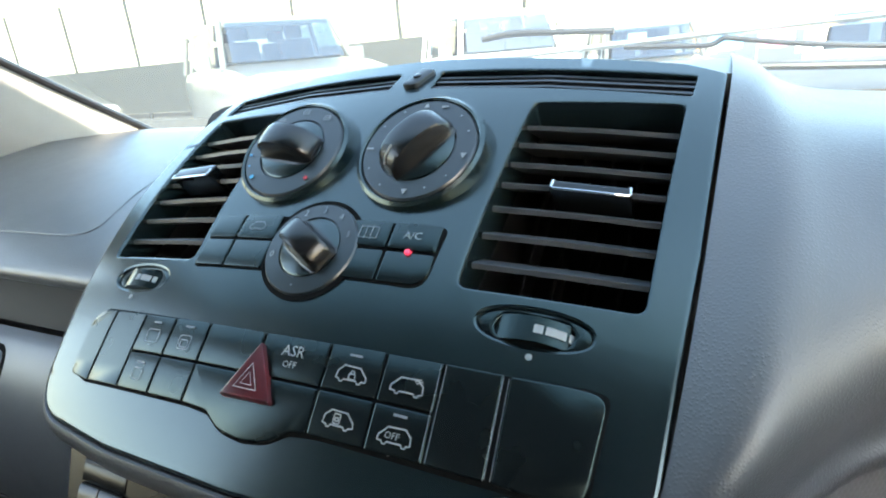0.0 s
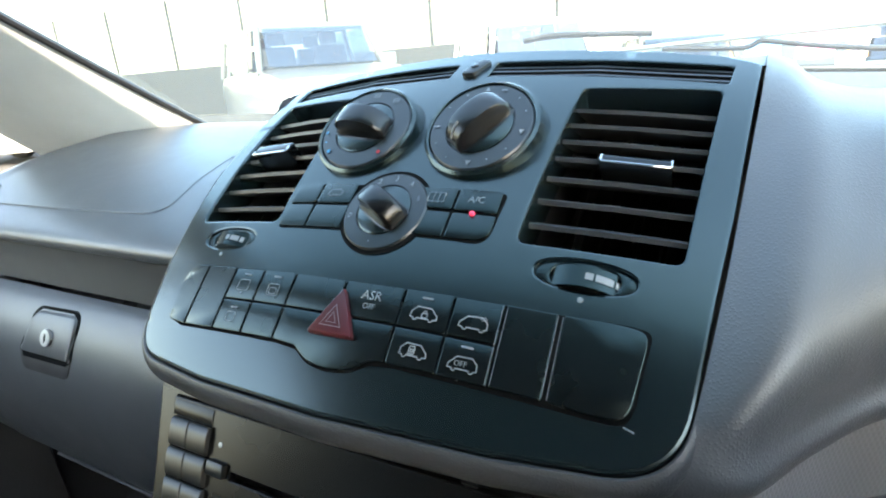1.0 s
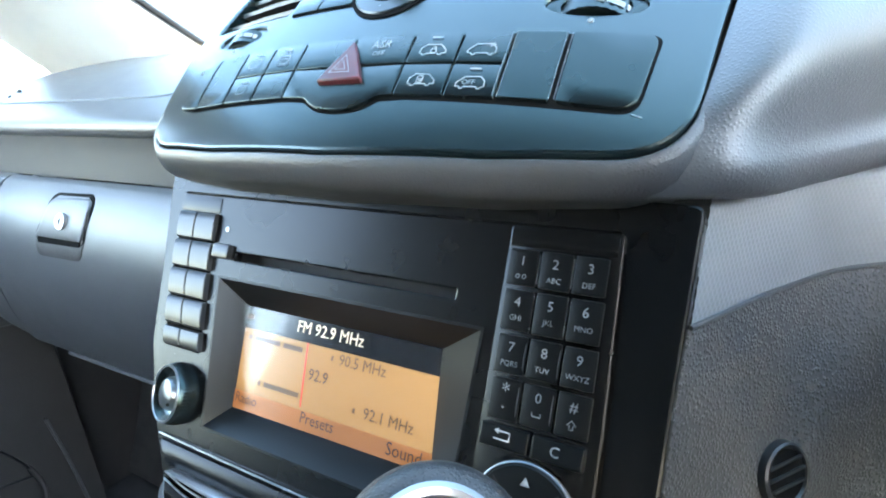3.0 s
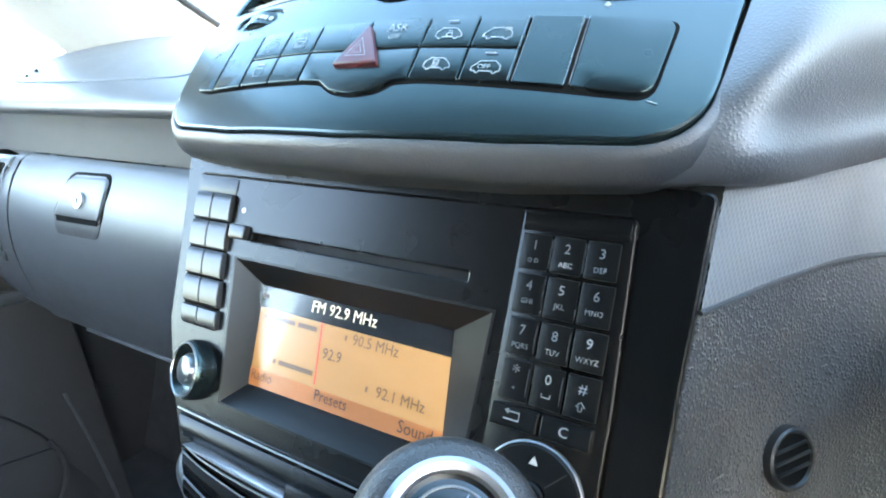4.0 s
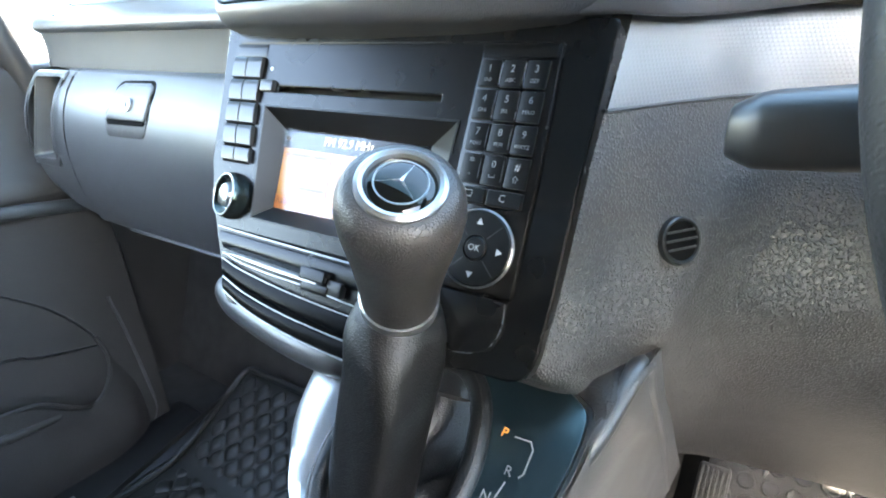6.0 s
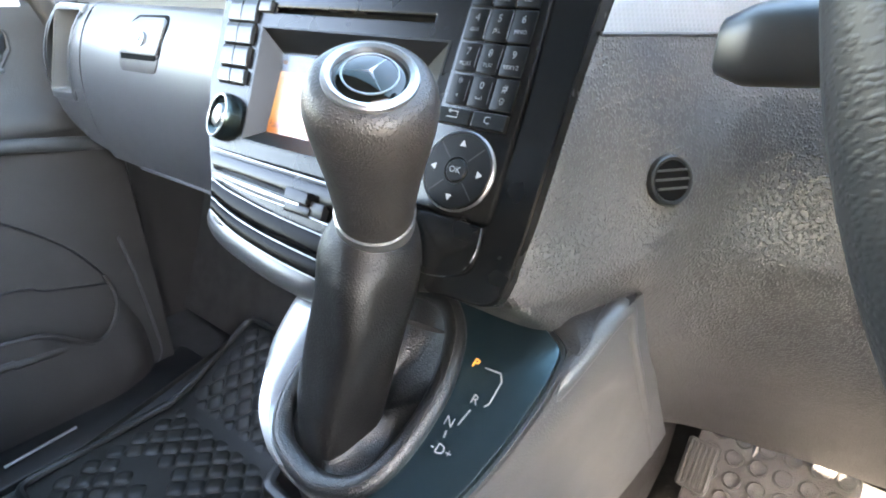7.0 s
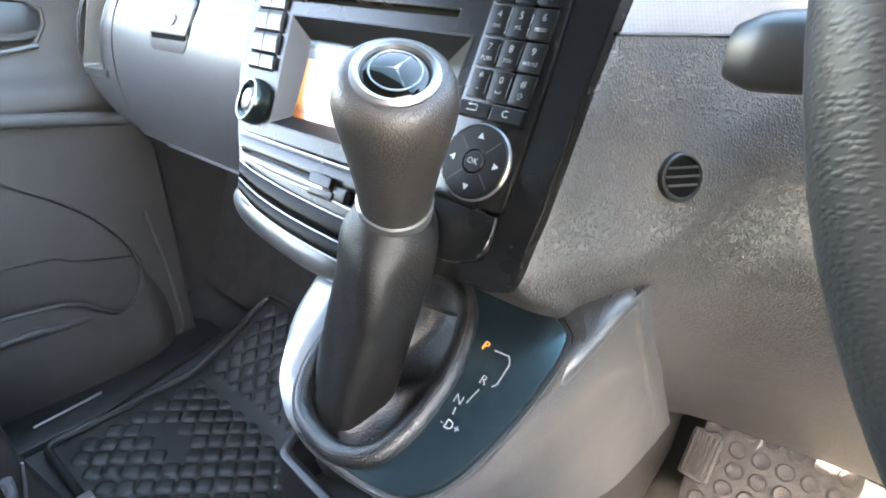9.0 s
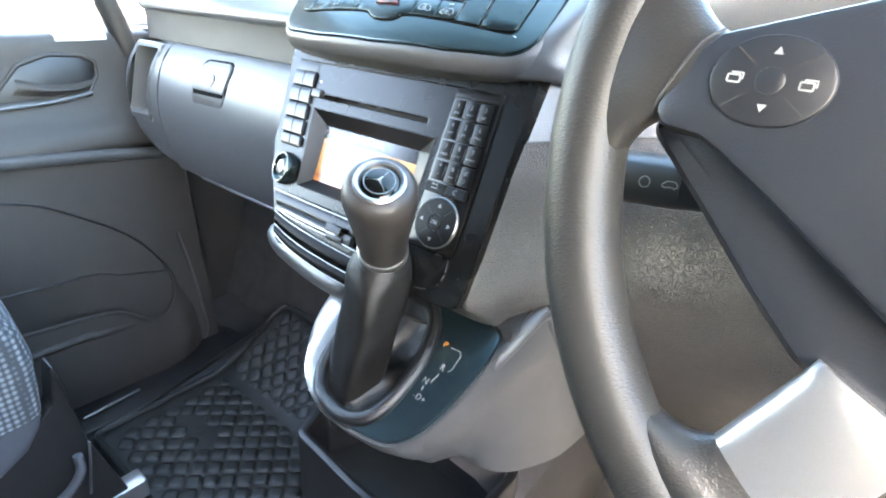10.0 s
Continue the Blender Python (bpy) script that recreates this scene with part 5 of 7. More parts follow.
# under the glove box
under = thing("dash_underside", "black plastic underside of the dashboard over the footwell", "dashboard trim")
part("underside", sheet([[(-0.14, 0.100, 0.890), (-0.40, 0.108, 0.878), (-0.60, 0.110, 0.877), (-0.70, 0.14, 0.885)], [(-0.14, 0.14, 0.86), (-0.40, 0.16, 0.86), (-0.60, 0.17, 0.86), (-0.72, 0.19, 0.87)],
                         [(-0.14, 0.30, 0.80), (-0.40, 0.30, 0.80), (-0.60, 0.30, 0.80), (-0.74, 0.30, 0.80)]], 4, 4), DOORP, under)
part("edge_line", tube(crom([(-0.16, 0.1010, 0.883), (-0.30, 0.1010, 0.882), (-0.42, 0.1010, 0.8815), (-0.53, 0.1015, 0.8810)], 4), 0.0022, 6), SMOOTHDASH, under)

# ======================= gear console =======================
SLOPE = radians(32)
CO, CV, CN = Vector((0, -0.054, 0.940)), Vector((0, math.cos(SLOPE), math.sin(SLOPE))), Vector((0, -math.sin(SLOPE), math.cos(SLOPE)))


def on_console(x, v, h=0.0):
    return CO + Vector((x, 0, 0)) + CV * v + CN * h


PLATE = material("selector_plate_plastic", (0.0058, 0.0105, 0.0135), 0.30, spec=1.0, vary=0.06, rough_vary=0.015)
# blue-teal tint carries the sky's sheen on the selector plate
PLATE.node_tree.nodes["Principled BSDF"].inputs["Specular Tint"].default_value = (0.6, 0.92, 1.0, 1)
console = thing("gear_console", "dark plastic gear console pod with selector plate, projecting from the dashboard", "console")
POD = [(-0.012, 0.040), (-0.012, 0.0), (-0.005, -0.034), (0.008, -0.056), (0.022, -0.073), (0.040, -0.084), (0.062, -0.090), (0.100, -0.0895), (0.126, -0.083), (0.141, -0.065), (0.1495, -0.036),
       (0.1545, -0.004), (0.1550, 0.014), (0.1525, 0.0255), (0.1440, 0.0315), (0.135, 0.036), (0.115, 0.042), (0.080, 0.044), (0.040, 0.044)]
pod = [(p.x, p.y) for p in crom([Vector((a, b, 0)) for a, b in POD], 4, closed=True)]
RING = [(0.064, 0.026), (0.084, 0.024), (0.099, 0.010), (0.107, -0.012), (0.109, -0.030), (0.107, -0.056), (0.099, -0.075), (0.082, -0.084), (0.064, -0.083), (0.046, -0.0765), (0.034, -0.058), (0.031, -0.028), (0.037, 0.000), (0.046, 0.018), (0.054, 0.026)]
ring = [(p.x, p.y) for p in crom([Vector((a, b, 0)) for a, b in RING], 4, closed=True)]


def scaled(loop, cx, cy, kx, ky):
    return [(cx + (x - cx) * kx, cy + (y - cy) * ky) for x, y in loop]


plate_loop = [(x, y) for x, y in offset(pod, 0.0022)]
part("top_plate", plate(plate_loop, on_console, 0.0008, 0.006, 0.0016, holes=[ring]), PLATE, console, "satin black selector plate")
body_secs = []
for (k, kx, ky, h) in ((0, 0.965, 0.965, -0.003), (1, 1.0, 1.0, -0.0015), (2, 1.012, 1.012, -0.006), (3, 1.01, 1.0, -0.020), (4, 0.98, 0.95, -0.045), (5, 0.93, 0.86, -0.072), (6, 0.86, 0.74, -0.090), (7, 0.7, 0.5, -0.098)):
    body_secs.append([on_console(x, y, h) for x, y in scaled(pod, 0.085, 0.02, kx, ky)])
part("pod_body", loft(body_secs, caps=False), SMOOTHDASH, console)
# bright side strip on the passenger side of the plate
strip_out = [(-0.0125, 0.028), (-0.0125, 0.0), (-0.0055, -0.034), (0.0075, -0.0565), (0.0215, -0.0735), (0.040, -0.0845), (0.052, -0.088)]
strip_in = [(0.046, 0.028), (0.036, 0.0), (0.031, -0.026), (0.032, -0.052), (0.039, -0.069), (0.050, -0.0805), (0.060, -0.0868)]
so_, si_ = crom([Vector((a, b, 0)) for a, b in strip_out], 5), crom([Vector((a, b, 0)) for a, b in strip_in], 5)
secs = []
for a, b in zip(so_, si_):
    m1, m2 = a.lerp(b, 0.2), a.lerp(b, 0.65)
    secs.append([on_console(a.x - 0.001, a.y, -0.012), on_console(a.x, a.y, -0.001), on_console(m1.x, m1.y, 0.005), on_console(m2.x, m2.y, 0.0072), on_console(b.x, b.y, 0.004)])
part("side_strip", loft(secs, closed=False), SILVER, console, "satin silver curved side strip")
# rolled rim round the boot
part("boot_rim", tube([on_console(x, y, 0.002) for x, y in ring], 0.0058, 14, closed=True, up=CN), RIMLEATHER, console, "rolled black leather rim round the boot")
part("stitching", tube([on_console(x, y, 0.0076) for x, y in offset(ring, 0.0018)], 0.0004, 5, closed=True, up=CN), KNOBLEATHER, console)
# fairing to the knee panel
TIP = Vector((0.1705, 0.004, 0.9695))
part("fairing", sheet([
    [on_console(0.128, -0.081, -0.004), on_console(0.1425, -0.064, -0.003), on_console(0.1510, -0.036, -0.003), on_console(0.1562, -0.004, -0.003), on_console(0.1590, 0.020, -0.0015), TIP, TIP + Vector((0.0015, 0.02, -0.002))],
    [on_console(0.128, -0.079, -0.03), on_console(0.1450, -0.060, -0.03), on_console(0.1530, -0.030, -0.03), on_console(0.1600, 0.0, -0.03), on_console(0.1640, 0.022, -0.032), (0.1705, 0.034, 0.924), (0.172, 0.055, 0.920)],
    [on_console(0.126, -0.068, -0.075), on_console(0.1440, -0.045, -0.078), on_console(0.1540, -0.015, -0.082), on_console(0.1610, 0.018, -0.085), on_console(0.1660, 0.045, -0.088), (0.1705, 0.092, 0.848), (0.172, 0.115, 0.842)],
    [(0.118, -0.048, 0.842), (0.140, -0.032, 0.815), (0.152, 0.000, 0.790), (0.159, 0.050, 0.765), (0.164, 0.095, 0.750), (0.1700, 0.155, 0.750), (0.172, 0.19, 0.750)]], 5, 6), SMOOTHDASH, console)
part("ridge", tube(crom([on_console(0.1440, -0.014, -0.0160), on_console(0.1530, 0.006, -0.0100), on_console(0.1580, 0.022, -0.0068), TIP + Vector((-0.0055, -0.001, -0.0055)), Vector((0.1655, 0.017, 0.945)), Vector((0.1655, 0.034, 0.921)), Vector((0.1655, 0.091, 0.846)), Vector((0.1650, 0.155, 0.752))], 6), 0.0062, 12), SMOOTHDASH, console, "rounded edge of the pod")
# dark material stands for the fairing plastic's darker reflection on this face
part("wedge", sheet([[on_console(0.120, 0.036, -0.0012), on_console(0.142, 0.0325, -0.001), on_console(0.1535, 0.0255, -0.001), on_console(0.1575, 0.014, -0.0022)],
                     [on_console(0.125, 0.046, -0.001), on_console(0.1500, 0.042, 0.0), on_console(0.1600, 0.036, 0.0), on_console(0.1620, 0.028, -0.0015)],
                     [(0.150, 0.012, 0.970), (0.160, 0.018, 0.9715), (0.1690, 0.012, 0.9712), tuple(TIP)]], 4, 4), DOORP, console)
for text, x, v, mat in (("P", 0.1170, 0.0, ORANGELAMP), ("R", 0.1262, -0.0165, WHITE), ("N", 0.1205, -0.0310, WHITE), ("D", 0.1235, -0.0440, WHITE)):
    part("mark", letters(text, x, v, 0.0068, on_console, 0.0012, turn=0), mat, console)
part("mark", letters("-", 0.1195, -0.0440, 0.006, on_console, 0.0012), WHITE, console)
part("mark", letters("+", 0.1280, -0.0440, 0.006, on_console, 0.0012), WHITE, console)
part("gate_line", strips([[(0.1225, 0.0), (0.1310, 0.0005), (0.1335, -0.0030), (0.1335, -0.0150), (0.1318, -0.0175)]], 0.0008, on_console, 0.0012), WHITE, console)
part("gate_line", strips([[(0.1268, -0.0215), (0.1250, -0.0305)]], 0.0008, on_console, 0.0012), WHITE, console)
part("gate_line", strips([[(0.1215, -0.0350), (0.1222, -0.0385)]], 0.0008, on_console, 0.0012), WHITE, console)

selector = thing("gear_selector", "black leather gear selector with round badge and leather boot", "gear lever")
STAR = Vector((0.1049, -0.1112, 1.0807))
AX = Vector((0.464, -0.496, 1.0)).normalized()
sx = Vector((0, 1, 0)).cross(AX).normalized()
sy = AX.cross(sx)
KM = Matrix(((sx.x, sy.x, AX.x, STAR.x), (sx.y, sy.y, AX.y, STAR.y), (sx.z, sy.z, AX.z, STAR.z), (0, 0, 0, 1)))
knob = part("knob", lathe([(0.0168, -0.0770), (0.0174, -0.0755), (0.0178, -0.066), (0.0187, -0.055), (0.0201, -0.042), (0.0219, -0.030), (0.0233, -0.020), (0.0238, -0.0125), (0.0231, -0.0065), (0.0212, -0.0022), (0.0186, -0.0002), (0.0160, 0.0003), (0.0150, -0.001)], KM, 48), KNOBLEATHER, selector)
part("chrome_ring", lathe([(0.0166, -0.001), (0.0161, 0.0013), (0.0146, 0.0022), (0.0131, 0.0017), (0.0125, 0.0)], KM, 48), RINGMETAL, knob)
badge = part("badge", lathe([(0.0127, 0.0), (0.0124, 0.0004), (0.0104, 0.0013), (0.0080, 0.0021), (0.0040, 0.0027), (0.0, 0.0029)], KM, 48), GLOSS, knob, "domed gloss black badge with silver emblem")
bp = lambda x, y, h: KM @ Vector((x, y, 0.0028 + h))
part("emblem_ring", tube([KM @ Vector((0.0094 * math.cos(a), 0.0094 * math.sin(a), 0.0018)) for a in [2 * math.pi * k / 48 for k in range(48)]], 0.00034, 6, closed=True, up=AX), RINGMETAL, badge)
for a in (100, 220, 340):
    c, s_ = math.cos(radians(a)), math.sin(radians(a))
    bm = bmesh.new()
    tip, lft, rgt, mid, low_ = (bm.verts.new(bp(x * c - y * s_, x * s_ + y * c, h)) for x, y, h in ((0.0092, 0, -0.0008), (0.0005, 0.0010, -0.0002), (0.0005, -0.0010, -0.0002), (0.0006, 0, 0.0005), (-0.0006, 0, -0.0002)))
    for tri_ in ((tip, lft, mid), (tip, mid, rgt), (lft, low_, mid), (rgt, mid, low_)):
        bm.faces.new(tri_)
    part("emblem_arm", bm, RINGMETAL, badge, smooth=0)
part("collar", lathe([(0.0165, -0.0850), (0.0180, -0.0838), (0.0183, -0.0755), (0.0172, -0.0742)], KM, 40), RINGMETAL, selector, "satin metal collar")
CB = KM @ Vector((0, 0, -0.0835))
B0 = on_console(0.0691, -0.0661, -0.012)
side = KM.to_3x3() @ Vector((1, 0, 0))
boot_secs = []
bx = Vector((1, 0, 0))
for t, r, sq, sx_ in ((-0.02, 0.0160, 2.0, 0.0006), (0.015, 0.0184, 2.0, 0.0006), (0.05, 0.0202, 2.6, 0.0002), (0.12, 0.0214, 3.4, -0.0004), (0.26, 0.0207, 4.2, 0.0004), (0.38, 0.0197, 4.6, 0.0), (0.50, 0.0195, 4.6, -0.0014), (0.62, 0.0196, 4.4, -0.0029),
                      (0.74, 0.0196, 4.0, -0.0036), (0.86, 0.0184, 3.6, -0.0028), (0.96, 0.0172, 3.2, -0.0018), (1.04, 0.0165, 2.9, -0.0014), (1.14, 0.0160, 2.7, -0.0012)):
    c = CB.lerp(B0, t) + bx * sx_
    across = side.lerp(bx, max(0.0, min(1.0, t / 0.9))).normalized()
    row = []
    for k in range(64):
        a = 2 * math.pi * k / 64
        ca, sa = math.cos(a + 0.25), math.sin(a + 0.25)
        q = r / (abs(ca) ** sq + abs(sa) ** sq) ** (1 / sq)
        w = max(0.0, min(1.0, t * 4))
        q *= 1 + 0.014 * w * math.sin(3 * a + 7 * t) + 0.006 * w * math.sin(7 * a - 13 * t)
        q *= 1 - 0.030 * w * math.exp(-((t - 0.36 - 0.08 * math.sin(a + 1)) / 0.05) ** 2) - 0.035 * w * math.exp(-((t - 0.74 + 0.12 * math.sin(a)) / 0.05) ** 2)
        row.append(c + across * math.cos(a) * q + Vector((0, 1, 0)) * math.sin(a) * q * 1.05 + Vector((0, 0, 0.40)) * math.sin(a) * q)
    boot_secs.append(row)
part("boot", loft(boot_secs, smooth=5), LEATHER, selector, "creased black leather boot")
# leather gathered between the rim and the foot of the boot
foot = boot_secs[9]
foot_xy = [((p - CO).x, (p - CO).dot(CV)) for p in foot]
fcx, fcy = sum(p[0] for p in foot_xy) / len(foot), sum(p[1] for p in foot_xy) / len(foot)
fold = [[] for _ in range(9)]
for i, (x, y) in enumerate(ring):
    a = math.atan2(y - fcy, x - fcx)
    near = min(range(len(foot)), key=lambda j: abs(math.remainder(math.atan2(foot_xy[j][1] - fcy, foot_xy[j][0] - fcx) - a, 2 * math.pi)))
    start, end = on_console(fcx + (x - fcx) * 0.985, fcy + (y - fcy) * 0.985, 0.003), foot[near]
    wave = math.sin(2 * math.pi * i / 60 * 5 + 0.7) + 0.5 * math.sin(2 * math.pi * i / 60 * 9)
    for k in range(9):
        f_ = k / 8
        fold[k].append(start.lerp(end, f_) - CN * (0.005 * math.sin(math.pi * f_) ** 0.8 * (1 - 0.35 * f_)) + CN * 0.0022 * wave * math.sin(math.pi * f_))
part("boot_skirt", loft(fold, caps=False, smooth=3), RIMLEATHER, selector, "gathered black leather skirt inside the rim")

# floor tray under the pod
tray = thing("floor_tray", "black plastic tray console on the floor under the gear pod", "console")
TO = rpoly([(-0.112, -0.044), (0.0, -0.055), (0.125, -0.055), (0.125, 0.10), (-0.09, 0.10), (-0.136, 0.01)], [0.02, 0.05, 0.02, 0.03, 0.06, 0.03], 6)
TI = offset(TO, 0.014)
flat_xy = lambda x, y, h: Vector((x, y, h))
part("wall", plate(TO, flat_xy, 0.70, 0.24, 0.006, holes=[TI], hole_depth=0.10), BLACK, tray)
part("bottom", plate(offset(TO, 0.008), flat_xy, 0.62, 0.01, 0.001), RUBBER, tray)

# ======================= steering wheel and stalk =======================
PADPLASTIC = material("thumb_pad_plastic", (0.014, 0.016, 0.020), 0.40, vary=0.05)
HUBPLASTIC = material("dark_grey_hub_plastic", (0.0150, 0.0185, 0.0250), 0.42, spec=0.6, grain=0.15, grain_size=0.0010, kind="leather", vary=0.06)
wheel = thing("steering_wheel", "black leather steering wheel with silver lower spokes and thumb buttons", "steering wheel")
WC, WA, WR = Vector((0.4252, -0.1135, 1.1543)), radians(17), 0.190
WV, WN = Vector((0, math.sin(WA), math.cos(WA))), Vector((0, -math.cos(WA), math.sin(WA)))


def on_wheel(x, v, h=0.0):
    return WC + Vector((x, 0, 0)) + WV * v + WN * h


rim_mesh = part("rim", tube([on_wheel(WR * math.cos(a), WR * math.sin(a)) for a in [2 * math.pi * k / 120 for k in range(120)]], 0.0158, 24, closed=True, up=WN), WHEELLEATHER, wheel).data
uv = rim_mesh.uv_layers.new(name="along_rim")
for poly in rim_mesh.polygons:
    base = None
    for li in poly.loop_indices:
        q = rim_mesh.vertices[rim_mesh.loops[li].vertex_index].co - WC
        a, out = math.atan2(q.dot(WV), q.x), math.hypot(q.x, q.dot(WV)) - WR
        b = math.atan2(q.dot(WN), out)
        if base is None:
            base = (a, b)
        a += 2 * math.pi * round((base[0] - a) / (2 * math.pi))
        b += 2 * math.pi * round((base[1] - b) / (2 * math.pi))
        uv.data[li].uv = (a * WR, b * 0.0158)
HUB_SIDE = [(-0.168, -0.012), (-0.143, -0.036), (-0.117, -0.062), (-0.097, -0.080), (-0.060, -0.094)]
COVER_SIDE = [(-0.148, 0.0215), (-0.155, 0.014), (-0.163, -0.006), (-0.159, -0.012), (-0.145, -0.0135), (-0.135, -0.019), (-0.117, -0.030), (-0.096, -0.044), (-0.076, -0.0575), (-0.050, -0.070)]
HUB = rpoly(HUB_SIDE + [(-x, y) for x, y in reversed(HUB_SIDE)] + [(0.152, 0.018), (0.105, 0.034), (0.06, 0.056), (-0.06, 0.056), (-0.105, 0.034), (-0.152, 0.018)],
            [0.006, 0.02, 0.02, 0.012, 0.02, 0.02, 0.012, 0.02, 0.02, 0.006, 0.012, 0.03, 0.03, 0.03, 0.03, 0.012], 5)
part("hub_back", plate(HUB, on_wheel, 0.002, 0.035, 0.010), HUBPLASTIC, wheel)
COVER = rpoly(COVER_SIDE + [(-x, y) for x, y in reversed(COVER_SIDE)] + [(0.105, 0.0355), (0.06, 0.054), (-0.06, 0.054), (-0.105, 0.0355)], 0.006, 4)
part("hub_cover", plate(COVER, on_wheel, 0.014, 0.016, 0.0035), HUBPLASTIC, wheel)
for s in (1, -1):
    def bridge(spans, mat, name):
        """A leather bridge from hub to rim: oval sections between an upper and a lower point."""
        secs_ = []
        for (xa, va), (xb, vb), th_, h_ in spans:
            secs_.append([on_wheel(s * ((xa + xb) / 2 + (xa - xb) / 2 * math.cos(a)), (va + vb) / 2 + (va - vb) / 2 * math.cos(a), h_ + th_ * math.copysign(abs(math.sin(a)) ** 0.8, math.sin(a))) for a in [2 * math.pi * k / 28 for k in range(28)]])
        return part(name, loft(secs_, smooth=4), mat, wheel)

    bridge([((0.144, 0.0225), (0.157, -0.0075), 0.0085, 0.005), ((0.151, 0.0255), (0.1645, -0.0110), 0.0095, 0.0045), ((0.160, 0.035), (0.1710, -0.0180), 0.0115, 0.003), ((0.170, 0.050), (0.1765, -0.030), 0.0128, 0.001), ((0.184, 0.062), (0.185, -0.046), 0.0125, 0.0)], SPOKELEATHER, "spoke")
    part("spoke_seam", tube(crom([on_wheel(s * x, y, h) for x, y, h in ((0.1475, 0.0228, 0.012), (0.1535, 0.0160, 0.0145), (0.1600, 0.0015, 0.0145), (0.1640, -0.0075, 0.0105))], 5), 0.0005, 6), SLAT, wheel, "thin seam between spoke and hub")
    bridge([((0.0900, -0.0745), (0.052, -0.0920), 0.0050, 0.001), ((0.0935, -0.0815), (0.058, -0.0990), 0.0075, 0.001), ((0.1025, -0.0985), (0.067, -0.1190), 0.0080, 0.000), ((0.1115, -0.1155), (0.078, -0.1395), 0.0080, -0.001)], SILVER, "lower_spoke")
    bridge([((0.1108, -0.1142), (0.078, -0.1380), 0.0086, -0.001), ((0.1185, -0.1172), (0.083, -0.1450), 0.0105, -0.001), ((0.1300, -0.1155), (0.080, -0.158), 0.0128, -0.0005), ((0.1400, -0.1110), (0.086, -0.168), 0.0128, 0.0), ((0.152, -0.1085), (0.100, -0.172), 0.0100, 0.0)], SPOKELEATHER, "lower_bridge")
    cx_, cv_ = s * 0.1287, 0.0070
    pad_ = part("button_pad", plate(scaled(circle(cx_, cv_, 0.0182, 40), cx_, cv_, 1.0, 0.80), on_wheel, 0.0158, 0.006, 0.0012), PADPLASTIC, wheel, "round black thumb button pad")
    part("button_dish", plate(circle(cx_, cv_, 0.0045, 20), on_wheel, 0.0162, 0.002, 0.0008), PADPLASTIC, pad_)
    for a in (45, 135, 225, 315):
        c, s_ = math.cos(radians(a)), math.sin(radians(a))
        part("groove", strips([[(cx_ + 0.0075 * c, cv_ + 0.0062 * s_), (cx_ + 0.0170 * c, cv_ + 0.0134 * s_)]], 0.0006, on_wheel, 0.0161), DEEP, pad_)
    for (dx, dv, a) in ((0, 0.0090, 90), (0, -0.0084, -90)):
        c, s_ = math.cos(radians(a)), math.sin(radians(a))
        part("mark", solid([[(cx_ + dx + x * c - y * s_, cv_ + dv + x * s_ + y * c) for x, y in ((0.0016, 0), (-0.0009, 0.0014), (-0.0009, -0.0014))]], on_wheel, 0.0162), WHITE, pad_)
    for dx in (-0.0105, 0.0105):
        part("mark", strips([rrect(cx_ + dx - 0.0020, cv_ - 0.0016, cx_ + dx + 0.0018, cv_ + 0.0007, 0.0003, 2), [(cx_ + dx - 0.0012, cv_ + 0.0014), (cx_ + dx + 0.0025, cv_ + 0.0014), (cx_ + dx + 0.0025, cv_ - 0.0006)]], 0.0006, on_wheel, 0.0162, closed=(0,)), WHITE, pad_)
column = thing("steering_column", "black plastic steering column shroud with wiper stalk", "steering column")
cs = []
for d, rx, rz in ((0.03, 0.055, 0.050), (0.05, 0.070, 0.062), (0.12, 0.075, 0.075), (0.25, 0.08, 0.09)):
    c = WC - WN * d
    cs.append([c + Vector((rx * math.copysign(abs(math.cos(a)) ** 0.6, math.cos(a)), 0, 0)) + WV * rz * math.copysign(abs(math.sin(a)) ** 0.6, math.sin(a)) for a in [2 * math.pi * k / 28 for k in range(28)]])
part("shroud", loft(cs), DOORP, column)
S0, S1 = Vector((0.1915, -0.030, 1.0925)), Vector((0.385, -0.045, 1.1140))
sd = (S1 - S0).normalized()
ssec = []
for t, w, hgt in ((0.0, 0.0001, 0.0001), (0.001, 0.0080, 0.0080), (0.005, 0.0092, 0.0092), (0.045, 0.0128, 0.0126), (0.058, 0.0134, 0.0131), (0.08, 0.0136, 0.0133), (0.20, 0.0138, 0.0136), (0.32, 0.0138, 0.0134), (0.36, 0.0130, 0.0124), (0.6, 0.0120, 0.0112), (1.0, 0.010, 0.010)):
    c = S0.lerp(S1, t)
    ssec.append([c + Vector((0, w * math.copysign(abs(math.cos(a)) ** 0.7, math.cos(a)), hgt * math.copysign(abs(math.sin(a)) ** 0.7, math.sin(a)))) for a in [2 * math.pi * k / 32 for k in range(32)]])
stalk = part("wiper_stalk", loft(ssec), STALKM, column, "thick black wiper stalk with printed symbols")
part("stalk_ring", tube([S0.lerp(S1, 0.335) + Vector((0, 0.0139 * math.cos(a), 0.0135 * math.sin(a))) for a in [2 * math.pi * k / 24 for k in range(24)]], 0.0006, 5, closed=True, up=sd), DEEP, stalk)
for t in (0.24, 0.31, 0.40):
    c = S0.lerp(S1, t)
    sp = lambda x, y, h, c=c: c + sd * x + Vector((0, -0.0122 - h, 0)) + Vector((0, 0, y))
    part("mark", strips([moved(CAR, 0, 0.002, 0.7)] if t > 0.3 else [circle(0, 0.002, 0.003, 10)], 0.0006, sp, 0.0022, closed=True), WHITE, stalk)

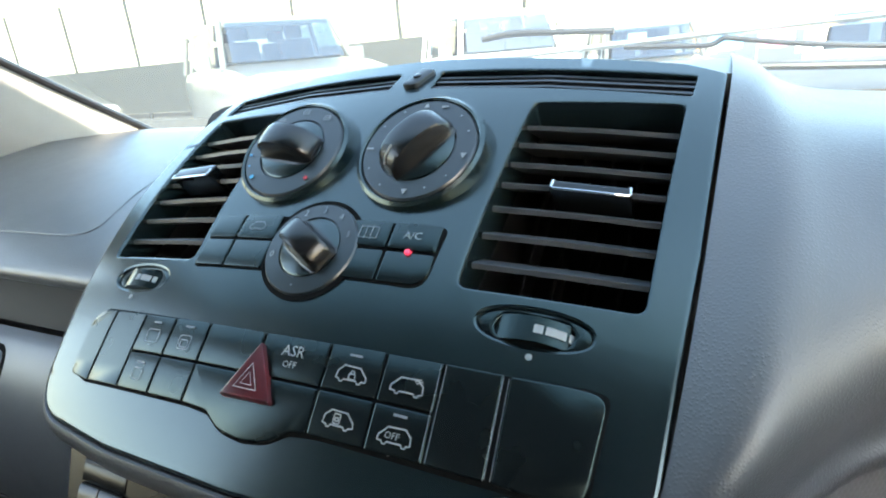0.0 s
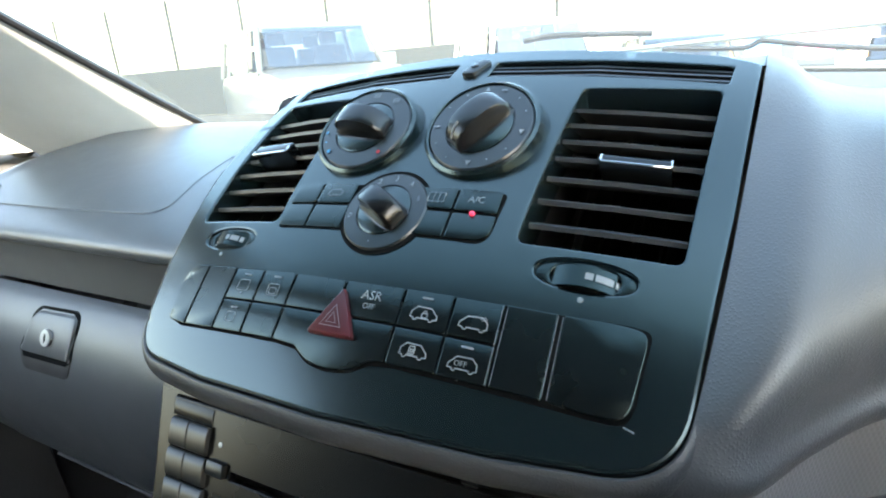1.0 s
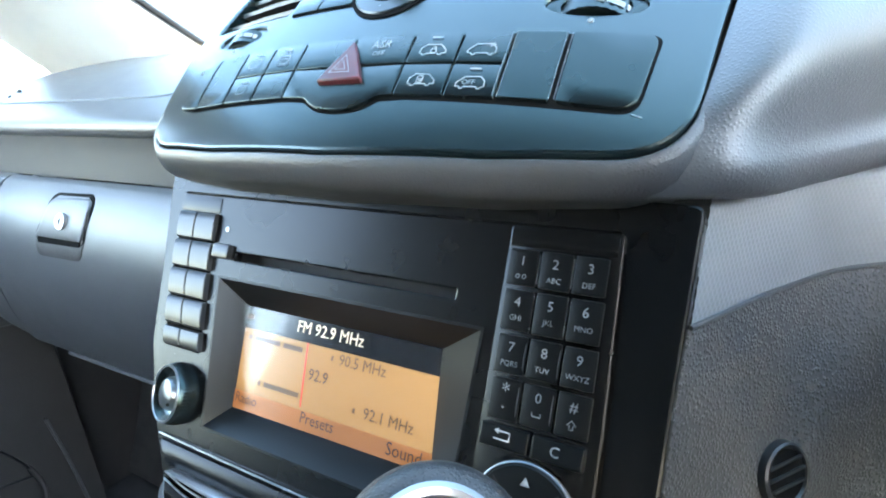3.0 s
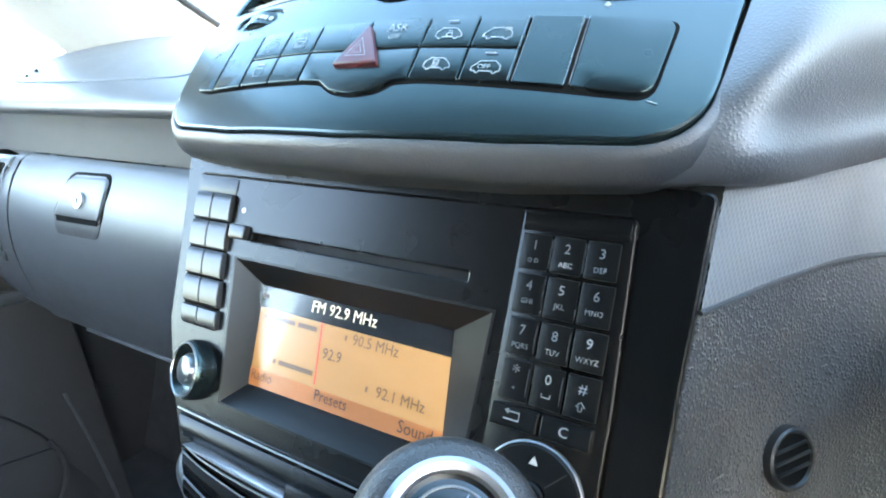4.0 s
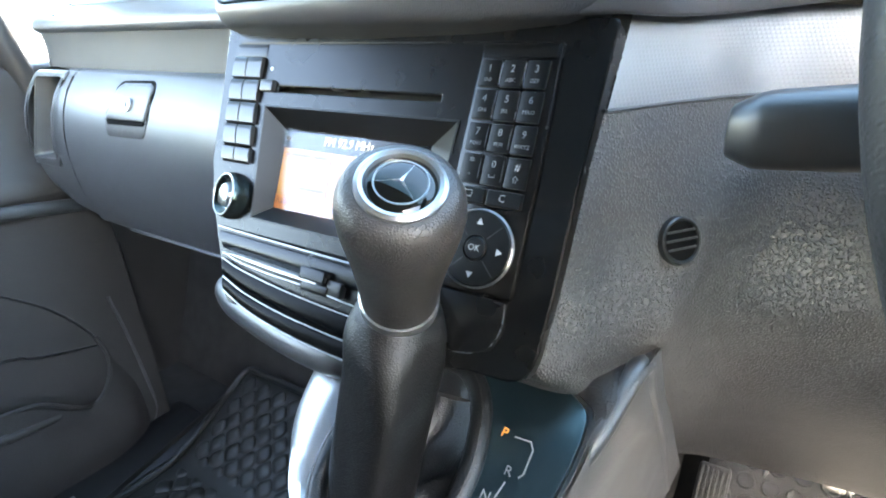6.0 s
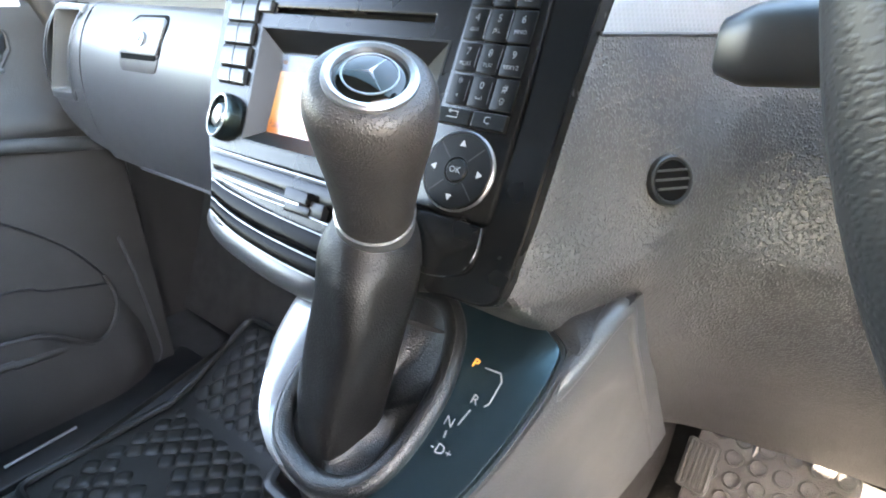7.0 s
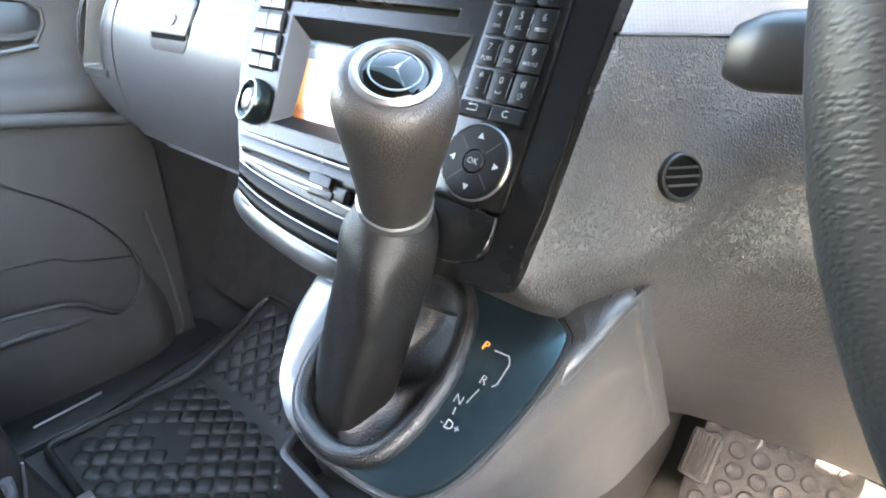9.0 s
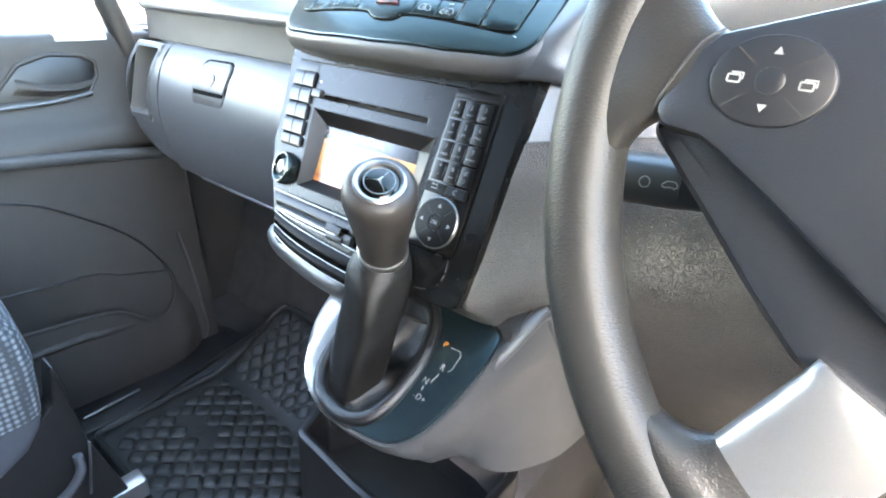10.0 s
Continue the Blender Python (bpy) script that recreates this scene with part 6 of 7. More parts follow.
# ======================= floor, mat, pedal =======================
FZ = 0.45
floor = tagged(finish("floor", box(-0.86, -1.6, FZ - 0.05, 0.86, 0.70, FZ, 0.0), CARPET), "grey carpeted cabin floor", "floor", kind="structure")
tagged(finish("wall_front", sheet([[(-0.86, 0.30, 0.45), (0.0, 0.30, 0.45), (0.86, 0.42, 0.45)], [(-0.86, 0.36, 0.60), (0.0, 0.36, 0.60), (0.86, 0.46, 0.60)], [(-0.86, 0.45, 0.9), (0.0, 0.45, 0.9), (0.86, 0.50, 0.9)], [(-0.86, 0.52, 1.22), (0.0, 0.52, 1.22), (0.86, 0.52, 1.22)]], 3, 4, 0.02), CARPET), "carpeted bulkhead behind the dashboard", "bulkhead", kind="structure")
tunnel = thing("centre_tunnel", "dark carpeted centre tunnel below the radio", "tunnel")
part("cover", sheet([[(-0.13, 0.34, 0.45), (-0.125, 0.16, 0.45), (-0.12, 0.06, 0.45)], [(-0.13, 0.34, 0.70), (-0.125, 0.16, 0.70), (-0.12, 0.06, 0.66)], [(0.14, 0.34, 0.70), (0.14, 0.20, 0.70), (0.13, 0.06, 0.66)], [(0.14, 0.34, 0.45), (0.14, 0.20, 0.45), (0.13, 0.06, 0.45)]], 4, 4), DOORP, tunnel)
mat_ = thing("floor_mat", "black moulded rubber floor mat with rows of raised studs", "floor mat")
MX0, MX1, MY0 = -0.568, -0.140, -0.138


def mat_z(y):
    return FZ + 0.012 + max(0.0, y - 0.10) * 0.55


def on_mat(x, y, h=0.0):
    return Vector((x, y, mat_z(y) + h))


part("sheet", plate(rpoly([(MX0, MY0), (MX1, MY0), (MX1, 0.26), (MX0, 0.26)], 0.02, 5), on_mat, 0.0, 0.012, 0.003, ys=[-0.12 + 0.04 * k for k in range(10)]), RUBBER, mat_)
part("rim", tube([on_mat(x, y, 0.004) for x, y in subdiv(rpoly([(MX0, MY0), (MX1, MY0), (MX1, 0.26), (MX0, 0.26)], 0.02, 5), 0.05)], 0.006, 8, closed=True), RUBBER, mat_)
verts, faces = [], []
E1, E2 = Vector((0.0190, 0.0182)), Vector((0.0200, -0.0186))
for j in range(-24, 24):
    for i in range(-24, 24):
        x, y = Vector((-0.3779, -0.0206)) + E1 * i + E2 * j
        if not (MX0 + 0.022 < x < MX1 - 0.022 and MY0 + 0.020 < y < 0.245) or (abs(x + 0.462) < 0.050 and abs(y + 0.014) < 0.018):
            continue
        b = len(verts)
        for k, h in ((1.0, 0.0), (0.91, 0.0014), (0.70, 0.0027), (0.38, 0.0033)):
            for a in range(16):
                ang = 2 * math.pi * a / 16
                ca, sa = math.cos(ang), math.sin(ang)
                q = 0.485 * k / (abs(ca) ** 3.8 + abs(sa) ** 3.8) ** (1 / 3.8)
                px_, py_ = E1 * q * ca + E2 * q * sa
                verts.append(on_mat(x + px_, y + py_, h))
        for q in range(3):
            for a in range(16):
                c_ = (a + 1) % 16
                faces.append((b + q * 16 + a, b + q * 16 + c_, b + (q + 1) * 16 + c_, b + (q + 1) * 16 + a))
        faces.append(tuple(b + 48 + a for a in range(16)))
me = bpy.data.meshes.new("studs")
me.from_pydata([tuple(v) for v in verts], [], faces)
me.materials.append(RUBBER)
for p in me.polygons:
    p.use_smooth = True
st = new("studs", me)
st.parent = mat_
tagged(st, "rows of raised rubber studs", kind="stuff")

pedal = thing("brake_pedal", "black rubber brake pedal pad with round dimples", "pedal")
PMM = Matrix.Translation((0.262, 0.30, 0.640)) @ Matrix.Rotation(radians(48), 4, "X")
pp = lambda x, y, h: PMM @ Vector((x, y, h))
part("pad", plate(rpoly([(-0.075, -0.060), (0.075, -0.060), (0.075, 0.055), (-0.075, 0.055)], 0.012, 4), pp, 0.0, 0.012, 0.003), LOWER, pedal)
for j in range(5):
    for i in range(6):
        part("dimple", lathe([(0.0095, -0.001), (0.0092, 0.003), (0.0075, 0.0042), (0.0055, 0.0032), (0.0, 0.003)], PMM @ Matrix.Translation((-0.060 + 0.0235 * i + (0.0 if j % 2 else 0.004), -0.046 + 0.0225 * j, 0)), 16), LOWER, pedal)
part("arm", tube([PMM @ Vector((-0.02, 0.03, -0.012)), (0.25, 0.40, 0.76), (0.25, 0.44, 0.95)], 0.012, 8), BLACK, pedal)
rest = thing("pedal_block", "ribbed grey plastic block beside the brake pedal", "pedal")
RMM = Matrix.Translation((0.196, 0.285, 0.655)) @ Matrix.Rotation(radians(48), 4, "X")
rp = lambda x, y, h: RMM @ Vector((x, y, h))
part("block", plate(rrect(-0.016, -0.030, 0.016, 0.024, 0.004, 3), rp, 0.004, 0.02, 0.002), LOWER, rest)
for i in range(6):
    part("rib", tube([rp(-0.0125 + 0.005 * i, -0.026, 0.005), rp(-0.0125 + 0.005 * i, 0.020, 0.005)], 0.0014, 6), LOWER, rest)

# ======================= passenger door =======================
door = thing("passenger_door", "closed passenger door with dark grey plastic lining, pull handle and map pocket", "car door")
DY = (-1.2, -0.7, -0.35, -0.10, 0.05, 0.13, 0.17)


def door_row(z, x):
    return [(x, y, z) for y in DY]


part("lining", sheet([door_row(0.42, -0.70), door_row(0.50, -0.705), door_row(0.66, -0.72), door_row(0.80, -0.735), door_row(0.885, -0.742), door_row(0.905, -0.735), door_row(0.93, -0.742), door_row(0.96, -0.765),
                      door_row(1.02, -0.785), door_row(1.065, -0.79), door_row(1.085, -0.80), door_row(1.09, -0.85)], 4, 4), DOORP, door)
part("front_edge", sheet([[(-0.70, 0.17, 0.42), (-0.72, 0.17, 0.66), (-0.742, 0.17, 0.9), (-0.80, 0.17, 1.085)], [(-0.80, 0.19, 0.42), (-0.80, 0.19, 0.66), (-0.80, 0.19, 0.9), (-0.83, 0.19, 1.085)]], 3, 3), DOORP, door)


def on_door(y, z, h=0.0):
    X = [(0.42, -0.70), (0.50, -0.705), (0.66, -0.72), (0.80, -0.735), (0.885, -0.742), (0.905, -0.735), (0.93, -0.742), (0.96, -0.765), (1.02, -0.785), (1.065, -0.79), (1.085, -0.80)]
    for (za, xa), (zb, xb) in zip(X, X[1:]):
        if za <= z <= zb:
            return Vector((xa + (xb - xa) * (z - za) / (zb - za) + h, y, z))
    return Vector((-0.70 + h, y, z))


recess = rpoly([(-0.110, 0.984), (-0.020, 0.985), (0.041, 0.991), (0.063, 1.018), (0.065, 1.040), (0.045, 1.052), (-0.005, 1.056), (-0.050, 1.042)], [0.004, 0.02, 0.012, 0.012, 0.010, 0.012, 0.02, 0.02], 6)
# flat plate on the lining; black colour paints the recess's shade
part("handle_recess", plate(recess, on_door, 0.002, 0.004, 0.001), BLACK, door, "handle recess as a flat plate, its inner shade painted black")
part("recess_rim", tube([on_door(y, z, 0.003) for y, z in recess], 0.0035, 8, closed=True, up=Vector((1, 0, 0))), DOORP, door)
part("door_pull", sheet([[on_door(-0.060, 1.022, 0.004), on_door(-0.02, 1.012, 0.010), on_door(0.02, 1.009, 0.010), on_door(0.052, 1.012, 0.004)], [on_door(-0.060, 1.012, 0.010), on_door(-0.02, 1.003, 0.020), on_door(0.02, 1.001, 0.018), on_door(0.050, 1.004, 0.006)],
                         [on_door(-0.070, 0.998, 0.004), on_door(-0.02, 0.993, 0.006), on_door(0.02, 0.994, 0.006), on_door(0.044, 0.999, 0.004)]], 4, 4), DOORP, door, "moulded pull grip")
part("recess_lip", tube(crom([on_door(-0.40, 0.968, 0.004), on_door(-0.20, 0.975, 0.005), on_door(-0.085, 0.981, 0.006), on_door(-0.021, 0.983, 0.006), on_door(0.046, 0.991, 0.004)], 5), 0.004, 8), SMOOTHDASH, door)
part("window_frame", tube(crom([(-0.800, 0.132, 1.050), (-0.800, 0.110, 1.135), (-0.796, 0.055, 1.30), (-0.785, -0.10, 1.52), (-0.765, -0.36, 1.76)], 5), 0.019, 10), DOORP, door)
part("corner_trim", loft([[(-0.815, y0, z), (-0.792, y0 + 0.004, z), (-0.786, (y0 + y1) / 2, z), (-0.792, y1 - 0.004, z), (-0.815, y1, z)] for z, y0, y1 in ((1.075, 0.010, 0.100), (1.10, 0.016, 0.098), (1.16, 0.018, 0.082), (1.24, 0.000, 0.052), (1.36, -0.045, -0.015), (1.50, -0.130, -0.105))]), PILLAR, door, "pale grey trim at the front corner of the window")
# armrest roll in paler grey than the lining, painting its top highlight
part("arm_line", tube(crom([on_door(-0.60, 0.915, 0.004), on_door(-0.20, 0.908, 0.004), on_door(0.0, 0.893, 0.004), on_door(0.14, 0.875, 0.004)], 5), 0.011, 10), BANDM, door)
pk = crom([(-0.672, -0.60, 0.665), (-0.672, -0.30, 0.645), (-0.672, -0.112, 0.630), (-0.672, -0.041, 0.621), (-0.674, -0.015, 0.609), (-0.677, 0.008, 0.589), (-0.684, 0.037, 0.566), (-0.688, 0.061, 0.567), (-0.695, 0.085, 0.593), (-0.702, 0.094, 0.630), (-0.713, 0.088, 0.661)], 5)
part("pocket_rim", tube(pk, 0.0036, 8), DOORP, door)
part("pocket_front", sheet([[(-0.669, -0.60, 0.662), (-0.669, -0.30, 0.642), (-0.669, -0.112, 0.627), (-0.669, -0.041, 0.618), (-0.681, 0.037, 0.563), (-0.692, 0.085, 0.590), (-0.703, 0.094, 0.63)],
                            [(-0.660, -0.60, 0.56), (-0.655, -0.30, 0.55), (-0.652, -0.14, 0.52), (-0.655, -0.02, 0.50), (-0.660, 0.050, 0.48), (-0.675, 0.100, 0.50), (-0.700, 0.125, 0.55)],
                            [(-0.68, -0.60, 0.44), (-0.675, -0.30, 0.44), (-0.672, -0.14, 0.44), (-0.672, -0.02, 0.43), (-0.675, 0.055, 0.42), (-0.69, 0.110, 0.43), (-0.705, 0.135, 0.46)]], 4, 4), DOORP, door)
arc = crom([on_door(-0.60, 0.87, 0.002), on_door(-0.30, 0.862, 0.002), on_door(-0.12, 0.838, 0.002), on_door(-0.016, 0.779, 0.002), on_door(0.044, 0.728, 0.002), on_door(0.078, 0.681, 0.002), on_door(0.098, 0.638, 0.002)], 5)
part("panel_seam", tube(arc, 0.0022, 6), BLACK, door)
part("lower_seam", tube(crom([on_door(-0.6, 0.705, 0.002), on_door(-0.083, 0.685, 0.002), on_door(0.004, 0.665, 0.002), on_door(0.093, 0.643, 0.002)], 4), 0.0020, 6), BLACK, door)
part("pocket_ridge", tube(crom([(-0.662, -0.60, 0.600), (-0.662, -0.125, 0.597), (-0.663, -0.076, 0.593), (-0.668, -0.031, 0.586), (-0.676, -0.005, 0.580)], 5), 0.0065, 10), DOORP, door)
seal = tube(crom([(-0.716, 0.125, 0.719), (-0.712, 0.136, 0.647), (-0.708, 0.144, 0.572), (-0.706, 0.150, 0.494), (-0.704, 0.142, 0.466), (-0.698, 0.113, 0.431)], 5), 0.0026, 8)
part("door_seal", seal, SMOOTHDASH, door, "pale grey door seal")
sill = thing("door_sill", "dark plastic door sill with a bright edge strip", "door sill")
part("cover", box(-0.72, -1.3, 0.44, -0.585, 0.20, 0.462, 0.006), BLACK, sill)
part("edge_strip", tube([(-0.623, -0.134, 0.466), (-0.631, -0.034, 0.466)], 0.0024, 6), SILVER, sill)

# ======================= passenger seat =======================
FABRIC = material("woven_grey_fabric", (0.085, 0.095, 0.105), 0.95, grain=0.8, grain_size=0.003, vary=0.25, vary_size=0.004)
fnt = FABRIC.node_tree
fv, fr, fc, fb = (fnt.nodes.new(k) for k in ("ShaderNodeTexVoronoi", "ShaderNodeMapRange", "ShaderNodeMix", "ShaderNodeBump"))
fv.inputs["Scale"].default_value, fv.inputs["Randomness"].default_value = 1 / 0.0075, 0.08
fr.inputs[1].default_value, fr.inputs[2].default_value, fr.inputs[3].default_value, fr.inputs[4].default_value = 0.15, 0.55, 1.0, 0.0
fc.data_type = "RGBA"
fc.inputs["A"].default_value, fc.inputs["B"].default_value = (0.045, 0.052, 0.060, 1), (0.24, 0.27, 0.29, 1)
fb.inputs["Strength"].default_value, fb.inputs["Distance"].default_value = 0.8, 0.002
fnt.links.new(fnt.nodes.new("ShaderNodeTexCoord").outputs["Object"], fv.inputs["Vector"])
fnt.links.new(fv.outputs["Distance"], fr.inputs[0])
fnt.links.new(fr.outputs[0], fc.inputs["Factor"])
fnt.links.new(fr.outputs[0], fb.inputs["Height"])
fnt.links.new(fc.outputs["Result"], fnt.nodes["Principled BSDF"].inputs["Base Color"])
fnt.links.new(fb.outputs[0], fnt.nodes["Principled BSDF"].inputs["Normal"])
SEATSIDE = material("smooth_grey_fabric", (0.06, 0.066, 0.078), 0.9, grain=0.4, grain_size=0.001, vary=0.1)
seat = thing("passenger_seat", "passenger seat with grey woven cushion and plain dark side bolster", "car seat")
SEAT_TOP = [(-0.80, 0.73), (-0.80, 0.85), (-0.60, 0.860), (-0.35, 0.862), (-0.27, 0.853), (-0.235, 0.840), (-0.219, 0.816), (-0.2135, 0.774), (-0.2170, 0.735), (-0.2205, 0.703), (-0.30, 0.700), (-0.60, 0.70)]
SEAT_LOW = [(-0.80, 0.60), (-0.80, 0.698), (-0.50, 0.699), (-0.2205, 0.701), (-0.228, 0.680), (-0.244, 0.658), (-0.284, 0.634), (-0.36, 0.622), (-0.50, 0.61)]


def seat_body(prof):
    secs_ = []
    for x, k in ((-0.705, 0.80), (-0.690, 0.94), (-0.64, 1.0), (-0.50, 1.01), (-0.41, 1.0), (-0.368, 0.985), (-0.352, 0.955), (-0.346, 0.90)):
        secs_.append([(x, -0.55 + (y + 0.55) * k, 0.72 + (z - 0.72) * k) for y, z in prof])
    return loft(secs_, smooth=3)


part("cushion", seat_body(SEAT_TOP), FABRIC, seat, "grey woven cushion")
part("side_bolster", seat_body(SEAT_LOW), SEATSIDE, seat)
part("seam", tube(crom([(-0.352, -0.235 - 0.01, 0.712), (-0.352, -0.245, 0.690), (-0.352, -0.258, 0.668), (-0.352, -0.300, 0.645)], 4), 0.0015, 6), SMOOTHDASH, seat)
on_side = lambda y, z, h: Vector((-0.385 + h, y, z))
part("side_trim", plate(rpoly([(-0.80, 0.465), (-0.157, 0.465), (-0.157, 0.500), (-0.190, 0.622), (-0.199, 0.720), (-0.204, 0.763), (-0.216, 0.700), (-0.30, 0.625), (-0.80, 0.62)], 0.004, 3), on_side, 0.02, 0.03, 0.004), BLACK, seat, "black plastic seat side trim")
part("edge_strip", tube(crom([(-0.360, -0.191, 0.627), (-0.360, -0.197, 0.59), (-0.360, -0.206, 0.545)], 4), 0.0018, 6), STEEL, seat)
part("lever", tube(crom([(-0.352, -0.209, 0.622), (-0.350, -0.212, 0.595), (-0.350, -0.235, 0.572), (-0.352, -0.28, 0.56)], 4), 0.006, 8), SEATSIDE, seat, "curved grey adjuster lever")
part("rail_end", box(-0.395, -0.185, 0.482, -0.362, -0.135, 0.512, 0.004), STEEL, seat, "bare steel end of the seat rail")
part("backrest", loft([[(x, y + 0.02 * abs(x + 0.52) * 4, z) for y, z in ((-0.80, 0.72), (-0.70, 0.74), (-0.76, 1.05), (-0.84, 1.36), (-0.90, 1.40), (-0.95, 1.36), (-0.90, 0.9))] for x in (-0.72, -0.68, -0.52, -0.38, -0.35)], smooth=3), FABRIC, seat)
part("base", box(-0.66, -0.80, FZ, -0.40, -0.27, 0.63, 0.01), BLACK, seat)
# ======================= shell: pillars, roof, glass =======================
def pillar(s):
    inner = [Vector((s * x, y, z)) for x, y, z in ((0.622, 0.50, 1.185), (0.633, 0.321, 1.30), (0.645, 0.01, 1.50), (0.663, -0.44, 1.79))]
    outer = [Vector((s * x, y, z)) for x, y, z in ((0.80, 0.31, 1.185), (0.815, 0.182, 1.30), (0.80, -0.06, 1.50), (0.76, -0.44, 1.77))]
    secs = []
    for a, b in zip(crom(inner, 5), crom(outer, 5)):
        m = a.lerp(b, 0.5) + Vector((-s * 0.020, -0.030, 0.012))
        q1, q3 = a.lerp(b, 0.2) + Vector((-s * 0.016, -0.020, 0.010)), a.lerp(b, 0.8) + Vector((-s * 0.012, -0.022, 0.004))
        o1, o2 = a.lerp(b, 0.2) + Vector((s * 0.03, 0.03, 0.03)), b + Vector((s * 0.03, 0.02, 0.02))
        secs.append([a, q1, m, q3, b, o2, o1])
    return loft(secs)


for s, nm in ((-1, "passenger"), (1, "driver")):
    p = thing("windscreen_pillar", "pale grey trimmed windscreen pillar with black rubber seal", "car pillar", "windscreen pillars")
    part("trim", pillar(s), PILLAR, p)
    part("rubber_seal", tube([Vector((s * x, y, z)) for x, y, z in crom([(0.619, 0.505, 1.188), (0.630, 0.323, 1.303), (0.642, 0.012, 1.503), (0.660, -0.44, 1.79)], 4)], 0.0055, 8), BLACK, p)
roof = tagged(finish("ceiling", box(-0.86, -2.2, 1.79, 0.86, -0.40, 1.84, 0.0), ROOFM), "unseen fabric headlining of the cab roof, darkened to dim reflections", "ceiling", kind="structure")
# out-of-view sheet brought forward so the lower panel reflects dark
tagged(finish("ceiling", sheet([[(-0.86, -0.42, 1.80), (0.0, -0.42, 1.80), (0.86, -0.42, 1.80)], [(-0.68, -0.20, 1.650), (0.0, -0.16, 1.645), (0.68, -0.20, 1.650)]], 4, 3, 0.02), ROOFM), "unseen grey header above the windscreen, added to darken panel reflections", "ceiling", kind="structure")
tagged(finish("wall_rear", box(-0.86, -1.75, 0.40, 0.86, -1.70, 1.80, 0.0), DOORP), "dark rear wall of the cab", "wall", kind="structure")
tagged(finish("wall_left", box(-0.92, -1.75, 0.30, -0.86, 0.60, 1.085, 0.0), DOORP), "dark lower side wall of the cab", "wall", kind="structure")
tagged(finish("trim", box(-0.92, -1.75, 1.085, -0.86, -0.95, 1.80, 0.0), DOORP), "dark pillar behind the side window", "pillar", kind="structure")
tagged(finish("wall_right", box(0.86, -1.75, 0.30, 0.92, -0.95, 1.80, 0.0), DOORP), "dark pillar behind the driver's doorway", "pillar", kind="structure")
# added wall, never in view, limits light on the knee panel
tagged(finish("wall_right", box(0.86, -0.95, 0.30, 0.92, 0.34, 1.06, 0.0), DOORP), "unseen low wall beside the driver, added to cut doorway light", "wall", kind="structure")
tagged(finish("trim", box(0.86, 0.34, 0.30, 0.92, 0.60, 1.20, 0.0), DOORP), "dark front post of the driver's doorway", "pillar", kind="structure")
part("floor_extension", box(-0.86, -1.7, 0.40, 0.86, 0.6, 0.42, 0.0), BLACK, sill)
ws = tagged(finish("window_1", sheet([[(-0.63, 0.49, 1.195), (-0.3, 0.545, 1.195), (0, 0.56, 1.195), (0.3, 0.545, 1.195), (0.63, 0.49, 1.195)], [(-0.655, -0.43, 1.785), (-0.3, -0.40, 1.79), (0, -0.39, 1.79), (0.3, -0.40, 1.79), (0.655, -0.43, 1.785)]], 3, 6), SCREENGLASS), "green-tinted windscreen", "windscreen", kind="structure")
ws.visible_shadow = False

# ======================= outside =======================
ASPHALT = material("pale_dusty_asphalt", (0.042, 0.041, 0.039), 0.95, grain=0.4, grain_size=0.02, vary=0.2, vary_size=0.6)
CREAM = material("cream_rendered_wall", (0.30, 0.27, 0.20), 0.9, grain=0.3, grain_size=0.03, vary=0.08, vary_size=0.8)
CARWHITE = material("white_car_paint", (0.78, 0.78, 0.76), 0.25, coat=0.6, vary=0.03)
CARSILVER = material("grey_car_paint", (0.075, 0.075, 0.070), 0.3, metal=0.0, coat=0.6, vary=0.05)
CARDARK = material("dark_grey_car_paint", (0.022, 0.024, 0.026), 0.3, coat=0.6, vary=0.05)
CARGLASS = GLASS.copy()
CARGLASS.name = "tinted_car_glass"
for n_ in CARGLASS.node_tree.nodes:
    if n_.type == "BSDF_TRANSPARENT":
        n_.inputs[0].default_value = (0.30, 0.44, 0.55, 1)
    if n_.type == "MATH" and n_.operation == "MULTIPLY_ADD":
        n_.inputs[2].default_value = 0.22
SEATCLOTH = material("dark_car_seat_cloth", (0.020, 0.022, 0.026), 0.9, vary=0.2, vary_size=0.2)
TYRE = material("tyre_rubber", (0.02, 0.02, 0.02), 0.8)
FENCE = material("dark_fence", (0.010, 0.011, 0.009), 0.8)
ground = tagged(finish("ground", sheet([[(-300, -300, 0), (300, -300, 0)], [(-300, 300, 0), (300, 300, 0)]], 4, 4), ASPHALT), "pale dusty asphalt yard", "ground", kind="structure")


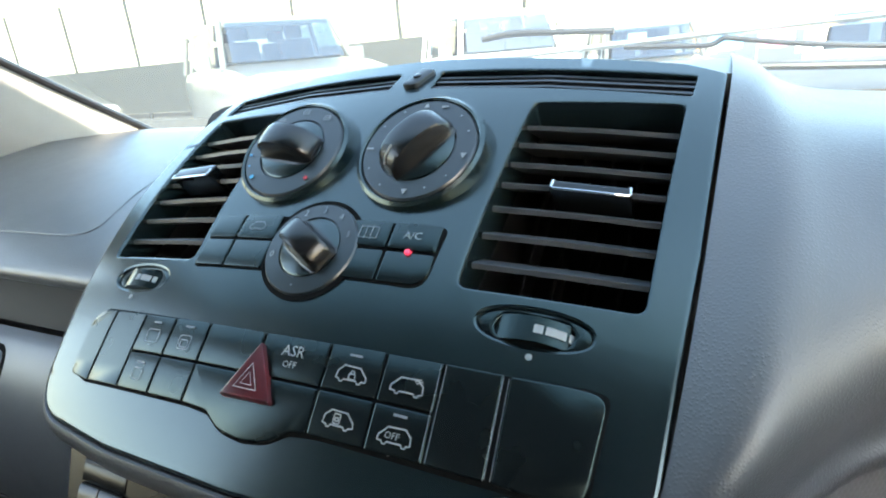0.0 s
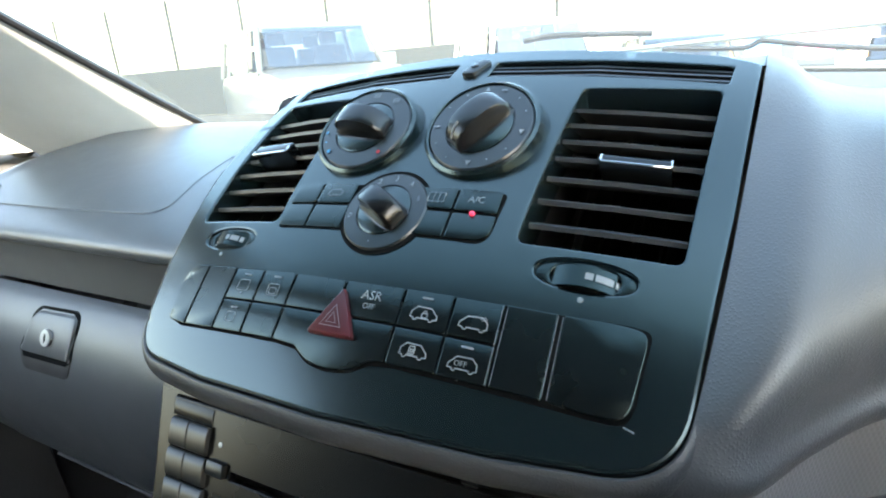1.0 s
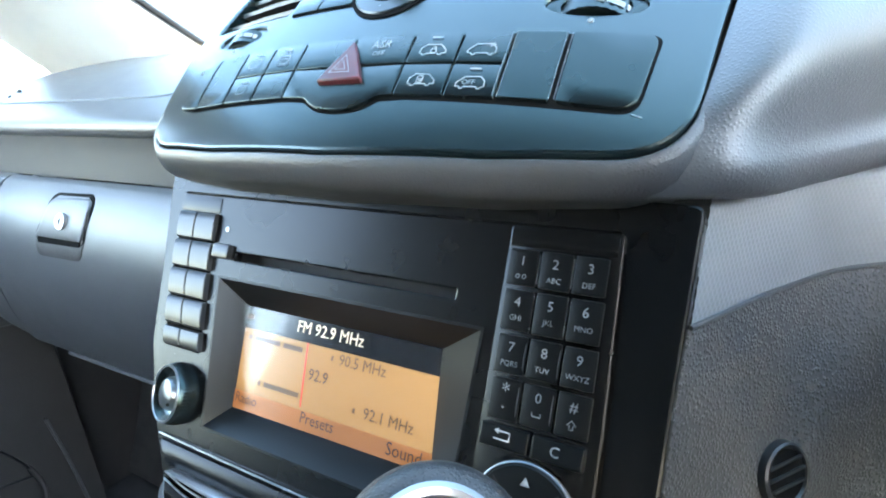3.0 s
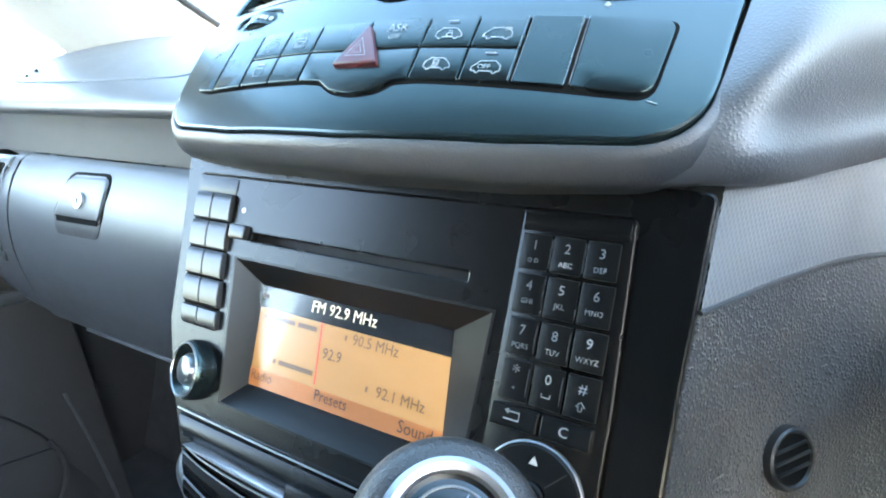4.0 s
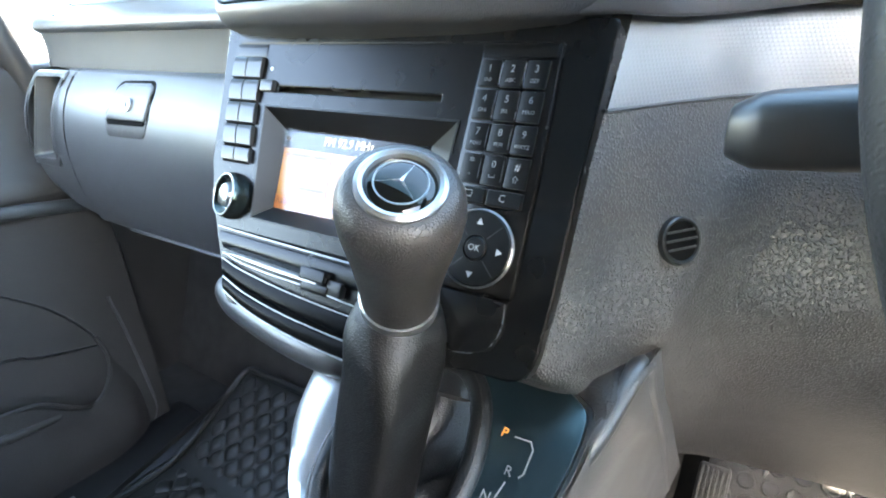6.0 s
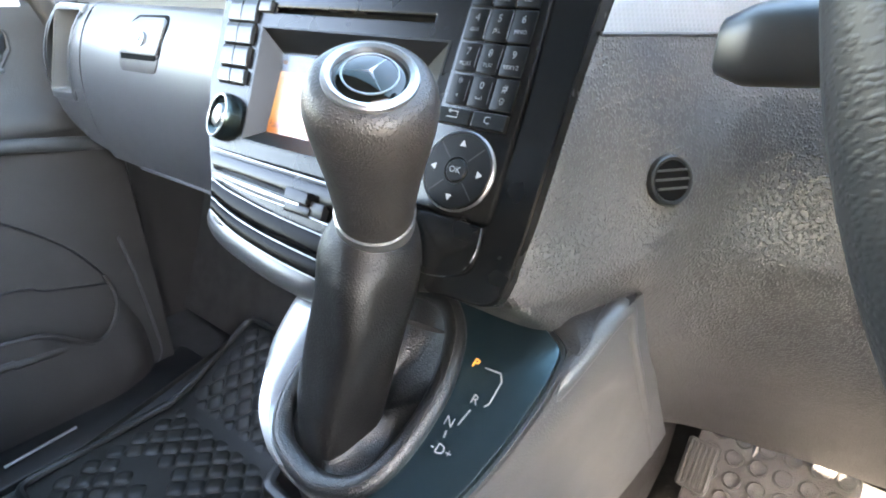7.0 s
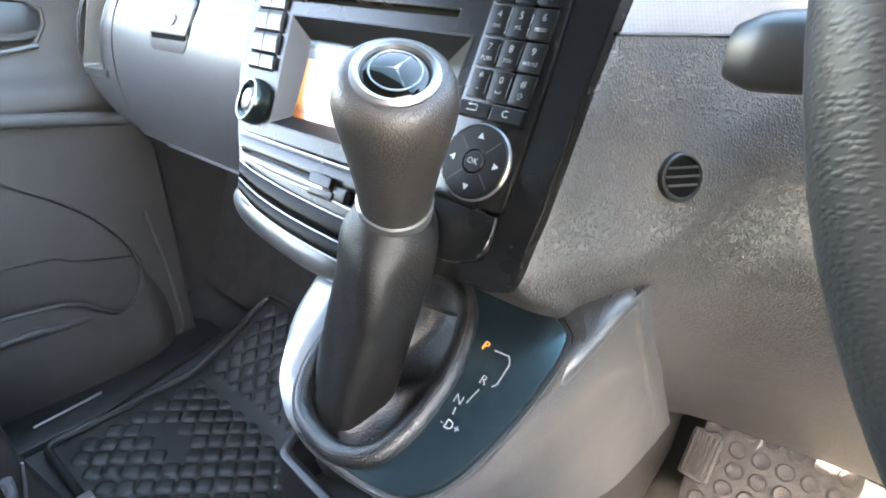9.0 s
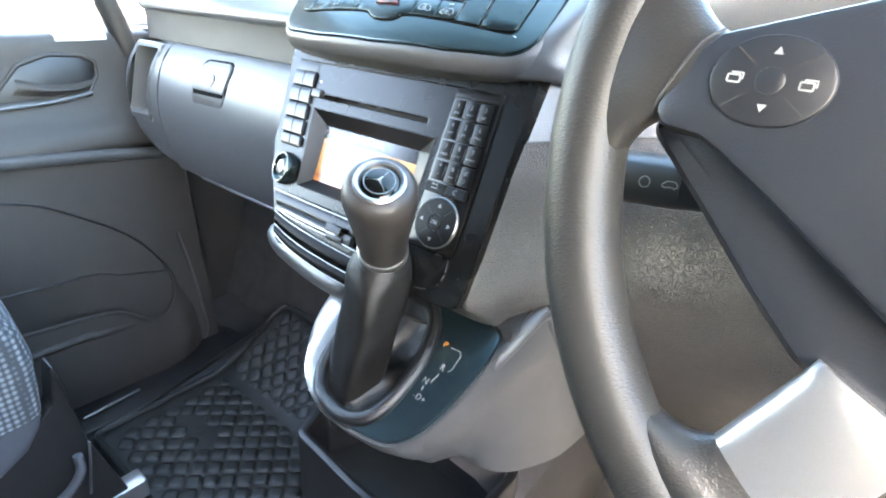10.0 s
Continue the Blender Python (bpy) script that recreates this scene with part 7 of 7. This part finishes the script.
def vehicle(name, label, m, L, W, H, hood, paint, boxy=0.0, belt=0.60):
    """A parked car along local y, nose at -y: body, roof, posts, seats, panes, mirrors, lamps and wheels."""
    car = thing(name, label, "car", "parked cars")
    P = lambda x, y, z: m @ Vector((x, y, z))
    hw = W / 2
    hz = H * belt

    def ringsec(y, zt, zb, w):
        return [P(x, y, z) for x, z in ((-w * 0.92, zb), (-w, zb + 0.12), (-w, zt - 0.16), (-w * 0.94, zt - 0.03), (-w * 0.8, zt), (w * 0.8, zt), (w * 0.94, zt - 0.03), (w, zt - 0.16), (w, zb + 0.12), (w * 0.92, zb))]
    part("body", loft([ringsec(0, hz * 0.82, 0.34, hw * 0.86), ringsec(0.08, hz * 0.93, 0.28, hw * 0.96), ringsec(hood * 0.5, hz * 0.99, 0.26, hw), ringsec(hood, hz * 1.02, 0.26, hw), ringsec(L * 0.75, hz * 1.02, 0.26, hw), ringsec(L - 0.08, hz, 0.3, hw * 0.97), ringsec(L, hz * 0.9, 0.36, hw * 0.9)]), paint, car)
    slope = hood + 0.55 * (1 - boxy)
    part("roof", loft([[P(x, y, z) for x, z in ((-w * 0.86, z1 - 0.07), (-w * 0.86, z1 - 0.02), (-w * 0.7, z1), (w * 0.7, z1), (w * 0.86, z1 - 0.02), (w * 0.86, z1 - 0.07))] for y, z1, w in ((slope - 0.04, H - 0.05, hw * 0.93), (slope + 0.2, H, hw * 0.94), (L * 0.8, H, hw * 0.94), (L - 0.12, H - 0.06, hw * 0.9))]), paint, car)
    for s in (-1, 1):
        for ya, yb in ((hood - 0.05, slope), (L * 0.53, L * 0.53), (L * 0.81, L * 0.80), (L - 0.06, L - 0.14)):
            part("roof_post", tube([P(s * hw * 0.93, ya, hz - 0.04), P(s * hw * 0.80, yb, H - 0.05)], 0.042, 8), paint, car)
        for ys in (slope + 0.55, L * 0.66):
            seat_ = part("seat_back", box(-0.25, -0.07, -0.10, 0.25, 0.07, (H - hz) * 0.55, 0.06, lambda x, y, z, s=s, ys=ys: P(s * hw * 0.42 + x, ys + y + 0.15 * z, hz + z)), SEATCLOTH, car, "dark cloth seat back")
            part("headrest", box(-0.13, -0.05, (H - hz) * 0.58, 0.13, 0.05, (H - hz) * 0.84, 0.05, lambda x, y, z, s=s, ys=ys: P(s * hw * 0.42 + x, ys + y + 0.15 * z, hz + z)), SEATCLOTH, seat_)
    part("dashboard", box(-hw * 0.86, -0.18, -0.05, hw * 0.86, 0.18, 0.07, 0.05, lambda x, y, z: P(x, slope + 0.02 + y, hz + z)), SEATCLOTH, car)
    ws_ = part("windscreen", solid([[(-0.80 * hw, 0.06), (0.80 * hw, 0.06), (0.74 * hw, 0.94), (-0.74 * hw, 0.94)]], lambda x, t, h: P(x, hood - 0.05 + (slope - hood + 0.05) * t - 0.03, hz + (H - 0.06 - hz) * t + 0.02)), CARGLASS, car, smooth=0)
    for s in (-1, 1):
        for a, b in ((hood + 0.45 * (1 - boxy) + 0.1, L * 0.52), (L * 0.54, L * 0.80)):
            part("side_window", solid([[(a, 0.10), (b, 0.10), (b, 0.86), (a + (0.25 * (1 - boxy) if a < L * 0.5 else 0), 0.86)]], lambda y, t, h, s=s: P(s * (hw * 0.935 * (1 - 0.13 * t) + 0.012), y, hz + (H - hz) * t)), CARGLASS, car, smooth=0)
        part("mirror", box(-0.10, -0.05, -0.08, 0.10, 0.05, 0.08, 0.02, lambda x, y, z, s=s: P(s * (hw + 0.12) + x, hood + 0.25 + y, hz + 0.08 + z)), paint, car)
        part("headlamp", box(-0.16, -0.05, -0.09, 0.16, 0.05, 0.09, 0.03, lambda x, y, z, s=s: P(s * hw * 0.72 + x, 0.03 + y, hz * 0.74 + z)), CHROME, car)
        for y in (L * 0.19, L * 0.80):
            wm = m @ Matrix.Translation((s * (hw - 0.10), y, 0.34)) @ Matrix.Rotation(radians(90), 4, "Y")
            wh = part("wheel", lathe([(0.2, -0.11), (0.33, -0.11), (0.345, -0.06), (0.345, 0.06), (0.33, 0.11), (0.2, 0.11)], wm, 28), TYRE, car)
            part("rim", lathe([(0.21, -0.115), (0.20, 0.0), (0.21, 0.115)], wm, 20), SILVER, wh)
    part("grille", box(-0.42, -0.03, -0.09, 0.42, 0.03, 0.09, 0.02, lambda x, y, z: P(x, 0.02 + y, hz * 0.74 + z)), BLACK, car)
    part("bumper", box(-hw * 0.94, -0.06, 0.30, hw * 0.94, 0.06, 0.50, 0.04, lambda x, y, z: P(x, y, z)), CARDARK, car)
    return car


def spot(d, bearing, turn):
    """Ground pose at a distance and bearing (degrees left of straight ahead); the nose turned from facing the van."""
    b = radians(bearing)
    return Matrix.Translation((-d * math.sin(b), d * math.cos(b), 0)) @ Matrix.Rotation(radians(bearing + turn), 4, "Z")


vehicle("parked_suv", "grey four-wheel-drive estate parked facing the van", spot(6.6, 36, 20), 4.7, 1.85, 1.98, 1.25, CARSILVER, 0.35, 0.69)
vehicle("parked_van", "white boxy van parked beyond the estate car", spot(9.0, 16, 20), 4.8, 1.9, 1.95, 0.9, CARWHITE, 0.5, 0.64)
vehicle("parked_car", "grey hatchback parked in the yard", spot(9.5, 3, 15), 4.2, 1.75, 1.55, 1.1, CARSILVER, 0.1)
vehicle("parked_hatchback", "white hatchback parked to one side of the yard", spot(9.0, -14, 10), 4.2, 1.75, 1.50, 1.1, CARWHITE, 0.1)
vehicle("parked_hatchback", "white hatchback parked far off beside the fence", spot(13.0, 56, 60), 4.2, 1.75, 1.6, 1.1, CARWHITE, 0.2)
wall = tagged(finish("wall_yard", box(-60, 17, 0, -4, 17.4, 6.0, 0.0), CREAM), "cream rendered yard wall", "wall", kind="structure")
fence = thing("yard_fence", "low dark fence with tall posts before the cream wall", "fence")
for k in range(8):
    part("post", tube([(-29.5 + 3.6 * k, 14.5, 0), (-29.5 + 3.6 * k, 14.5, 4.2)], 0.05, 8), FENCE, fence)
part("rail", box(-46, 14.4, 0.2, -3.5, 14.6, 1.85, 0.02), FENCE, fence)
for k, (x, col) in enumerate(((-0.6, (0.75, 0.35, 0.12)), (0.3, (0.10, 0.35, 0.75)), (1.3, (0.75, 0.25, 0.40)), (2.2, (0.80, 0.40, 0.15)))):
    fm_ = material("banner_cloth", col, 0.8, vary=0.05)
    b = thing("feather_banner", ("orange", "blue", "pink", "orange")[k] + " cloth feather banner on a pole", "banner", "banners")
    part("cloth", sheet([[(x - 0.35, 15, 0.9), (x, 15.05, 0.85), (x + 0.35, 15, 0.9)], [(x - 0.35, 15, 2.2), (x, 15.08, 2.2), (x + 0.30, 15, 2.2)], [(x - 0.30, 15, 3.6), (x, 15.03, 3.7), (x + 0.15, 15, 3.5)]], 3, 3, 0.01), fm_, b)
    part("pole", tube([(x - 0.37, 15, 0), (x - 0.37, 15, 3.8)], 0.02, 6), SILVER, b)
# bonnet edge, cowl and wipers beyond the windscreen
bonnet = thing("bonnet", "white painted rear edge of the van's own bonnet", "bonnet")
part("panel", sheet([[(-0.75, 0.62, 1.085), (-0.3, 0.70, 1.120), (0, 0.72, 1.125), (0.3, 0.70, 1.120), (0.75, 0.62, 1.085)], [(-0.75, 0.84, 0.98), (-0.3, 0.96, 1.01), (0, 0.98, 1.015), (0.3, 0.96, 1.01), (0.75, 0.84, 0.98)], [(-0.7, 1.05, 0.72), (-0.3, 1.18, 0.76), (0, 1.20, 0.77), (0.3, 1.18, 0.76), (0.7, 1.05, 0.72)]], 4, 4, 0.01), CARWHITE, bonnet)
cowl = thing("wiper_cowl", "black plastic cowl below the windscreen", "cowl")
part("cover", sheet([[(-0.75, 0.50, 1.185), (-0.3, 0.56, 1.19), (0, 0.575, 1.19), (0.3, 0.56, 1.19), (0.75, 0.50, 1.185)], [(-0.75, 0.62, 1.080), (-0.3, 0.70, 1.112), (0, 0.72, 1.117), (0.3, 0.70, 1.112), (0.75, 0.62, 1.080)]], 4, 3), BLACK, cowl)

part("scuttle", sheet([[(0.20, 0.53, 1.205), (0.30, 0.53, 1.208), (0.50, 0.53, 1.208), (0.78, 0.50, 1.205)], [(0.19, 0.62, 1.222), (0.30, 0.62, 1.223), (0.50, 0.62, 1.223), (0.78, 0.60, 1.220)], [(0.18, 0.95, 1.224), (0.30, 0.95, 1.225), (0.50, 0.95, 1.225), (0.78, 0.90, 1.222)], [(0.18, 0.97, 1.10), (0.30, 0.97, 1.10), (0.50, 0.97, 1.10), (0.78, 0.92, 1.10)]], 3, 4), DOORP, cowl)


def wiper(arm, blade, arm_mat):
    w = thing("windscreen_wiper", "parked windscreen wiper with black blade and a thin arm line", "wiper", "windscreen wipers")
    part("arm", tube(crom(arm, 6), 0.0045, 8, squash=0.6), arm_mat, w)
    part("blade", tube(crom(blade, 6), 0.0035, 8), BLACK, w)


# silver arm stands in for a pale line reflected in the windscreen
wiper([(-0.29, 0.49, 1.266), (-0.14, 0.505, 1.272), (0.0, 0.51, 1.2765), (0.13, 0.51, 1.281), (0.29, 0.50, 1.285), (0.40, 0.49, 1.287)], [(-0.095, 0.495, 1.2955), (-0.06, 0.50, 1.2985), (0.0, 0.50, 1.295), (0.045, 0.50, 1.292)], SILVER)
wiper([(0.055, 0.50, 1.2755), (0.10, 0.505, 1.2725), (0.132, 0.505, 1.271), (0.145, 0.505, 1.2760), (0.158, 0.505, 1.2745), (0.21, 0.50, 1.266), (0.30, 0.495, 1.257), (0.45, 0.48, 1.250)], [(0.17, 0.50, 1.249), (0.28, 0.495, 1.244), (0.45, 0.48, 1.240)], BLACK)
